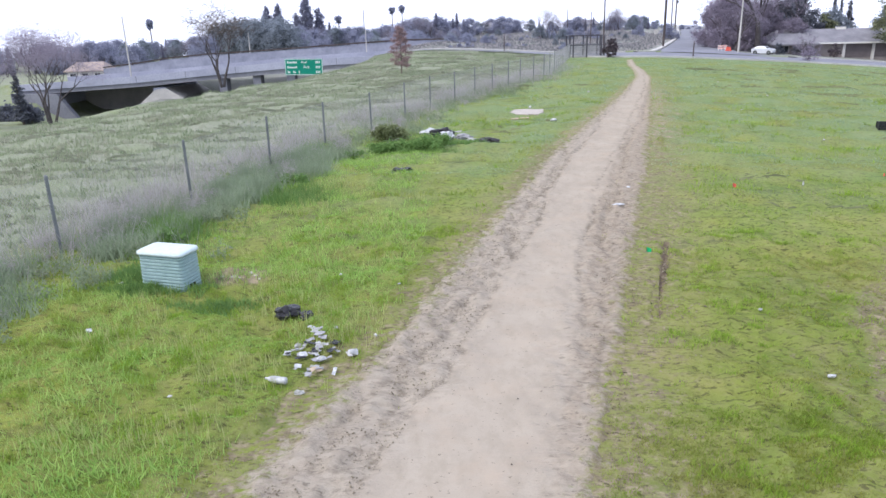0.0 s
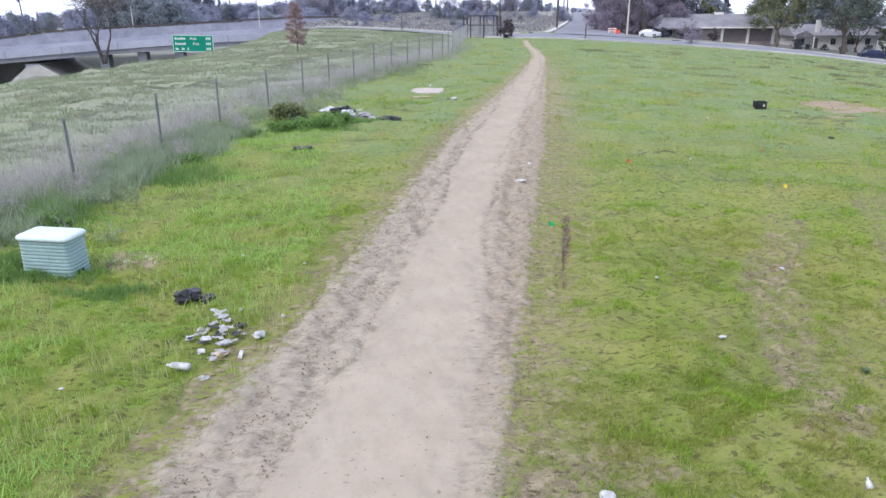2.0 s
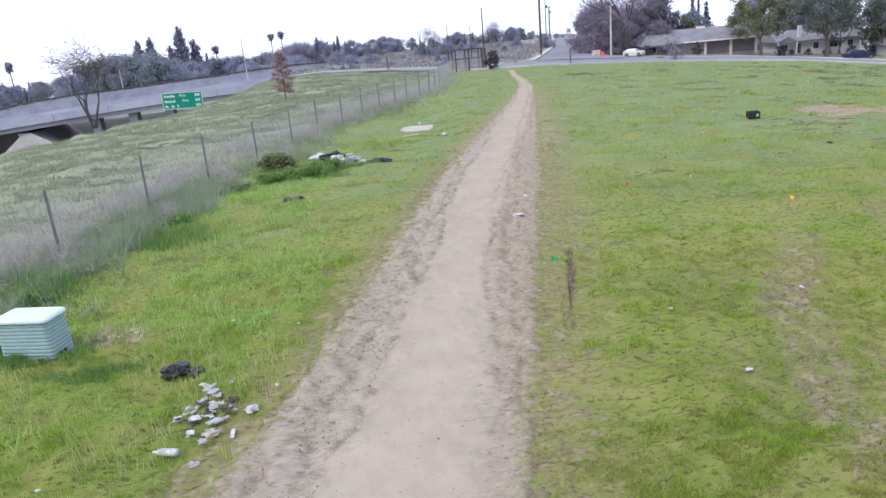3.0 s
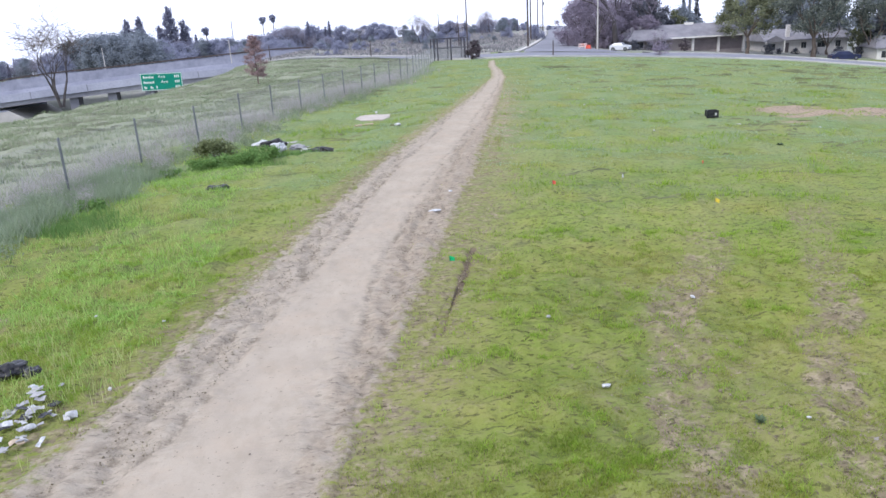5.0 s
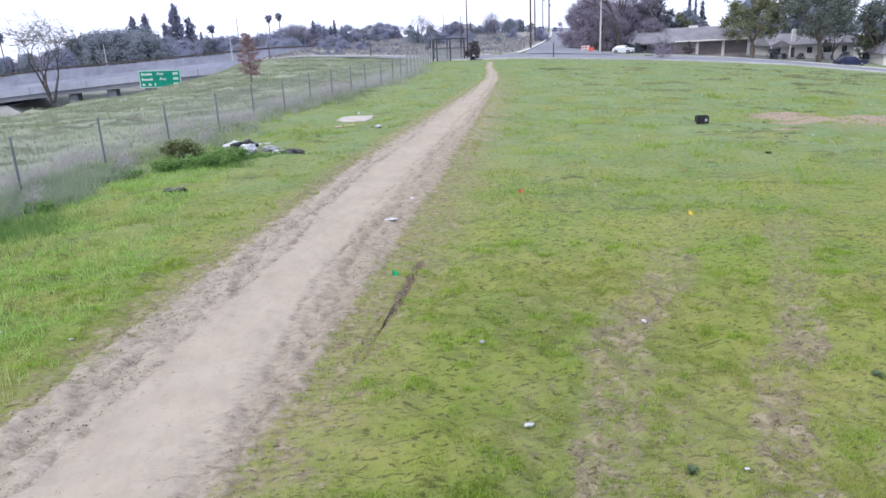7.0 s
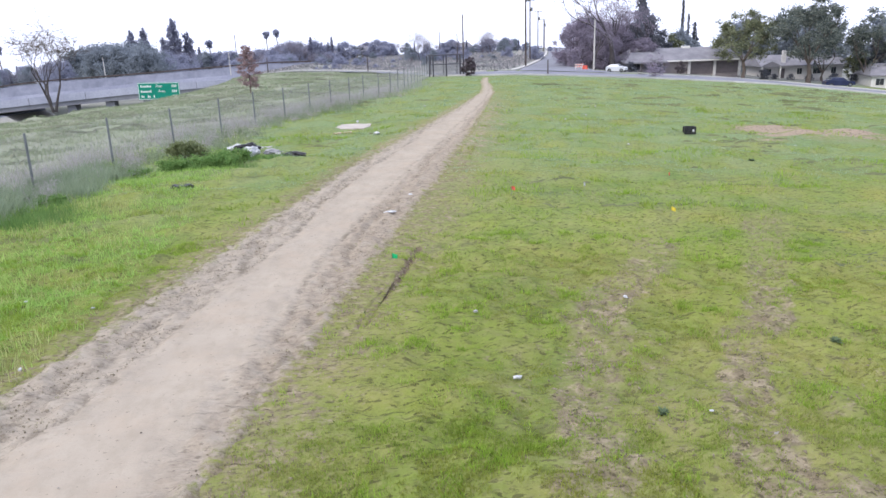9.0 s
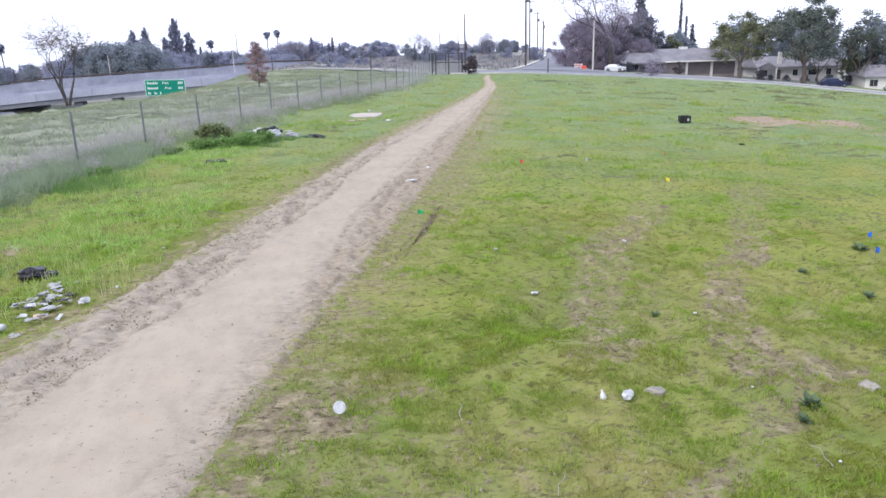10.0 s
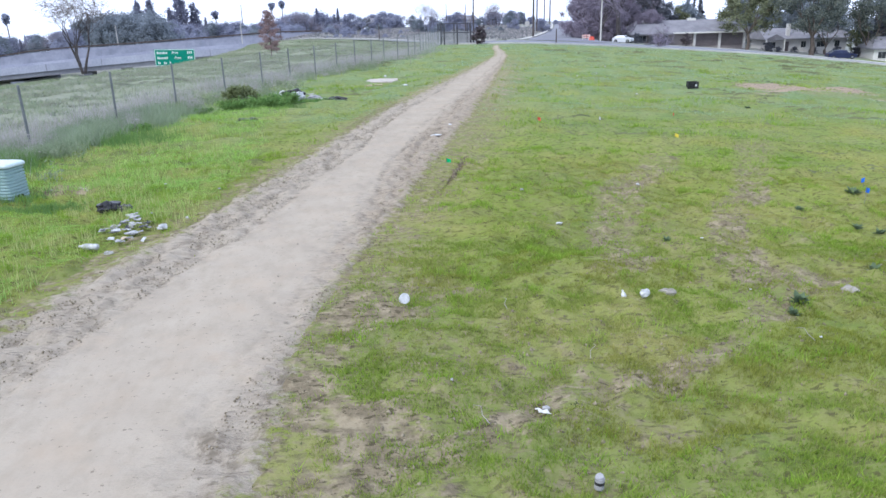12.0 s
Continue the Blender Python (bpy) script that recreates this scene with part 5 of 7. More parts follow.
def cream_house():
    h = thing("house", pose(92.5, 134.8, float(land(90, 134)) - 0.1, 0, 0, -8), "small cream stucco house with grey gabled roof and porch", "house")
    part("wall", Shape().box(0.5, 4.5, -0.8, 15.5, 8.4, 3.3), M_CREAM, h)
    part("roof", hip_roof(-8.2, 9.0, -0.6, 9.6, 2.6, 1.9, 0.4, 0.4), M_ROOF, h)
    sh = Shape().add([(-8.3, -0.9, 2.5), (-6.2, -0.9, 3.5), (-4.1, -0.9, 2.5), (-8.3, 3.5, 2.5), (-6.2, 3.5, 3.5), (-4.1, 3.5, 2.5), (-8.3, -0.9, 2.3), (-4.1, -0.9, 2.3)],
                     [(0, 1, 4, 3), (1, 2, 5, 4), (0, 6, 7, 2, 1)])
    part("porch_roof", sh, M_ROOF, h)
    for x in (-8.0, -4.4):
        part("porch_post", Shape().box(x, -0.8, -0.6, 0.22, 0.22, 3.1), M_TRIM, h)
    for x, w in ((-6.3, 1.2), (-0.2, 1.0), (3.2, 1.6), (6.4, 1.0)):
        window_part(h, x, 0.28, 0.75, w, 1.15)
    part("door", Shape().box(-3.6, 0.26, -0.1, 1.0, 0.1, 2.1), M_GARAGE, h)
    # added block that stands for a white post in front of the house
    part("post_stand_in", Shape().box(-3.2, 1.0, 1.4, 0.7, 0.6, 4.0), M_CREAM, h)


def white_house(x, y, turn, w, label, wall, roof):
    h = thing("house", pose(x, y, float(land(x, y)) - 0.1, 0, 0, turn), label, "house")
    part("wall", Shape().box(0, 4, -0.8, w, 8, 3.3), wall, h)
    part("roof", hip_roof(-w / 2 - 0.5, w / 2 + 0.5, -0.6, 8.6, 2.6, 1.8, 1.5, 1.5), roof, h)
    for k in range(3):
        window_part(h, -w / 3 + k * w / 3, -0.02, 0.8, 1.3, 1.1)


tan_house()
cream_house()
white_house(98.6, 116.5, -20, 8, "low white house with dark roof behind street trees", M_TRIM, M_ROOF)
white_house(-87.0, 166, 8, 8.2, "distant cream house with brown tiled roof", M_CREAM, M_TILE)
white_house(-30, 285, 0, 16, "distant low house with grey roof", M_STUCCO, M_ROOF)
white_house(2, 312, 0, 11, "distant low grey building", M_STUCCO, M_ROOF)
white_house(15, 300, 0, 12, "distant low tan building with grey roof", M_STUCCO, M_ROOF)
white_house(52, 330, 0, 14, "distant small pale house", M_CREAM, M_ROOF)


# ---- cars ----
def car(m, paint, label, length=4.5, height=1.45, van=False):
    c = thing("car", m, label, "car")
    L, W, H = length, 1.78, height
    roof0, roof1 = (0.16, 0.86) if van else (0.3, 0.76)
    prof = [(0, 0.32), (0, 0.72), (0.04, 0.84), (0.27 if not van else 0.2, 0.95), (roof0 + 0.1, H), (roof1, H), (0.93 if not van else 0.97, 0.98), (1.0, 0.92), (1.0, 0.34), (0.9, 0.22), (0.1, 0.22)]
    sh, n = Shape(), len(prof)
    for y, k in ((-W / 2, 1), (W / 2, 1)):
        sh.v += [Vector(((a - 0.5) * L, y * (0.84 if z > 1.0 else 1.0), z)) for a, z in prof]
    sh.f += [tuple(range(n)), tuple(reversed(range(n, 2 * n)))] + [(i, n + i, n + (i + 1) % n, (i + 1) % n) for i in range(n)]
    part("body", sh, paint, c)
    for y in (-1, 1):
        g = Shape()
        a0, a1 = (roof0 + 0.08 - 0.5) * L, (roof1 + 0.02 - 0.5) * L
        yy = y * (W / 2 * 0.90)
        g.add([(a0 - 0.28, y * (W / 2 * 0.955), 0.99), (a1 + 0.22, y * (W / 2 * 0.955), 0.99), (a1 - 0.05, yy * 0.96, H - 0.09), (a0 + 0.15, yy * 0.96, H - 0.09)], [(0, 1, 2, 3)])
        part("side_window", g, M_GLASS, c)
    for (a0, z0), (a1, z1) in ((prof[3], prof[4]), (prof[6], prof[5])):
        x0, x1 = (a0 * 0.85 + a1 * 0.15 - 0.5) * L, (a0 * 0.12 + a1 * 0.88 - 0.5) * L
        h0, h1 = z0 * 0.85 + z1 * 0.15, z0 * 0.12 + z1 * 0.88
        push = -0.02 if a0 < a1 else 0.02
        part("windscreen", Shape().add([(x0 + push, -W * 0.43, h0 + 0.01), (x0 + push, W * 0.43, h0 + 0.01), (x1 + push, W * 0.37, h1 + 0.01), (x1 + push, -W * 0.37, h1 + 0.01)], [(0, 1, 2, 3)]), M_GLASS, c)
    for a in (0.17, 0.81):
        for y in (-1, 1):
            x = (a - 0.5) * L
            w = part("tyre", Shape().tube([(x, y * (W / 2 - 0.1), 0.33), (x, y * (W / 2 + 0.03), 0.33)], [0.33, 0.33], 14), M_RUBBER, c)
            part("rim", Shape().tube([(x, y * (W / 2 + 0.02), 0.33), (x, y * (W / 2 + 0.045), 0.33)], [0.2, 0.18], 10), M_GALV, w)
    for y in (-0.6, 0.6):
        part("headlight", Shape().box(-L / 2 - 0.005, y, 0.62, 0.04, 0.34, 0.16), M_TRIM, c)
        part("tail_light", Shape().box(L / 2 + 0.005, y, 0.72, 0.04, 0.28, 0.16), M_BRICK, c)


def on_road(x, y, turn, lift=0.14):
    return pose(x, y, float(land(x, y)) + lift, 0, 0, turn)


car(on_road(50.2, 122.0, 142, 0.02), M_CARW, "small white hatchback parked beside the leafless tree", 3.3, 1.3)
car(on_road(83.8, 111.0, 166, 0.1), M_CARB, "dark blue sedan parked by the kerb under tall trees", 4.5, 1.45)
car(on_road(68.8, 205, 75), M_CARD2, "dark car parked along the avenue", 4.6, 1.6, True)
car(on_road(95.5, 107, 155), M_CARD2, "dark grey pickup parked near the white house", 4.9, 1.6, True)


# ---- poles, posts, barricades ----
def utility_pole(x, y, h, arms=1, cans=True):
    p = thing("utility_pole", put(x, y, 0, -0.1), "tall dark creosoted timber utility pole with cross-arm", "utility pole", "poles along the avenue")
    part("pole", Shape().tube([(0, 0, -0.5), (0, 0, h * 0.5), (0, 0, h)], [0.19, 0.165, 0.13], 9), M_TIMBER, p)
    for k in range(arms):
        arm = part("cross_arm", Shape().box(0, 0, h - 0.5 - k * 1.5, 2.6, 0.12, 0.14), M_TIMBER, p)
        for dx in (-1.15, -0.7, 0.7, 1.15):
            part("insulator", Shape().tube([(dx, 0, h - 0.36 - k * 1.5), (dx, 0, h - 0.16 - k * 1.5)], [0.05, 0.035], 6), M_GLASS, arm)
    if cans:
        part("transformer", Shape().tube([(0.42, 0, h - 2.9), (0.42, 0, h - 2.0)], [0.26, 0.26], 10), M_GALV, p, "grey transformer can")


for x, y, h in ((37.3, 135.0, 14.6), (48.4, 177.2, 14.4), (62.3, 224, 13.4), (79.4, 282, 12.5), (95, 340, 12.5)):
    utility_pole(x, y, h)


def plain_pole(name, x, y, h, r, mat, label, category, lift=0.0, z=None):
    ob = solid(name, Shape().tube([(0, 0, -0.5), (0, 0, h * 0.6), (0, 0, h)], [r, r * 0.8, r * 0.6], 8), mat, put(x, y, 0, lift), label, category)
    if z is not None:
        ob.location.z = z
    return ob


def street_lamp(x, y, h, z=None, arm=-1.6, label="pale concrete street lamp pole with a short arm"):
    p = thing("street_lamp", put(x, y), label, "street lamp")
    if z is not None:
        p.location.z = z
    part("pole", Shape().tube([(0, 0, -0.5), (0, 0, h * 0.6), (0, 0, h)], [0.17, 0.13, 0.09], 8), M_CONC, p)
    part("arm", Shape().tube([(0, 0, h - 0.15), (arm * 0.5, 0, h + 0.2), (arm, 0, h + 0.25)], [0.05, 0.04, 0.035], 6), M_GALV, p)
    part("lamp_head", Shape().box(arm * 1.1, 0, h + 0.17, 0.55, 0.22, 0.12), M_GALV, p)


street_lamp(45.8, 121, 8.4)
plain_pole("gate_post", 30.7, 94.6, 2.0, 0.10, M_TIMBER, "short dark square timber post at the street edge", "post")
plain_pole("utility_pole", 20.7, 102.5, 8.0, 0.12, M_TIMBER, "slim timber pole behind the enclosure", "utility pole")
plain_pole("utility_pole", 26.6, 150, 6.5, 0.11, M_TIMBER, "slim timber pole beyond the street", "utility pole")
plain_pole("utility_pole", 33.0, 235, 8, 0.16, M_TIMBER, "distant timber pole by the street", "utility pole")
plain_pole("utility_pole", -40.5, 300, 16, 0.2, M_TIMBER, "distant slim pole on the skyline", "utility pole")
plain_pole("light_pole", -59.4, 130.4, 11.5, 0.16, M_CONC, "pale freeway light pole on the bridge", "light pole", z=deck_z(-59.4) - 1.2)
plain_pole("light_pole", -46, 160, 8.5, 0.12, M_CONC, "pale slim light pole beyond the freeway", "light pole")
plain_pole("light_pole", -18.3, 146, 7.6, 0.12, M_CONC, "pale slim light pole beyond the freeway", "light pole")
plain_pole("sign_post", -8.0, 118, 2.6, 0.09, M_TIMBER, "short dark post on the verge", "post")
plain_pole("sign_post", 7.5, 112, 2.4, 0.09, M_TIMBER, "short dark post on the verge", "post")

# speed sign across the street
rs = thing("round_sign", put(39.6, 150, 0), "round pale sign plate on a post seen from behind", "road sign")
part("plate", Shape().tube([(0, -0.06, 2.4), (0, -0.02, 2.4)], [0.5, 0.5], 18), M_CONC, rs)
part("sign_post", Shape().tube([(0, 0, -0.3), (0, 0, 2.7)], [0.04, 0.04], 6), M_GALV, rs)


def barricade(x, y, turn):
    b = thing("barricade", put(x, y, turn, 0.1), "white folding traffic barricade with orange stripes", "barricade", "barricades at the corner")
    for z in (0.45, 0.8):
        rail = part("rail", Shape().box(0, 0, z, 1.3, 0.04, 0.2), M_TRIM, b)
        for k in range(4):
            part("stripe", Shape().box(-0.48 + k * 0.32, -0.024, z, 0.14, 0.008, 0.2), M_ORANGE, rail)
    for dx in (-0.5, 0.5):
        for dy in (-0.22, 0.22):
            part("leg", Shape().tube([(dx, dy, 0), (dx, 0, 1.02)], [0.025, 0.025], 5), M_TRIM, b)


for x, y, w in ((43.3, 121.5, -15), (44.4, 124, 20)):
    barricade(x, y, w)
solid("water_barrier", Shape().box(0, 0, 0, 0.95, 0.45, 0.26).box(0, 0, 0.24, 0.85, 0.24, 0.5, 0, 0.85).box(-0.25, 0, 0.7, 0.2, 0.16, 0.1), M_ORANGE, put(45.2, 124.0, 10, 0.1), "orange-red plastic road barrier at the street corner", "barrier")


# ---- enclosure at the end of the path ----
def enclosure():
    e = thing("enclosure", put(17.5, 96.4, 0), "dark steel fenced enclosure with open top frame", "enclosure")
    H = 2.75
    xs, ys = (-2.25, -1.75, 0.0, 1.85, 2.25), (0.0, 3.2)
    for x in xs:
        for y in ys:
            part("post", Shape().tube([(x, y, -0.6), (x, y, H)], [0.09, 0.09], 6), M_STEEL, e)
    for y in ys:
        for z in (H - 0.05, 1.55):
            part("rail", Shape().tube([(-2.25, y, z), (2.25, y, z)], [0.05, 0.05], 6), M_STEEL, e)
    for x in (-2.25, 2.25):
        part("rail", Shape().tube([(x, 0, H - 0.05), (x, 3.2, H - 0.05)], [0.05, 0.05], 6), M_STEEL, e)
    for y in ys:
        part("netting", wire_panel((-2.25, y, 0), (2.25, y, 0), -0.3, -0.3, 1.95, 0.10, 0.012), M_WIRE, e)


enclosure()


# ---- litter and small things ----
def blob(name, size, seed, mat, rough=0.35, fold=5.0, levels=3, flatten=True):
    """A crumpled lump with sharp folds, lying on z = 0."""
    bm = bmesh.new()
    bmesh.ops.create_icosphere(bm, subdivisions=levels, radius=1.0)
    for v in bm.verts:
        p = v.co.copy()
        k = noise.noise(p * fold * 0.35 + Vector((seed, 0, 0))) * rough + abs(noise.noise(p * fold + Vector((0, seed * 1.7, 0)))) * rough * 0.8
        v.co = p * (1 + k - rough * 0.3)
        v.co = Vector((v.co.x * size[0] / 2, v.co.y * size[1] / 2, (v.co.z + 0.75) * size[2] / 2))
        if flatten and v.co.z < 0:
            v.co.z *= 0.1
    return from_bm(name, bm, mat, False)


def sheet(name, w, d, seed, mat, lift=0.05, thick=0.006):
    """A creased scrap of paper or film."""
    n = 7
    sh = Shape()
    for side in (0, 1):
        for i in range(n):
            for j in range(n):
                x, y = (i / (n - 1) - 0.5) * w, (j / (n - 1) - 0.5) * d
                z = lift * (0.5 + 0.9 * noise.noise(Vector((x * 7 + seed, y * 7, seed * 0.3))) + 0.4 * noise.noise(Vector((x * 19, y * 19 + seed, 0))))
                e = 0.12 * noise.noise(Vector((x * 9, y * 9, seed)))
                sh.v.append(Vector((x * (1 + e), y * (1 - e), max(z, 0.003) - thick * side + thick)))
    for i in range(n - 1):
        for j in range(n - 1):
            a = i * n + j
            sh.f.append((a, a + n, a + n + 1, a + 1))
            b = a + n * n
            sh.f.append((b, b + 1, b + n + 1, b + n))
    for i in range(n - 1):
        for a, b in ((i, i + 1), (n * n - n + i + 1, n * n - n + i), ((i + 1) * n, i * n), (i * n + n - 1, (i + 1) * n + n - 1)):
            sh.f.append((a, b, b + n * n, a + n * n))
    return sh.mesh(name, mat)


def bottle_mesh(name, length, r, mat):
    prof = [(0, 0.3), (0.02, 0.95), (0.1, 1.0), (0.3, 0.94), (0.35, 1.0), (0.62, 1.0), (0.78, 0.75), (0.86, 0.38), (0.97, 0.36), (1.0, 0.3)]
    return Shape().tube([(0, a * length - length / 2, r) for a, _ in prof], [b * r for _, b in prof], 12).mesh(name, mat, True)


def litter(name, mesh, x, y, turn, label, category="litter", group="", lift=0.03, tip=0.0):
    ob = new(name, mesh)
    ob.matrix_world = put(x, y, turn, lift) @ pose(0, 0, 0, tip, 0, 0)
    return tagged(ob, label, category, group)


G1 = "litter heap beside the path"
litter("bin_bag", blob("bin_bag", (0.46, 0.34, 0.22), 1.0, M_BAG, 0.5, 4), -0.78, 10.85, 20, "torn shiny black plastic rubbish bag in the grass", "bag", G1)
litter("bin_bag", blob("bin_bag", (0.26, 0.2, 0.13), 4.0, M_BAG, 0.5, 5), -0.42, 10.72, 70, "small torn black plastic bag in the grass", "bag", G1)
litter("bottle", bottle_mesh("bottle", 0.33, 0.05, M_WHITE), -0.42, 8.72, 75, "white plastic bottle lying in the grass", "bottle", G1)
rnd = random.Random(77)
SCRAPS = [(-0.22, 10.3, 0.34, 0.26), (-0.12, 10.05, 0.30, 0.22), (-0.33, 9.72, 0.26, 0.2), (-0.12, 9.68, 0.42, 0.2), (0.06, 9.62, 0.3, 0.22), (-0.42, 9.4, 0.16, 0.3), (-0.02, 9.45, 0.34, 0.24), (0.1, 9.3, 0.2, 0.3),
          (-0.2, 9.28, 0.28, 0.16), (0.5, 9.4, 0.3, 0.2), (0.36, 8.95, 0.3, 0.14), (0.02, 8.78, 0.2, 0.12), (-0.02, 8.4, 0.3, 0.16), (0.2, 9.75, 0.2, 0.14), (-0.3, 9.55, 0.3, 0.2), (0.12, 9.05, 0.22, 0.12)]
for k, (x, y, w, d) in enumerate(SCRAPS):
    if k % 5 == 2:
        litter("crumpled_paper", blob("crumpled_paper", (w * 0.55, d * 0.55, 0.08), k + 2.0, (M_PAPER, M_WHITE, M_CLOTH)[k % 2], 0.5, 6, 2), x, y, rnd.uniform(0, 180), "crumpled white paper wrapper in the grass", "paper", G1)
    else:
        litter("paper_scrap", sheet("paper_scrap", w * 0.62, d * 0.36, k * 3.1, (M_WHITE, M_PAPER, M_CLOTH, M_BAG, M_PAPER)[k % 5], 0.035), x, y, rnd.uniform(0, 180), "creased scrap of paper or film in the grass", "paper", G1, 0.04)
for k in range(34):
    x, y = rnd.gauss(-0.02, 0.15), rnd.gauss(9.55, 0.3)
    w = rnd.uniform(0.05, 0.15)
    litter("paper_scrap", sheet("paper_scrap", w, w * rnd.uniform(0.35, 0.9), k * 1.7 + 60, rnd.choice((M_WHITE, M_PAPER, M_CLOTH, M_CLOTH, M_BAG)), 0.04), x, y, rnd.uniform(0, 180), "small torn scrap in the litter heap", "paper", G1, 0.045)
litter("cardboard", sheet("cardboard", 0.16, 0.1, 9.0, M_CARD, 0.08), 0.1, 8.95, 30, "small piece of brown cardboard", "cardboard", G1)
litter("crumpled_paper", blob("crumpled_paper", (0.17, 0.12, 0.11), 21.0, M_WHITE, 0.4, 5, 2), 0.55, 9.42, 10, "crumpled white paper at the path edge", "paper", G1)

for k, (x, y, w) in enumerate(((-2.35, 12.95, 0.2), (-2.05, 13.05, 0.16), (-2.2, 12.75, 0.12), (-1.9, 12.85, 0.1), (-2.5, 12.7, 0.1), (-1.75, 12.6, 0.08))):
    litter("rubble", blob("rubble", (w, w * 0.7, w * 0.35), 90.0 + k, M_RUBBLE, 0.4, 4, 2), x, y, k * 57, "pale lump of broken concrete in bare soil", "rubble", "rubble by the utility box", -0.01)

G2 = "rubbish by the fence"
litter("rubbish_bag", blob("rubbish_bag", (0.75, 0.5, 0.4), 31.0, M_WHITE, 0.4, 4), 0.55, 30.2, 10, "white plastic rubbish bag by the fence", "bag", G2)
litter("rubbish_bag", blob("rubbish_bag", (0.85, 0.55, 0.4), 32.0, M_WHITE, 0.4, 4), 1.35, 28.6, 60, "white and dark plastic rubbish bag in weeds", "bag", G2)
litter("bin_bag", blob("bin_bag", (0.9, 0.5, 0.42), 33.0, M_BAG, 0.5, 4), 1.15, 29.2, 0, "black plastic rubbish bag by the fence", "bag", G2)
litter("cloth_heap", blob("cloth_heap", (0.8, 0.5, 0.24), 34.0, M_CLOTH, 0.6, 5), 2.0, 29.6, 20, "heap of grey dirty cloth in the grass", "cloth", G2)
litter("cloth_heap", blob("cloth_heap", (0.6, 0.4, 0.22), 35.0, M_PAPER, 0.6, 5), 2.35, 28.9, 80, "heap of pale cloth and paper in the grass", "cloth", G2)
litter("bin_bag", blob("bin_bag", (1.0, 0.34, 0.24), 36.0, M_BAG, 0.5, 4), 3.0, 28.1, -25, "long black plastic bag on the grass", "bag", G2)
litter("paper_scrap", sheet("paper_scrap", 0.8, 0.2, 37.0, M_PAPER, 0.1), 1.5, 30.6, 0, "strip of pale paper in the grass", "paper", G2, 0.1)
litter("black_cloth", blob("black_cloth", (0.74, 0.38, 0.25), 38.0, M_BAG, 0.6, 5), 0.05, 22.75, 10, "crumpled black cloth on the grass", "cloth")
litter("crumpled_paper", blob("crumpled_paper", (0.15, 0.13, 0.14), 39.0, M_WHITE, 0.4, 5, 2), 0.2, 35.9, 0, "white plastic cup by a fence post", "litter")

def broken_slab(w, d, thick, seed, mat):
    """A flat slab with a chipped, uneven outline and a slightly worn top."""
    rnd, bm = random.Random(seed), bmesh.new()
    ring = []
    for k in range(22):
        a = 2 * math.pi * k / 22
        r = 1 / max(abs(math.cos(a)), abs(math.sin(a))) * rnd.uniform(0.86, 1.04)
        ring.append((w / 2 * r * math.cos(a), d / 2 * r * math.sin(a)))
    low = [bm.verts.new((x * 1.02, y * 1.02, -0.08)) for x, y in ring]
    lip = [bm.verts.new((x, y, thick - 0.025)) for x, y in ring]
    top = [bm.verts.new((x * 0.95, y * 0.95, thick + rnd.uniform(-0.012, 0.008))) for x, y in ring]
    for k in range(22):
        j = (k + 1) % 22
        bm.faces.new((low[k], low[j], lip[j], lip[k]))
        bm.faces.new((lip[k], lip[j], top[j], top[k]))
    mid = bm.verts.new((0, 0, thick))
    for k in range(22):
        bm.faces.new((top[k], top[(k + 1) % 22], mid))
    return from_bm("slab", bm, mat)


pad = solid("slab", broken_slab(1.7, 2.1, 0.12, 77, M_PLINTH), M_PLINTH, put(5.25, 37.3, -12, 0.03), "flat chipped pale beige slab lying in the grass", "slab")
litter("crumpled_paper", blob("crumpled_paper", (0.12, 0.11, 0.13), 41.0, M_WHITE, 0.4, 5, 2), 5.45, 38.0, 0, "white cup standing on the slab", "litter", lift=0.1)
litter("rubbish_bag", blob("rubbish_bag", (0.3, 0.2, 0.13), 42.0, M_WHITE, 0.4, 4), 6.3, 34.6, 0, "white crumpled plastic bag on the grass", "bag")
litter("board", Shape().box(0, 0, 0, 0.9, 0.3, 0.05).mesh("board", M_CARD), 4.75, 35.2, 20, "pale wooden board beside the slab", "board")
litter("paper_plate", blob("paper_plate", (0.34, 0.15, 0.05), 43.0, M_WHITE, 0.25, 4, 2), 6.1, 17.9, 8, "flattened white carton at the path edge", "litter")
litter("foam_scrap", blob("foam_scrap", (0.12, 0.1, 0.06), 44.0, M_WHITE, 0.2, 4, 2), 6.75, 19.8, 0, "small white scrap beside the path", "litter")


def crate():
    c = thing("crate", put(20.85, 32.7, -12), "black slatted plastic crate standing on the grass", "crate")
    W, D, H = 0.46, 0.36, 0.34
    for s in (-1, 1):
        for k in range(4):
            part("slat", Shape().box(0, s * D / 2, 0.02 + k * 0.085, W, 0.02, 0.06), M_CRATE, c)
            part("slat", Shape().box(s * W / 2, 0, 0.02 + k * 0.085, 0.02, D, 0.06), M_CRATE, c)
        for r in (-1, 1):
            part("corner", Shape().box(s * W / 2, r * D / 2, 0, 0.06, 0.06, H), M_CRATE, c)
    part("bottom", Shape().box(0, 0, 0.01, W, D, 0.03), M_CRATE, c)
    part("tag", Shape().box(0.14, -D / 2 - 0.018, 0.1, 0.09, 0.008, 0.12), M_WHITE, c, "white paper tag")


crate()


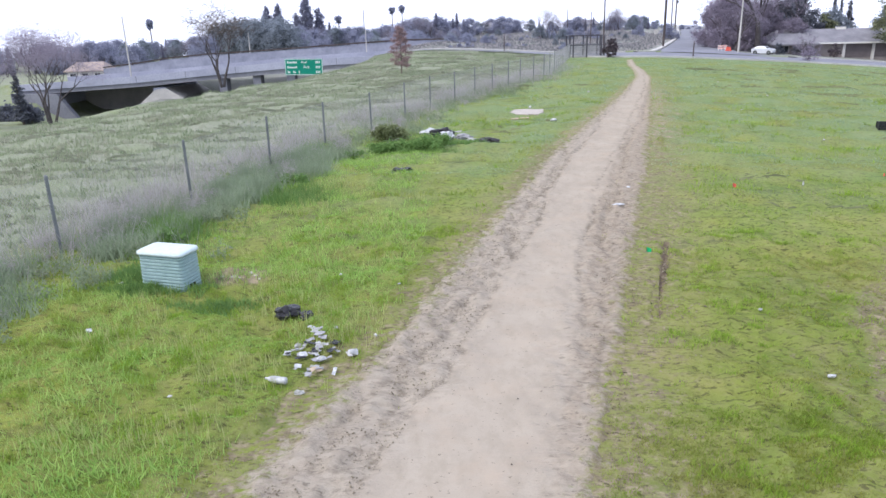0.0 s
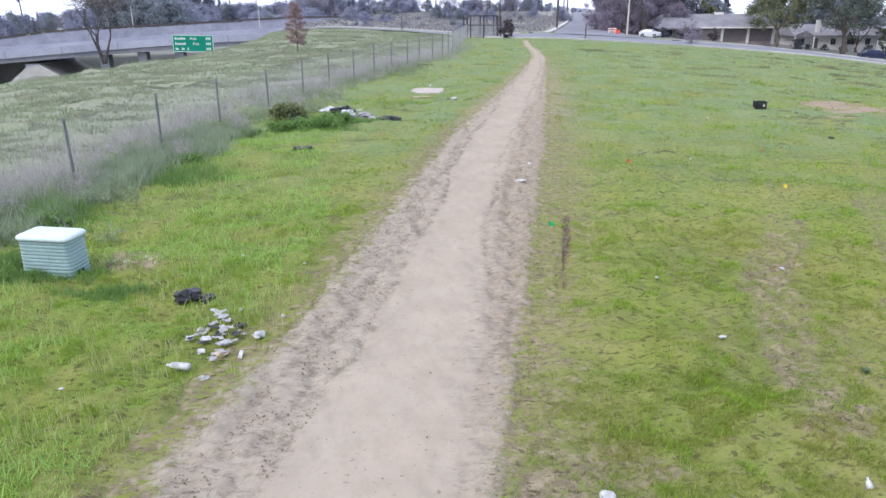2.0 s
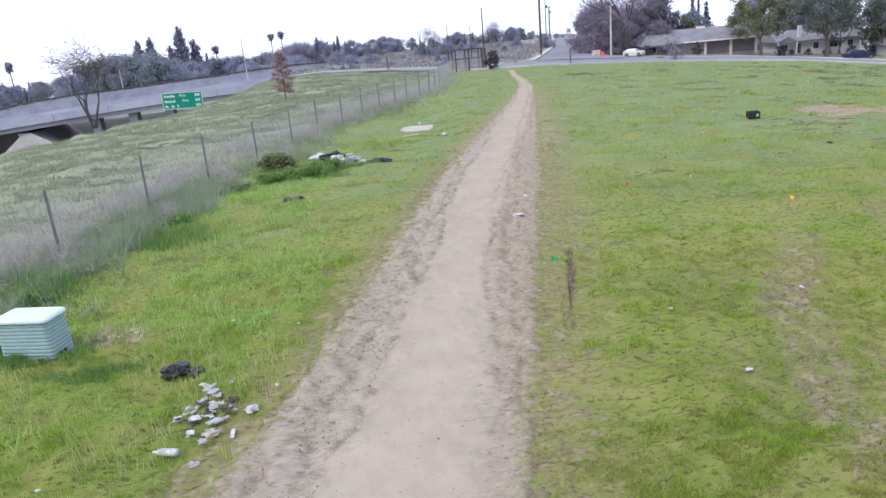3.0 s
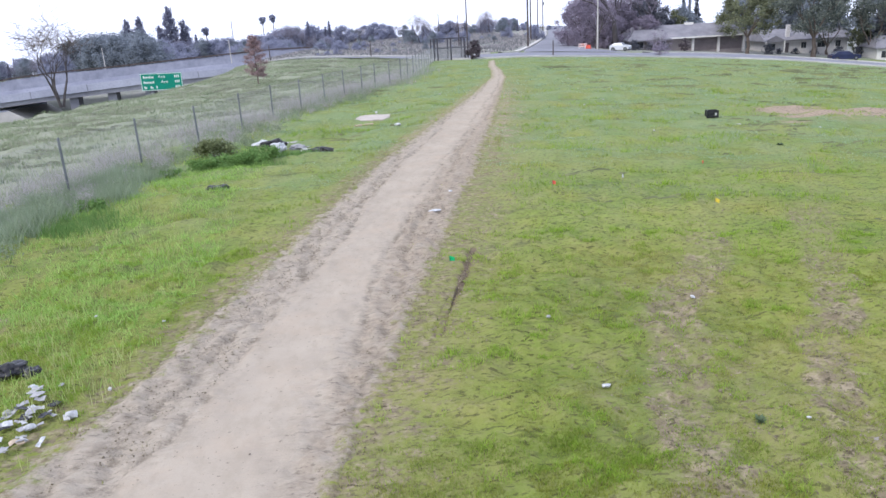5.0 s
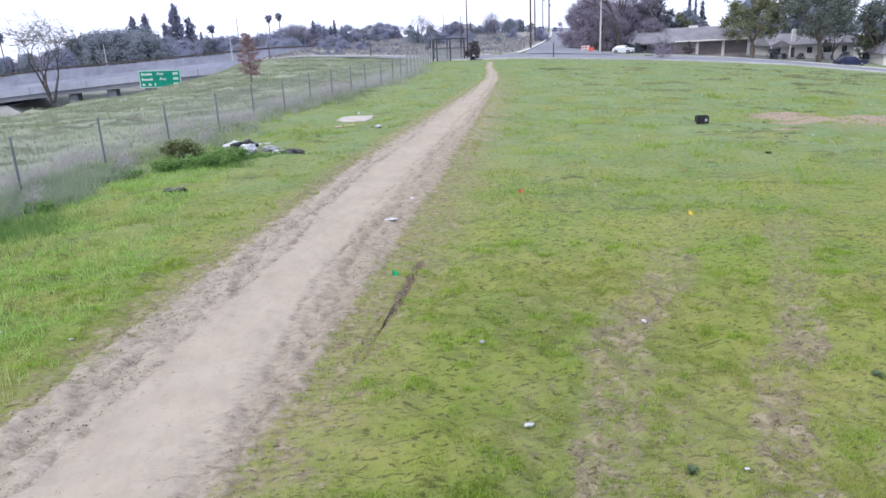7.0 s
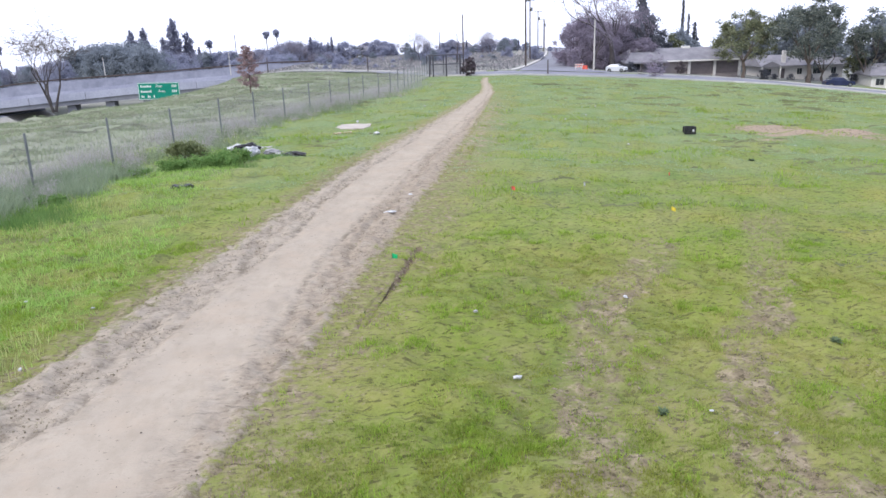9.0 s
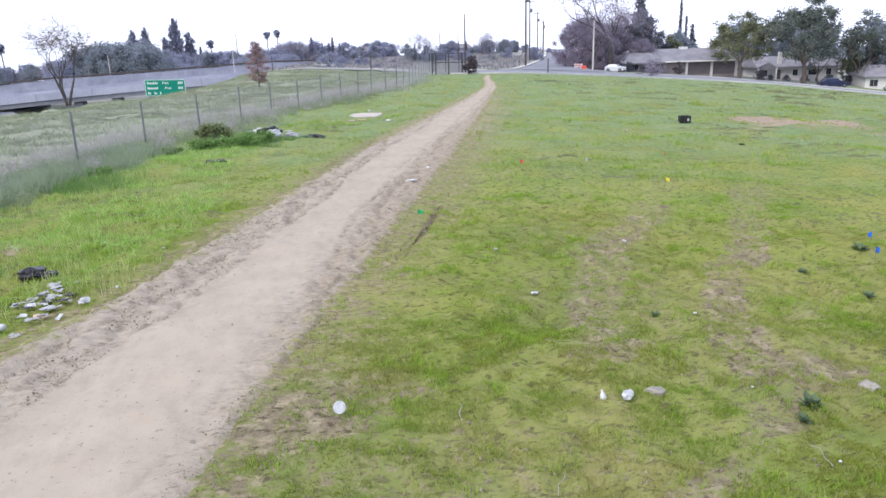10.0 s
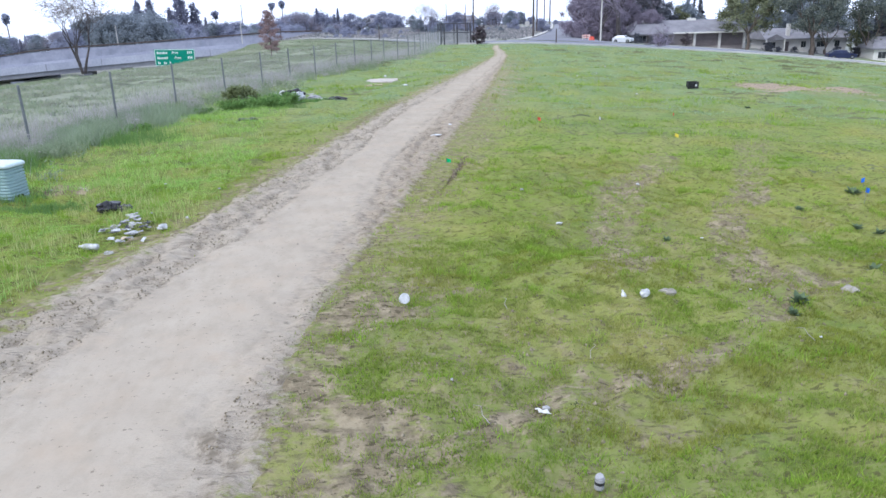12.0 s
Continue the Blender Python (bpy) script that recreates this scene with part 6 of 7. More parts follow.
def flag(x, y, mat, word, h=0.24, turn=0):
    f = thing("marker_flag", put(x, y, turn), f"small {word} utility marker flag on a thin wire", "marker flag", "marker flags in the field")
    part("wire", Shape().tube([(0, 0, -0.1), (0.01, 0, h)], [0.004, 0.004], 5), M_GALV, f)
    sh = Shape()
    for i in range(5):
        x0, w = i * 0.03, 0.02 * math.sin(i * 1.6)
        sh.v += [Vector((x0, w, h - 0.10 - 0.01 * i)), Vector((x0, w, h - 0.012 * i)), Vector((x0, w + 0.004, h - 0.10 - 0.01 * i)), Vector((x0, w + 0.004, h - 0.012 * i))]
    for i in range(4):
        a = i * 4
        sh.f += [(a, a + 4, a + 5, a + 1), (a + 2, a + 3, a + 7, a + 6), (a + 1, a + 5, a + 7, a + 3)]
    part("vinyl", sh, mat, f)


flag(9.4, 19.1, M_ORANGE, "orange", 0.26, 20)
flag(11.7, 20.0, M_WHITE, "white", 0.24, 70)
flag(13.1, 17.4, M_YELLOW, "yellow", 0.24, -15)
flag(13.55, 9.75, M_BLUE, "blue", 0.34, 30)
flag(14.75, 11.4, M_BLUE, "blue", 0.28, 80)
flag(5.95, 14.2, M_FGREEN, "green", 0.11, 15)
flag(15.3, 22.4, M_ORANGE, "orange", 0.12, 75)

for k, (x, y, sx, sy, sz) in enumerate(((7.8, 5.68, 0.32, 0.24, 0.16), (10.22, 5.5, 0.36, 0.26, 0.18), (6.02, 5.14, 0.2, 0.15, 0.08), (11.9, 6.9, 0.3, 0.24, 0.12), (6.4, 4.5, 0.2, 0.2, 0.08), (9.9, 7.4, 0.25, 0.2, 0.1), (8.5, 4.95, 0.12, 0.1, 0.06))):
    litter("stone", blob("stone", (sx * 0.75, sy * 0.75, sz * 0.7), 50.0 + k, M_ROCK, 0.5, 3, 3), x, y, k * 40, "rounded grey-tan field stone half sunk in grass", "stone", "stones in the field", -0.06)
litter("plastic_bottle", bottle_mesh("plastic_bottle", 0.22, 0.036, M_WHITE), 7.2, 5.66, 15, "crushed white plastic bottle standing in the grass", "bottle", "", 0.0, 60)
litter("crumpled_paper", blob("crumpled_paper", (0.16, 0.12, 0.12), 61.0, M_WHITE, 0.5, 5, 2), 7.42, 5.5, 30, "crumpled white wrapper in the grass", "paper")
litter("foam_cup", Shape().tube([(0, 0, 0), (0, 0, 0.01), (0, 0, 0.125), (0, 0, 0.135)], [0.042, 0.05, 0.062, 0.066], 14).mesh("foam_cup", M_WHITE), 4.35, 5.55, 10, "white foam cup lying on its side in the grass", "cup", "", 0.09, 65)
litter("torn_card", sheet("torn_card", 0.12, 0.09, 63.0, M_TRIM, 0.07), 5.45, 2.94, 10, "torn white card folded on bare soil", "card", lift=0.04)
litter("crumpled_paper", blob("crumpled_paper", (0.07, 0.06, 0.05), 64.0, M_CLOTH, 0.4, 5, 2), 5.5, 3.02, 0, "crumpled white scrap on bare soil", "paper")
can = thing("drink_can", put(5.62, 1.9, 30, 0.03), "dented pale drink can standing in the grass", "can")
part("can_body", Shape().tube([(0, 0, 0), (0, 0, 0.01), (0.005, 0, 0.10), (0, 0, 0.115)], [0.032, 0.038, 0.038, 0.032], 14), M_CLOTH, can)
part("can_band", Shape().tube([(0.002, 0, 0.045), (0.004, 0, 0.07)], [0.0392, 0.0392], 14), M_CRATE, can, "dark printed band")
for k, (x, y, s) in enumerate(((7.28, 9.0, 0.17), (7.08, 11.05, 0.14), (9.7, 11.57, 0.14), (21.0, 30.5, 0.3), (16.3, 37.6, 0.22), (20.0, 43.7, 0.24), (16.3, 28.6, 0.14), (20.0, 52.6, 0.26), (8.87, 4.07, 0.06), (4.69, 3.47, 0.06), (-3.95, 10.4, 0.2), (-4.3, 12.3, 0.14),
                              (-0.2, 12.7, 0.1), (0.8, 10.1, 0.12), (9.3, 7.8, 0.08), (-1.7, 8.2, 0.1), (24.5, 30.0, 0.2), (31, 36.5, 0.2), (13.9, 28, 0.14), (18.2, 40, 0.2), (7.6, 50, 0.2), (9.6, 45, 0.24), (0.95, 12.4, 0.09), (8.9, 5.6, 0.07))):
    litter("litter_scrap", blob("litter_scrap", (s * 0.75, s * 0.5, s * 0.32), 70.0 + k, (M_WHITE, M_PAPER)[k % 2], 0.45, 5, 2), x, y, k * 50, "small white scrap of litter on the grass", "litter", "scattered litter")

# pebbles on the path
g = np.random.default_rng(8)
for k in range(26):
    y = float(g.uniform(2.2, 12))
    x = float(path_x(y) + g.uniform(-1.9, 1.3))
    s = float(g.uniform(0.012, 0.03))
    litter("pebble", blob("pebble", (s, s * 0.8, s * 0.6), 100.0 + k, M_ROCK if k % 3 else M_BARK, 0.3, 3, 1), x, y, k * 33, "small pebble on the dirt path", "pebble", "pebbles on the path", 0.03)


# ---- grass and weeds ----
M_OLD = varied("dried_olive_leaves", (0.15, 0.185, 0.09), (0.26, 0.29, 0.145), 0.95, 0.3)
def blades(name, px, py, height, width, mat, label, seed, lean=0.5, per=4, spread=0.05, category="grass", base=-0.015):
    """One-triangle blades, several to a tuft, standing on the land."""
    g = np.random.default_rng(seed)
    n = len(px) * per
    x = np.repeat(px, per) + g.normal(0, spread, n)
    y = np.repeat(py, per) + g.normal(0, spread, n)
    h = np.repeat(height, per) * g.uniform(0.55, 1.25, n)
    w = np.repeat(width, per) * g.uniform(0.7, 1.3, n)
    z = land(x, y) + lumps(x, y) + base
    a, t = g.uniform(0, 2 * np.pi, n), g.uniform(0, 2 * np.pi, n)
    k = g.uniform(0.1, 1.0, n) * lean
    p = np.stack([x, y, z], 1)
    side = np.stack([np.cos(a) * w, np.sin(a) * w, 0 * w], 1)
    tip = np.stack([np.cos(t) * k * h, np.sin(t) * k * h, h], 1)
    verts = np.stack([p - side, p + side, p + tip], 1).reshape(-1, 3)
    me = mesh_fast(name, verts, np.arange(n * 3).reshape(-1, 3), mat)
    return tagged(new(name, me), label, category, kind="stuff")


def scatter(seed, n, x0, x1, y0, y1, keep):
    g = np.random.default_rng(seed)
    x, y = g.uniform(x0, x1, n), g.uniform(y0, y1, n)
    ok = g.uniform(0, 1, n) < keep(x, y)
    return x[ok], y[ok]


def off_path(x, y):
    d = x - path_x(y)
    room = np.where(d < 0, -d - np.interp(y, LEFT_Y, LEFT_W), d - np.interp(y, RIGHT_Y, RIGHT_W))
    return np.clip(room / 0.6 + 0.6, 0, 1)


def turf_keep(x, y):
    patch = 0.35 + 0.65 * value_noise(x / 0.7, y / 0.7, 21) * (0.4 + value_noise(x / 3.1, y / 3.1, 22))
    return off_path(x, y) * np.clip(1.15 - 1.5 * bareness(x, y), 0, 1) * np.clip(patch * 1.2, 0, 1) * (x > fence_x(y) - 1) * np.where(x > path_x(y), np.clip(0.45 + 3.2 * (value_noise(x / 0.24, y / 0.2, 28) - 0.36), 0.12, 1), 1)


def furrow_keep(x, y):
    """Thin crosswise gaps of dark soil and thatch between low humps of grass."""
    wide = value_noise(x / 1.5, y / 0.5, 71) + 0.35 * (value_noise(x / 0.6, y / 0.3, 72) - 0.5)
    return np.clip(6 * (wide - 0.34), 0, 1)


def turf_height(x, y):
    return 0.6 + 0.9 * value_noise(x / 1.1, y / 1.1, 23) ** 1.5


x, y = scatter(1, 290000, -8, 15.5, 1.2, 14, turf_keep)
worn_here = bareness(x, y) + 0.3 * value_noise(x / 1.6, y / 1.2, 24) * (x > path_x(y)) > 0.27
left = x < path_x(y)
for pick, mat, label in ((~worn_here & left, M_FRESH, "short fresh green grass beside the path"), (~worn_here & ~left, M_BLADE, "short mown green grass"), (worn_here, M_BLADE_WORN, "short trodden yellowish grass")):
    blades("turf", x[pick], y[pick], 0.038 * turf_height(x[pick], y[pick]), 0.0055 + 0 * x[pick], mat, label, 11, 1.15, 4, 0.025)
x, y = scatter(45, 120000, 2, 15, 0.8, 8, lambda x, y: off_path(x, y) * np.clip(1.2 - 1.2 * bareness(x, y), 0, 1) * np.clip(2.6 * value_noise(x / 0.3, y / 0.26, 25) - 0.8, 0, 1))
for pick, mat, label in ((value_noise(x / 1.6, y / 1.3, 26) > 0.45, M_BLADE, "short green grass close to the path"), (value_noise(x / 1.6, y / 1.3, 26) <= 0.45, M_BLADE_WORN, "short yellowish grass close to the path")):
    blades("turf", x[pick], y[pick], 0.045 + 0.02 * value_noise(x[pick] / 0.5, y[pick] / 0.5, 27), 0.0055 + 0 * x[pick], mat, label, 31, 0.9, 4, 0.022)
x, y = scatter(2, 130000, -9, 44, 14, 48, lambda x, y: turf_keep(x, y) * np.clip((46 - y) / 8, 0, 1) * np.clip((44 - x) / 8, 0, 1) * furrow_keep(x, y))
for pick, mat in ((y < 22, M_BLADE), (y >= 22, M_BLADE_HAZE)):
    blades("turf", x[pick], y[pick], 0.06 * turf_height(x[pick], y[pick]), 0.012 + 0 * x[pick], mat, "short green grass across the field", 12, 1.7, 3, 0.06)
x, y = scatter(3, 26000, -6.5, 1.2, 4, 31, lambda x, y: off_path(x, y) * np.clip((path_x(y) - 2.0 - x) / 2.2, 0, 1) * (x > fence_x(y) - 0.5) * np.clip(value_noise(x / 1.3, y / 1.3, 31) * 2.2 - 0.55, 0, 1))
blades("long_grass", x, y, 0.10 + 0.09 * value_noise(x / 0.8, y / 0.8, 32), 0.009 + 0 * x, M_FRESH, "longer bright green grass left of the path", 13, 1.1, 3, 0.06)
x, y = scatter(43, 17000, 7, 30, 13, 40, lambda x, y: (x > path_x(y) + 3) * np.clip(6 * (value_noise(x / 2.4, y / 1.7, 46) * 0.7 + value_noise(x / 0.7, y / 0.6, 47) * 0.3 - 0.6), 0, 0.75))
blades("long_grass", x, y, 0.12 + 0.10 * value_noise(x / 0.8, y / 0.8, 48), 0.010 + 0 * x, M_TUFT, "patches of longer bright grass in the field", 29, 0.8, 3, 0.06)
x, y = scatter(44, 62000, -16, 60, 117, 300, lambda x, y: (x < np.interp(y, [106, 119, 135, 178, 224, 284], [26, 30, 35, 49, 62, 78])) * np.clip(3 * value_noise(x / 7, y / 4, 49) - 0.8, 0, 1))
for pick, mat, label in ((x % 1 < 0.55, M_SCRUB, "low grey-green scrub on the far banks"), (x % 1 >= 0.55, M_WEED, "dry weeds on the far banks")):
    blades("scrub", x[pick], y[pick], 0.45 + 0 * x[pick], 0.10 + 0 * x[pick], mat, label, 30, 1.2, 3, 0.5, "weeds")
x, y = scatter(4, 26000, -14, 16, 5, 75, lambda x, y: np.exp(-(((x - fence_x(y) - 0.1) / 1.15) ** 2)) * np.clip(1.5 * value_noise(x / 1.0, y / 1.0, 33) + 0.1, 0, 1))
blades("tall_weeds", x, y, 0.30 + 0.32 * value_noise(x / 1.2, y / 1.2, 34), 0.012 + 0 * x, M_TALL, "tall green weeds along the fence", 14, 0.9, 4, 0.10)
x, y = scatter(41, 42000, -9, 3, 8, 27, lambda x, y: (x > fence_x(y) - 0.3) * np.clip((fence_x(y) + 1.9 + 0.8 * value_noise(x, y / 1.6, 43) - x) / 0.9, 0, 1) * np.clip(2.0 * value_noise(x / 0.9, y / 0.9, 42) - 0.35, 0, 1))
blades("tall_weeds", x, y, 0.24 + 0.34 * value_noise(x / 0.8, y / 0.8, 44), 0.012 + 0 * x, M_TALL, "long dull green weeds at the foot of the fence", 28, 0.9, 4, 0.07)
x, y = scatter(5, 60000, -16, 16, 5, 75, lambda x, y: np.exp(-(((x - fence_x(y) + 1.0) / 1.6) ** 2)) * np.clip(2.6 * value_noise(x / 1.7, y / 1.7, 35) - 0.75, 0, 1))
blades("dead_weeds", x, y, 0.42 + 0.35 * value_noise(x / 1.3, y / 1.3, 36), 0.0065 + 0 * x, M_WEED, "dry pinkish grey dead weeds along the fence", 15, 0.9, 6, 0.12)
x, y = scatter(6, 72000, -24, 20, 8, 112, lambda x, y: (x < fence_x(y) - 1.0) * np.clip(2.2 * value_noise(x / 2.2, y / 1.2, 37) - 0.5, 0, 1))
blades("rough_grass", x, y, 0.15 + 0.12 * value_noise(x / 2, y / 2, 38), 0.018 + 0 * x, M_ROUGH, "rough olive grass on the slope beyond the fence", 16, 0.8, 4, 0.12)
x, y = scatter(7, 52000, -24, 20, 8, 112, lambda x, y: (x < fence_x(y) - 1.0) * np.clip(2.0 * value_noise(x / 2.6, y / 1.6, 39) - 0.7, 0, 1))
blades("dry_grass", x, y, 0.16 + 0.14 * value_noise(x / 2, y / 2, 40), 0.012 + 0 * x, M_SLOPE, "dry straw-coloured grass on the slope beyond the fence", 17, 0.8, 5, 0.12)
x, y = scatter(31, 38000, -24, 18, 8, 110, lambda x, y: (x < fence_x(y) - 1.5) * np.clip(8 * (value_noise(x / 1.5, y / 0.8, 73) - 0.8), 0, 1))
blades("dark_tussocks", x, y, 0.2 + 0 * x, 0.02 + 0 * x, M_ROSETTE, "dark green tussocks on the slope beyond the fence", 27, 0.9, 4, 0.08)
rnd = random.Random(71)
soft_heads, green_heads = [], []
for k in range(330):
    y = 6 + 44 * rnd.random() ** 1.3
    d = rnd.gauss(0.3, 1.1)
    x = float(fence_x(y)) + d
    w = rnd.uniform(0.16, 0.42)
    (green_heads if rnd.random() < 0.35 + 0.25 * d else soft_heads).append((Vector((x, y, float(land(x, y)) + w * 0.55)), (w, w, w * 0.8)))
for name, heads, count, size, mat, thin, label in (("weed_clumps", green_heads, 22000, 0.035, M_CLUMP, 0.45, "grey-green leafy weed clumps at the foot of the fence"), ("dry_weed_clumps", soft_heads, 26000, 0.07, M_WEED, 0.07, "soft mauve-grey clumps of dead weeds along the fence")):
    tagged(new(name, leaf_cloud(name, rnd, heads, count, size, mat, 1.0, thin)), label, "weeds", kind="stuff")
# tussocks: denser, taller tufts that stand out of the turf
def tussock_keep(x, y):
    return turf_keep(x, y) * np.clip(5 * (value_noise(x / 0.34, y / 0.26, 51) - 0.60), 0, 1)


x, y = scatter(21, 230000, -8, 15.5, 1.2, 16, tussock_keep)
blades("tussock_grass", x, y, 0.07 + 0.045 * value_noise(x / 1.5, y / 1.5, 52), 0.006 + 0 * x, M_TUFT, "small tussocks of longer bright green grass", 24, 1.0, 4, 0.03)
x, y = scatter(22, 90000, -8, 42, 16, 46, lambda x, y: turf_keep(x, y) * np.clip(5 * (value_noise(x / 1.6, y / 0.7, 53) - 0.6), 0, 1) * furrow_keep(x, y))
for pick, mat, label in ((value_noise(x / 2.5, y / 1.2, 54) > 0.52, M_TUFT, "longer bright green grass on low humps"), (value_noise(x / 2.5, y / 1.2, 54) <= 0.52, M_BLADE, "longer green grass on low humps")):
    blades("tussock_grass", x[pick], y[pick], 0.16 + 0 * x[pick], 0.012 + 0 * x[pick], mat, label, 25, 1.0, 3, 0.05)

# low ledges of turned soil along old plough furrows, shade put into their colour
def ledges(name, x, y, length, depth, height, mat, label, seed):
    g = np.random.default_rng(seed)
    n, m = len(x), 7
    u = np.linspace(-1, 1, m)[None, :]
    taper = np.sqrt(np.clip(1 - u ** 2, 0, 1))
    wob = g.uniform(0.55, 1.25, (n, m))
    slant = g.normal(0, 0.10, n)[:, None]
    bend = np.cumsum(g.normal(0, 0.16, (n, m)), 1) * depth[:, None]
    cx = x[:, None] + u * length[:, None] / 2
    cy = y[:, None] + slant * u * length[:, None] / 2 + bend
    base = land(cx, cy) + lumps(cx, cy)
    d = depth[:, None] * (0.35 + 0.65 * taper)
    h = height[:, None] * taper * wob
    rows = [(cy - d * 0.55, base - 0.05), (cy - d * 0.15, base + h), (cy + d * 0.7, base - 0.05)]
    verts = np.stack([np.stack([cx, yy, zz], -1) for yy, zz in rows], 1).reshape(-1, 3)
    quad = np.array([(r * m + k, r * m + k + 1, (r + 1) * m + k + 1, (r + 1) * m + k) for r in range(2) for k in range(m - 1)])
    faces = (quad[None] + (np.arange(n) * 3 * m)[:, None, None]).reshape(-1, 4)
    tagged(new(name, mesh_fast(name, verts, faces, mat)), label, "soil", kind="stuff")


def ledge_keep(x, y):
    d = x - path_x(y)
    lines = np.clip(5 * (value_noise(x / 5.5, y / 0.8, 111) - 0.58), 0, 1) * np.clip(3 * (value_noise(x / 2.2, y / 2.6, 112) - 0.42), 0, 1)
    return lines * np.where(d > 0, np.clip((d - 4) / 3, 0, 1), 0.35 * np.clip((-d - 3) / 1.5, 0, 1) * (x > fence_x(y) + 1.2)) * np.clip((88 - y) / 12, 0, 1)


x, y = scatter(110, 34000, -4, 62, 13, 88, ledge_keep)
g = np.random.default_rng(113)
n = len(x)
ledges("furrow_ledges", x, y, (0.12 + 0.9 * g.uniform(0, 1, n) ** 3) * np.interp(y, [13, 30, 60], [0.5, 1.4, 2.2]), g.uniform(0.05, 0.12, n), g.uniform(0.02, 0.07, n) * np.interp(y, [13, 30, 60], [0.6, 1.1, 1.5]), M_LEDGE, "low ledges of turned soil and thatch across the field, darkened for their shade", 114)

x, y = scatter(120, 20000, -26, 18, 14, 110, lambda x, y: (x < fence_x(y) - 2) * np.clip(-ridge_side(x, y) / 2, 0, 1) * np.clip(5 * (value_noise(x / 3.2, y / 1.2, 121) - 0.62), 0, 1))
g = np.random.default_rng(122)
n = len(x)
ledges("slope_tussocks", x, y, (0.2 + 1.2 * g.uniform(0, 1, n) ** 2) * np.interp(y, [14, 60], [0.7, 1.6]), g.uniform(0.12, 0.3, n), g.uniform(0.05, 0.13, n) * np.interp(y, [14, 60], [0.8, 1.5]), M_TUSSOCK, "dull olive tussocks in rows on the slope beyond the fence", 123)

# small dark tufts and broad-leaved seedlings, standing also for shade between clumps
x, y = scatter(130, 26000, -7, 17, 1.2, 22, lambda x, y: turf_keep(x, y) * np.where(x > path_x(y), 1.0, 0.45) * np.clip(4 * (value_noise(x / 0.22, y / 0.14, 131) - 0.52), 0, 1))
blades("dark_tufts", x, y, 0.035 + 0 * x, 0.010 + 0 * x, M_GAP_TUFT, "small dark green tufts and seedlings, standing also for shaded gaps in the turf", 132, 1.2, 5, 0.022)
# pale seed stalks in the longer grass
x, y = scatter(133, 5200, -5.5, 1.0, 5, 22, lambda x, y: off_path(x, y) * (x > fence_x(y) + 1.5) * np.clip(5 * (value_noise(x / 1.1, y / 0.9, 134) - 0.55), 0, 1))
blades("seed_stalks", x, y, 0.20 + 0.08 * value_noise(x, y, 135), 0.006 + 0 * x, M_STALKS, "pale yellowish seed stalks above the grass", 136, 0.35, 3, 0.05)

# clods along the shoulders of the path
def clods(x, y, r, lift, label, seed):
    g = np.random.default_rng(seed)
    n = len(x)
    corners = np.array([(1, 0, 0), (-0.5, 0.87, 0), (-0.5, -0.87, 0), (0.1, 0.1, 0.9), (0, 0, -0.8)])
    turn = g.uniform(0, 6.28, n)
    pts = corners[None] * (0.7 + 0.6 * g.uniform(0, 1, (n, 5, 1))) * r[:, None, None]
    rx = pts[..., 0] * np.cos(turn)[:, None] - pts[..., 1] * np.sin(turn)[:, None]
    ry = pts[..., 0] * np.sin(turn)[:, None] + pts[..., 1] * np.cos(turn)[:, None]
    verts = np.stack([rx + x[:, None], ry + y[:, None], pts[..., 2] + (land(x, y) + lumps(x, y) + lift)[:, None]], -1).reshape(-1, 3)
    tri = np.array([(0, 1, 3), (1, 2, 3), (2, 0, 3), (1, 0, 4), (2, 1, 4), (0, 2, 4)])
    faces = (tri[None] + (np.arange(n) * 5)[:, None, None]).reshape(-1, 3)
    tagged(new("soil_clods", mesh_fast("soil_clods", verts, faces, M_CLOD)), label, "soil", kind="stuff")


g = np.random.default_rng(61)
n = 22000
y = 1.0 + 26 * g.uniform(0, 1, n) ** 1.4
side = g.uniform(0, 1, n)
cw = np.interp(y, CORE_Y, CORE_W)
d = np.where(side < 0.6, -(cw * 1.02 + 0.8 * np.abs(g.uniform(0, 1, n) * 1.6)), cw * 1.05 + np.abs(g.uniform(0, 1, n) * 1.0))
x = path_x(y) + d
ok = (d > -np.interp(y, LEFT_Y, LEFT_W)) & (d < np.interp(y, RIGHT_Y, RIGHT_W)) & (value_noise(x / 0.4, y / 0.5, 62) > 0.35)
x, y = x[ok], y[ok]
n = len(x)
clods(x, y, 0.005 + 0.013 * g.uniform(0, 1, n) ** 4, 0.035, "loose clods of dry soil along the path", 61)
x, y = scatter(64, 90000, 4, 17, 2, 19, lambda x, y: np.clip(3.2 * bareness(x, y) - 0.75, 0, 1) * (x > path_x(y) + np.interp(y, RIGHT_Y, RIGHT_W) + 0.4) * np.clip(3 * value_noise(x / 0.35, y / 0.3, 65) - 0.9, 0, 1))
clods(x, y, 0.007 + 0.026 * np.random.default_rng(66).uniform(0, 1, len(x)) ** 3, -0.004, "loose clods of soil on worn tracks in the grass", 67)
x, y = scatter(23, 9000, -2, 8, 1, 26, lambda x, y: (off_path(x, y) < 0.4) * (np.abs(x - path_x(y)) > np.interp(y, CORE_Y, CORE_W) + 0.15) * np.clip(4 * (value_noise(x / 0.5, y / 0.7, 63) - 0.6), 0, 1))
blades("sparse_grass", x, y, 0.035 + 0 * x, 0.005 + 0 * x, M_BLADE_WORN, "sparse grass on the shoulders of the path", 26, 1.4, 3, 0.03)
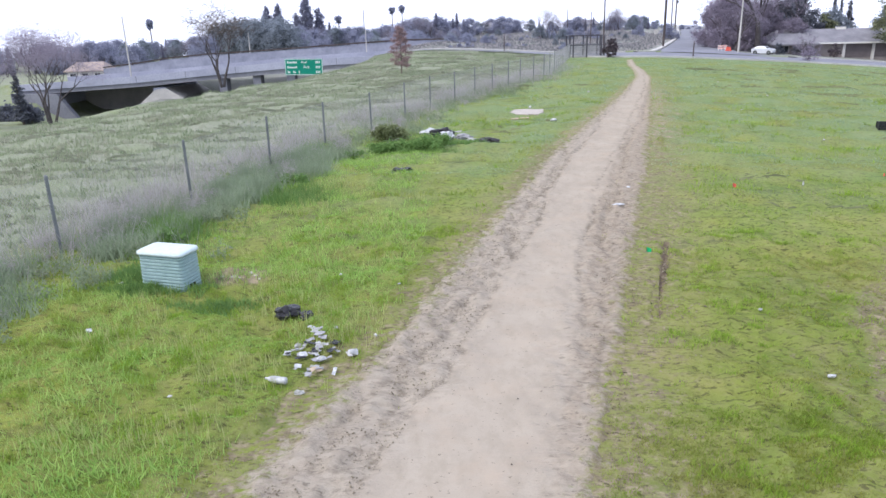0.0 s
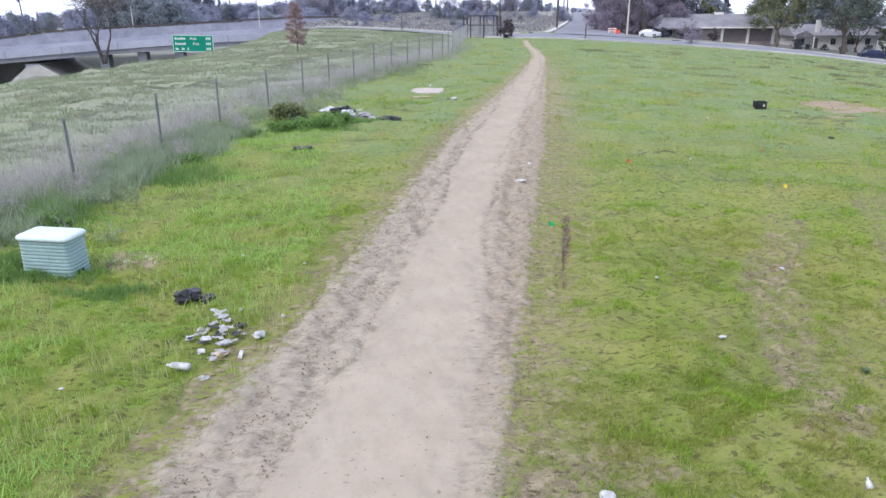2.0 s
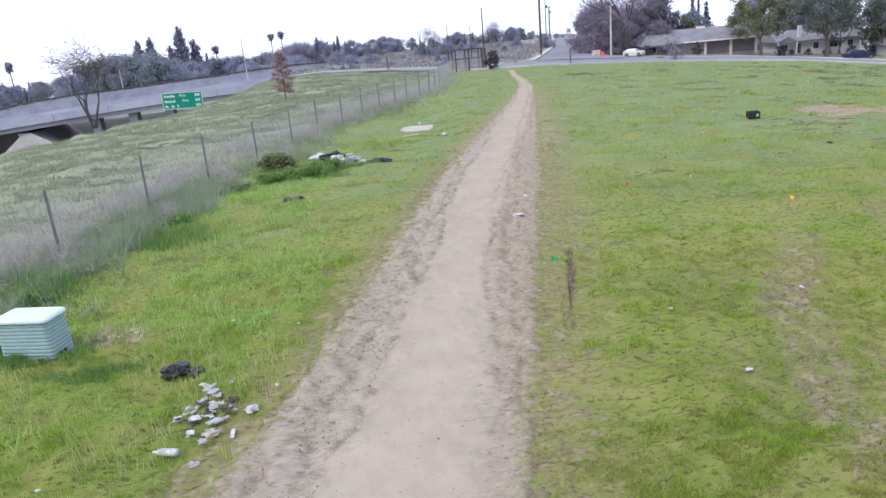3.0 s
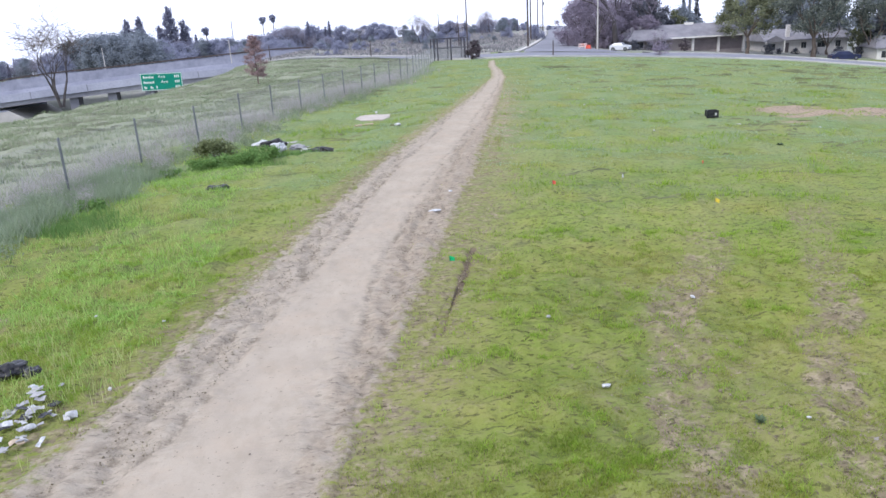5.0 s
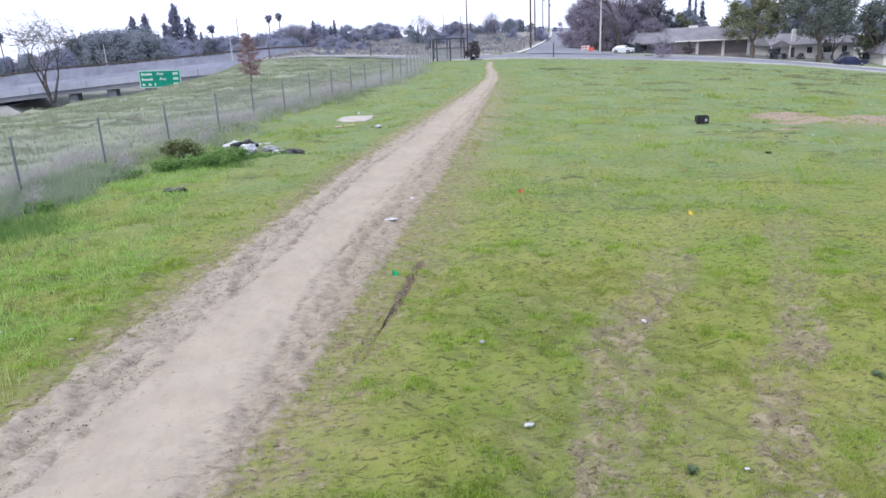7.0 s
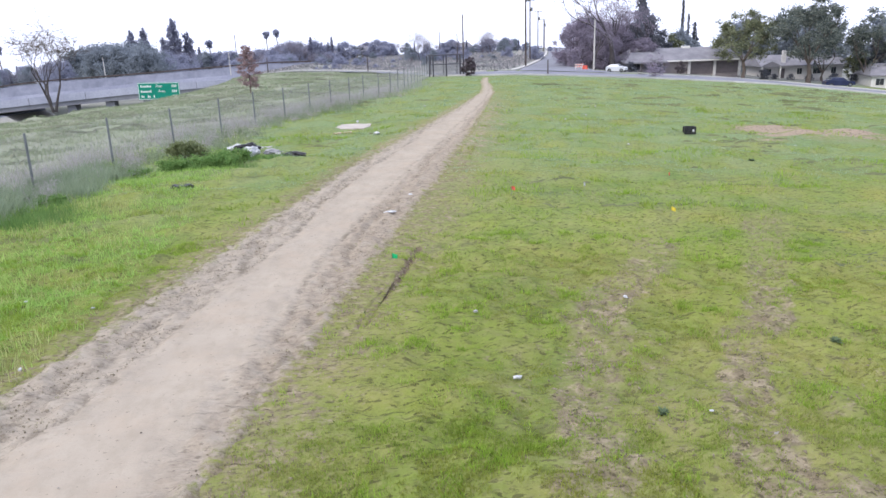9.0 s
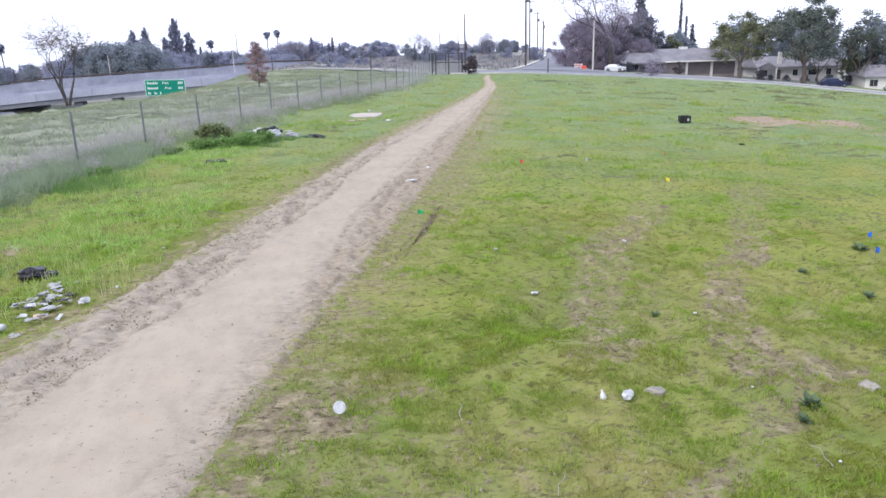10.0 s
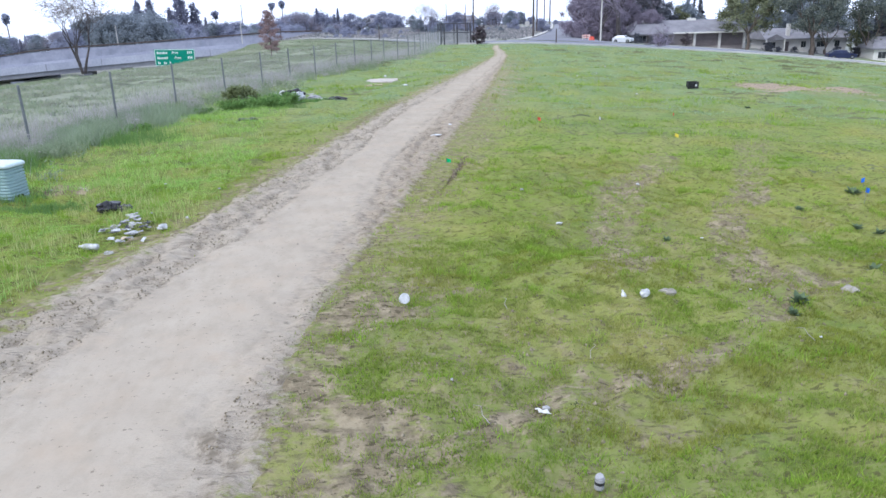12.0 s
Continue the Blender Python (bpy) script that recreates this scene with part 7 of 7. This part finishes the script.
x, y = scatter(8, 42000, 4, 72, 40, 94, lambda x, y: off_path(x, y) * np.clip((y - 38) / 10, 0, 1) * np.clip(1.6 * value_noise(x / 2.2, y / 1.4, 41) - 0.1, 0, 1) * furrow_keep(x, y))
blades("turf", x, y, 0.10 + 0 * x, 0.03 + 0 * x, M_BLADE_HAZE, "green grass at the far side of the field", 18, 1.8, 3, 0.15)
for cx, cy, rx, ry, n, h in ((0.25, 26.7, 1.3, 0.7, 500, 0.2), (1.9, 27.9, 0.8, 0.5, 300, 0.2), (-3.6, 12.2, 0.9, 0.35, 380, 0.17), (-4.3, 13.0, 0.5, 0.6, 260, 0.22), (-2.2, 11.4, 0.8, 0.4, 200, 0.13), (-5.0, 16.0, 1.0, 1.2, 500, 0.34), (-2.8, 19.5, 1.2, 1.2, 420, 0.28)):
    g = np.random.default_rng(int(cx * 10 + 90))
    x, y = cx + g.normal(0, rx / 2, n), cy + g.normal(0, ry / 2, n)
    blades("lush_clump", x, y, h + 0 * x, 0.012 + 0 * x, M_LUSH, "lush green clump of weeds", 19, 0.8, 4, 0.06, "weeds")
rnd = random.Random(41)
for cx, cy, w in ((-0.35, 26.5, 1.0), (0.35, 26.6, 1.1), (1.1, 27.2, 0.9), (-1.0, 26.1, 0.8), (-1.9, 25.6, 0.5), (-3.1, 21.5, 0.6), (-4.6, 15.2, 0.55)):
    cl = [(Vector((rnd.gauss(0, 0.4) * w, rnd.gauss(0, 0.3) * w, rnd.uniform(0.1, 0.42) * w)), 0.26 * w) for _ in range(12)]
    mound = thing("weed_mound", put(cx, cy), "leafy bright green mound of weeds by the fence", "weeds", "weed mounds by the fence")
    part("foliage", leaf_cloud("foliage", rnd, cl, 1300, 0.045, M_LUSH), M_LUSH, mound)
bush = thing("dead_bush", put(-0.95, 28.2), "dark olive dried bush against the fence", "bush")
rnd = random.Random(31)
sh, cl = Shape(), []
for k in range(14):
    w, t = k * 2.4, rnd.uniform(0.5, 1.4)
    tip = Vector((math.cos(w) * math.cos(t) * 0.75, math.sin(w) * math.cos(t) * 0.5, math.sin(t) * 0.68))
    sh.tube([(0, 0, -0.05), tip * 0.5 + Vector((0, 0, 0.05)), tip], [0.015, 0.01, 0.004], 4, False)
    cl += [(tip, 0.2), (tip * 0.7, 0.22)]
part("stem", sh, M_BARK, bush)
part("foliage", leaf_cloud("foliage", rnd, cl, 3400, 0.05, M_OLD), M_OLD, bush)


def rosette(x, y, s, seed):
    rnd = random.Random(seed)
    p = thing("weed_plant", put(x, y), "leafy dark green weed in the short grass", "weed", "weeds in the field")
    for k in range(34):
        w, t = rnd.uniform(0, 6.28), rnd.uniform(0.1, 1.0)
        L = s * rnd.uniform(0.3, 0.75)
        d = Vector((math.cos(w) * math.cos(t), math.sin(w) * math.cos(t), math.sin(t)))
        q = Vector((-math.sin(w), math.cos(w), 0)) * L * 0.2
        sh = Shape().add([(0, 0, 0), d * L * 0.55 + q, d * L + Vector((0, 0, -0.1 * L)), d * L * 0.55 - q, d * L * 0.5 + Vector((0, 0, -0.02))], [(0, 1, 4), (1, 2, 4), (2, 3, 4), (3, 0, 4)])
        part("leaf", sh, M_ROSETTE, p)


for k, (x, y, s) in enumerate(((9.33, 5.2, 0.26), (11.3, 6.45, 0.24), (14.2, 11.0, 0.3), (12.5, 8.5, 0.2), (12.8, 8.3, 0.22), (12.1, 9.6, 0.16), (8.75, 7.9, 0.15), (9.15, 5.0, 0.18), (20.1, 25.9, 0.24))):
    rosette(x, y, s, k)

# dry stalks lying on the grass
for k, (x, y, w) in enumerate(((6.3, 4.1, 60), (4.9, 2.9, 100), (5.6, 5.3, 80), (8.8, 4.2, 85))):
    solid("dry_stalk", Shape().tube([(-0.16, 0, 0.05), (-0.05, 0.03, 0.08), (0.08, 0.0, 0.09), (0.17, 0.04, 0.06)], [0.0035, 0.0035, 0.003, 0.002], 5), M_WEED, put(x, y, w), "thin dry straw stalk on the grass", "stalk", "dry stalks")
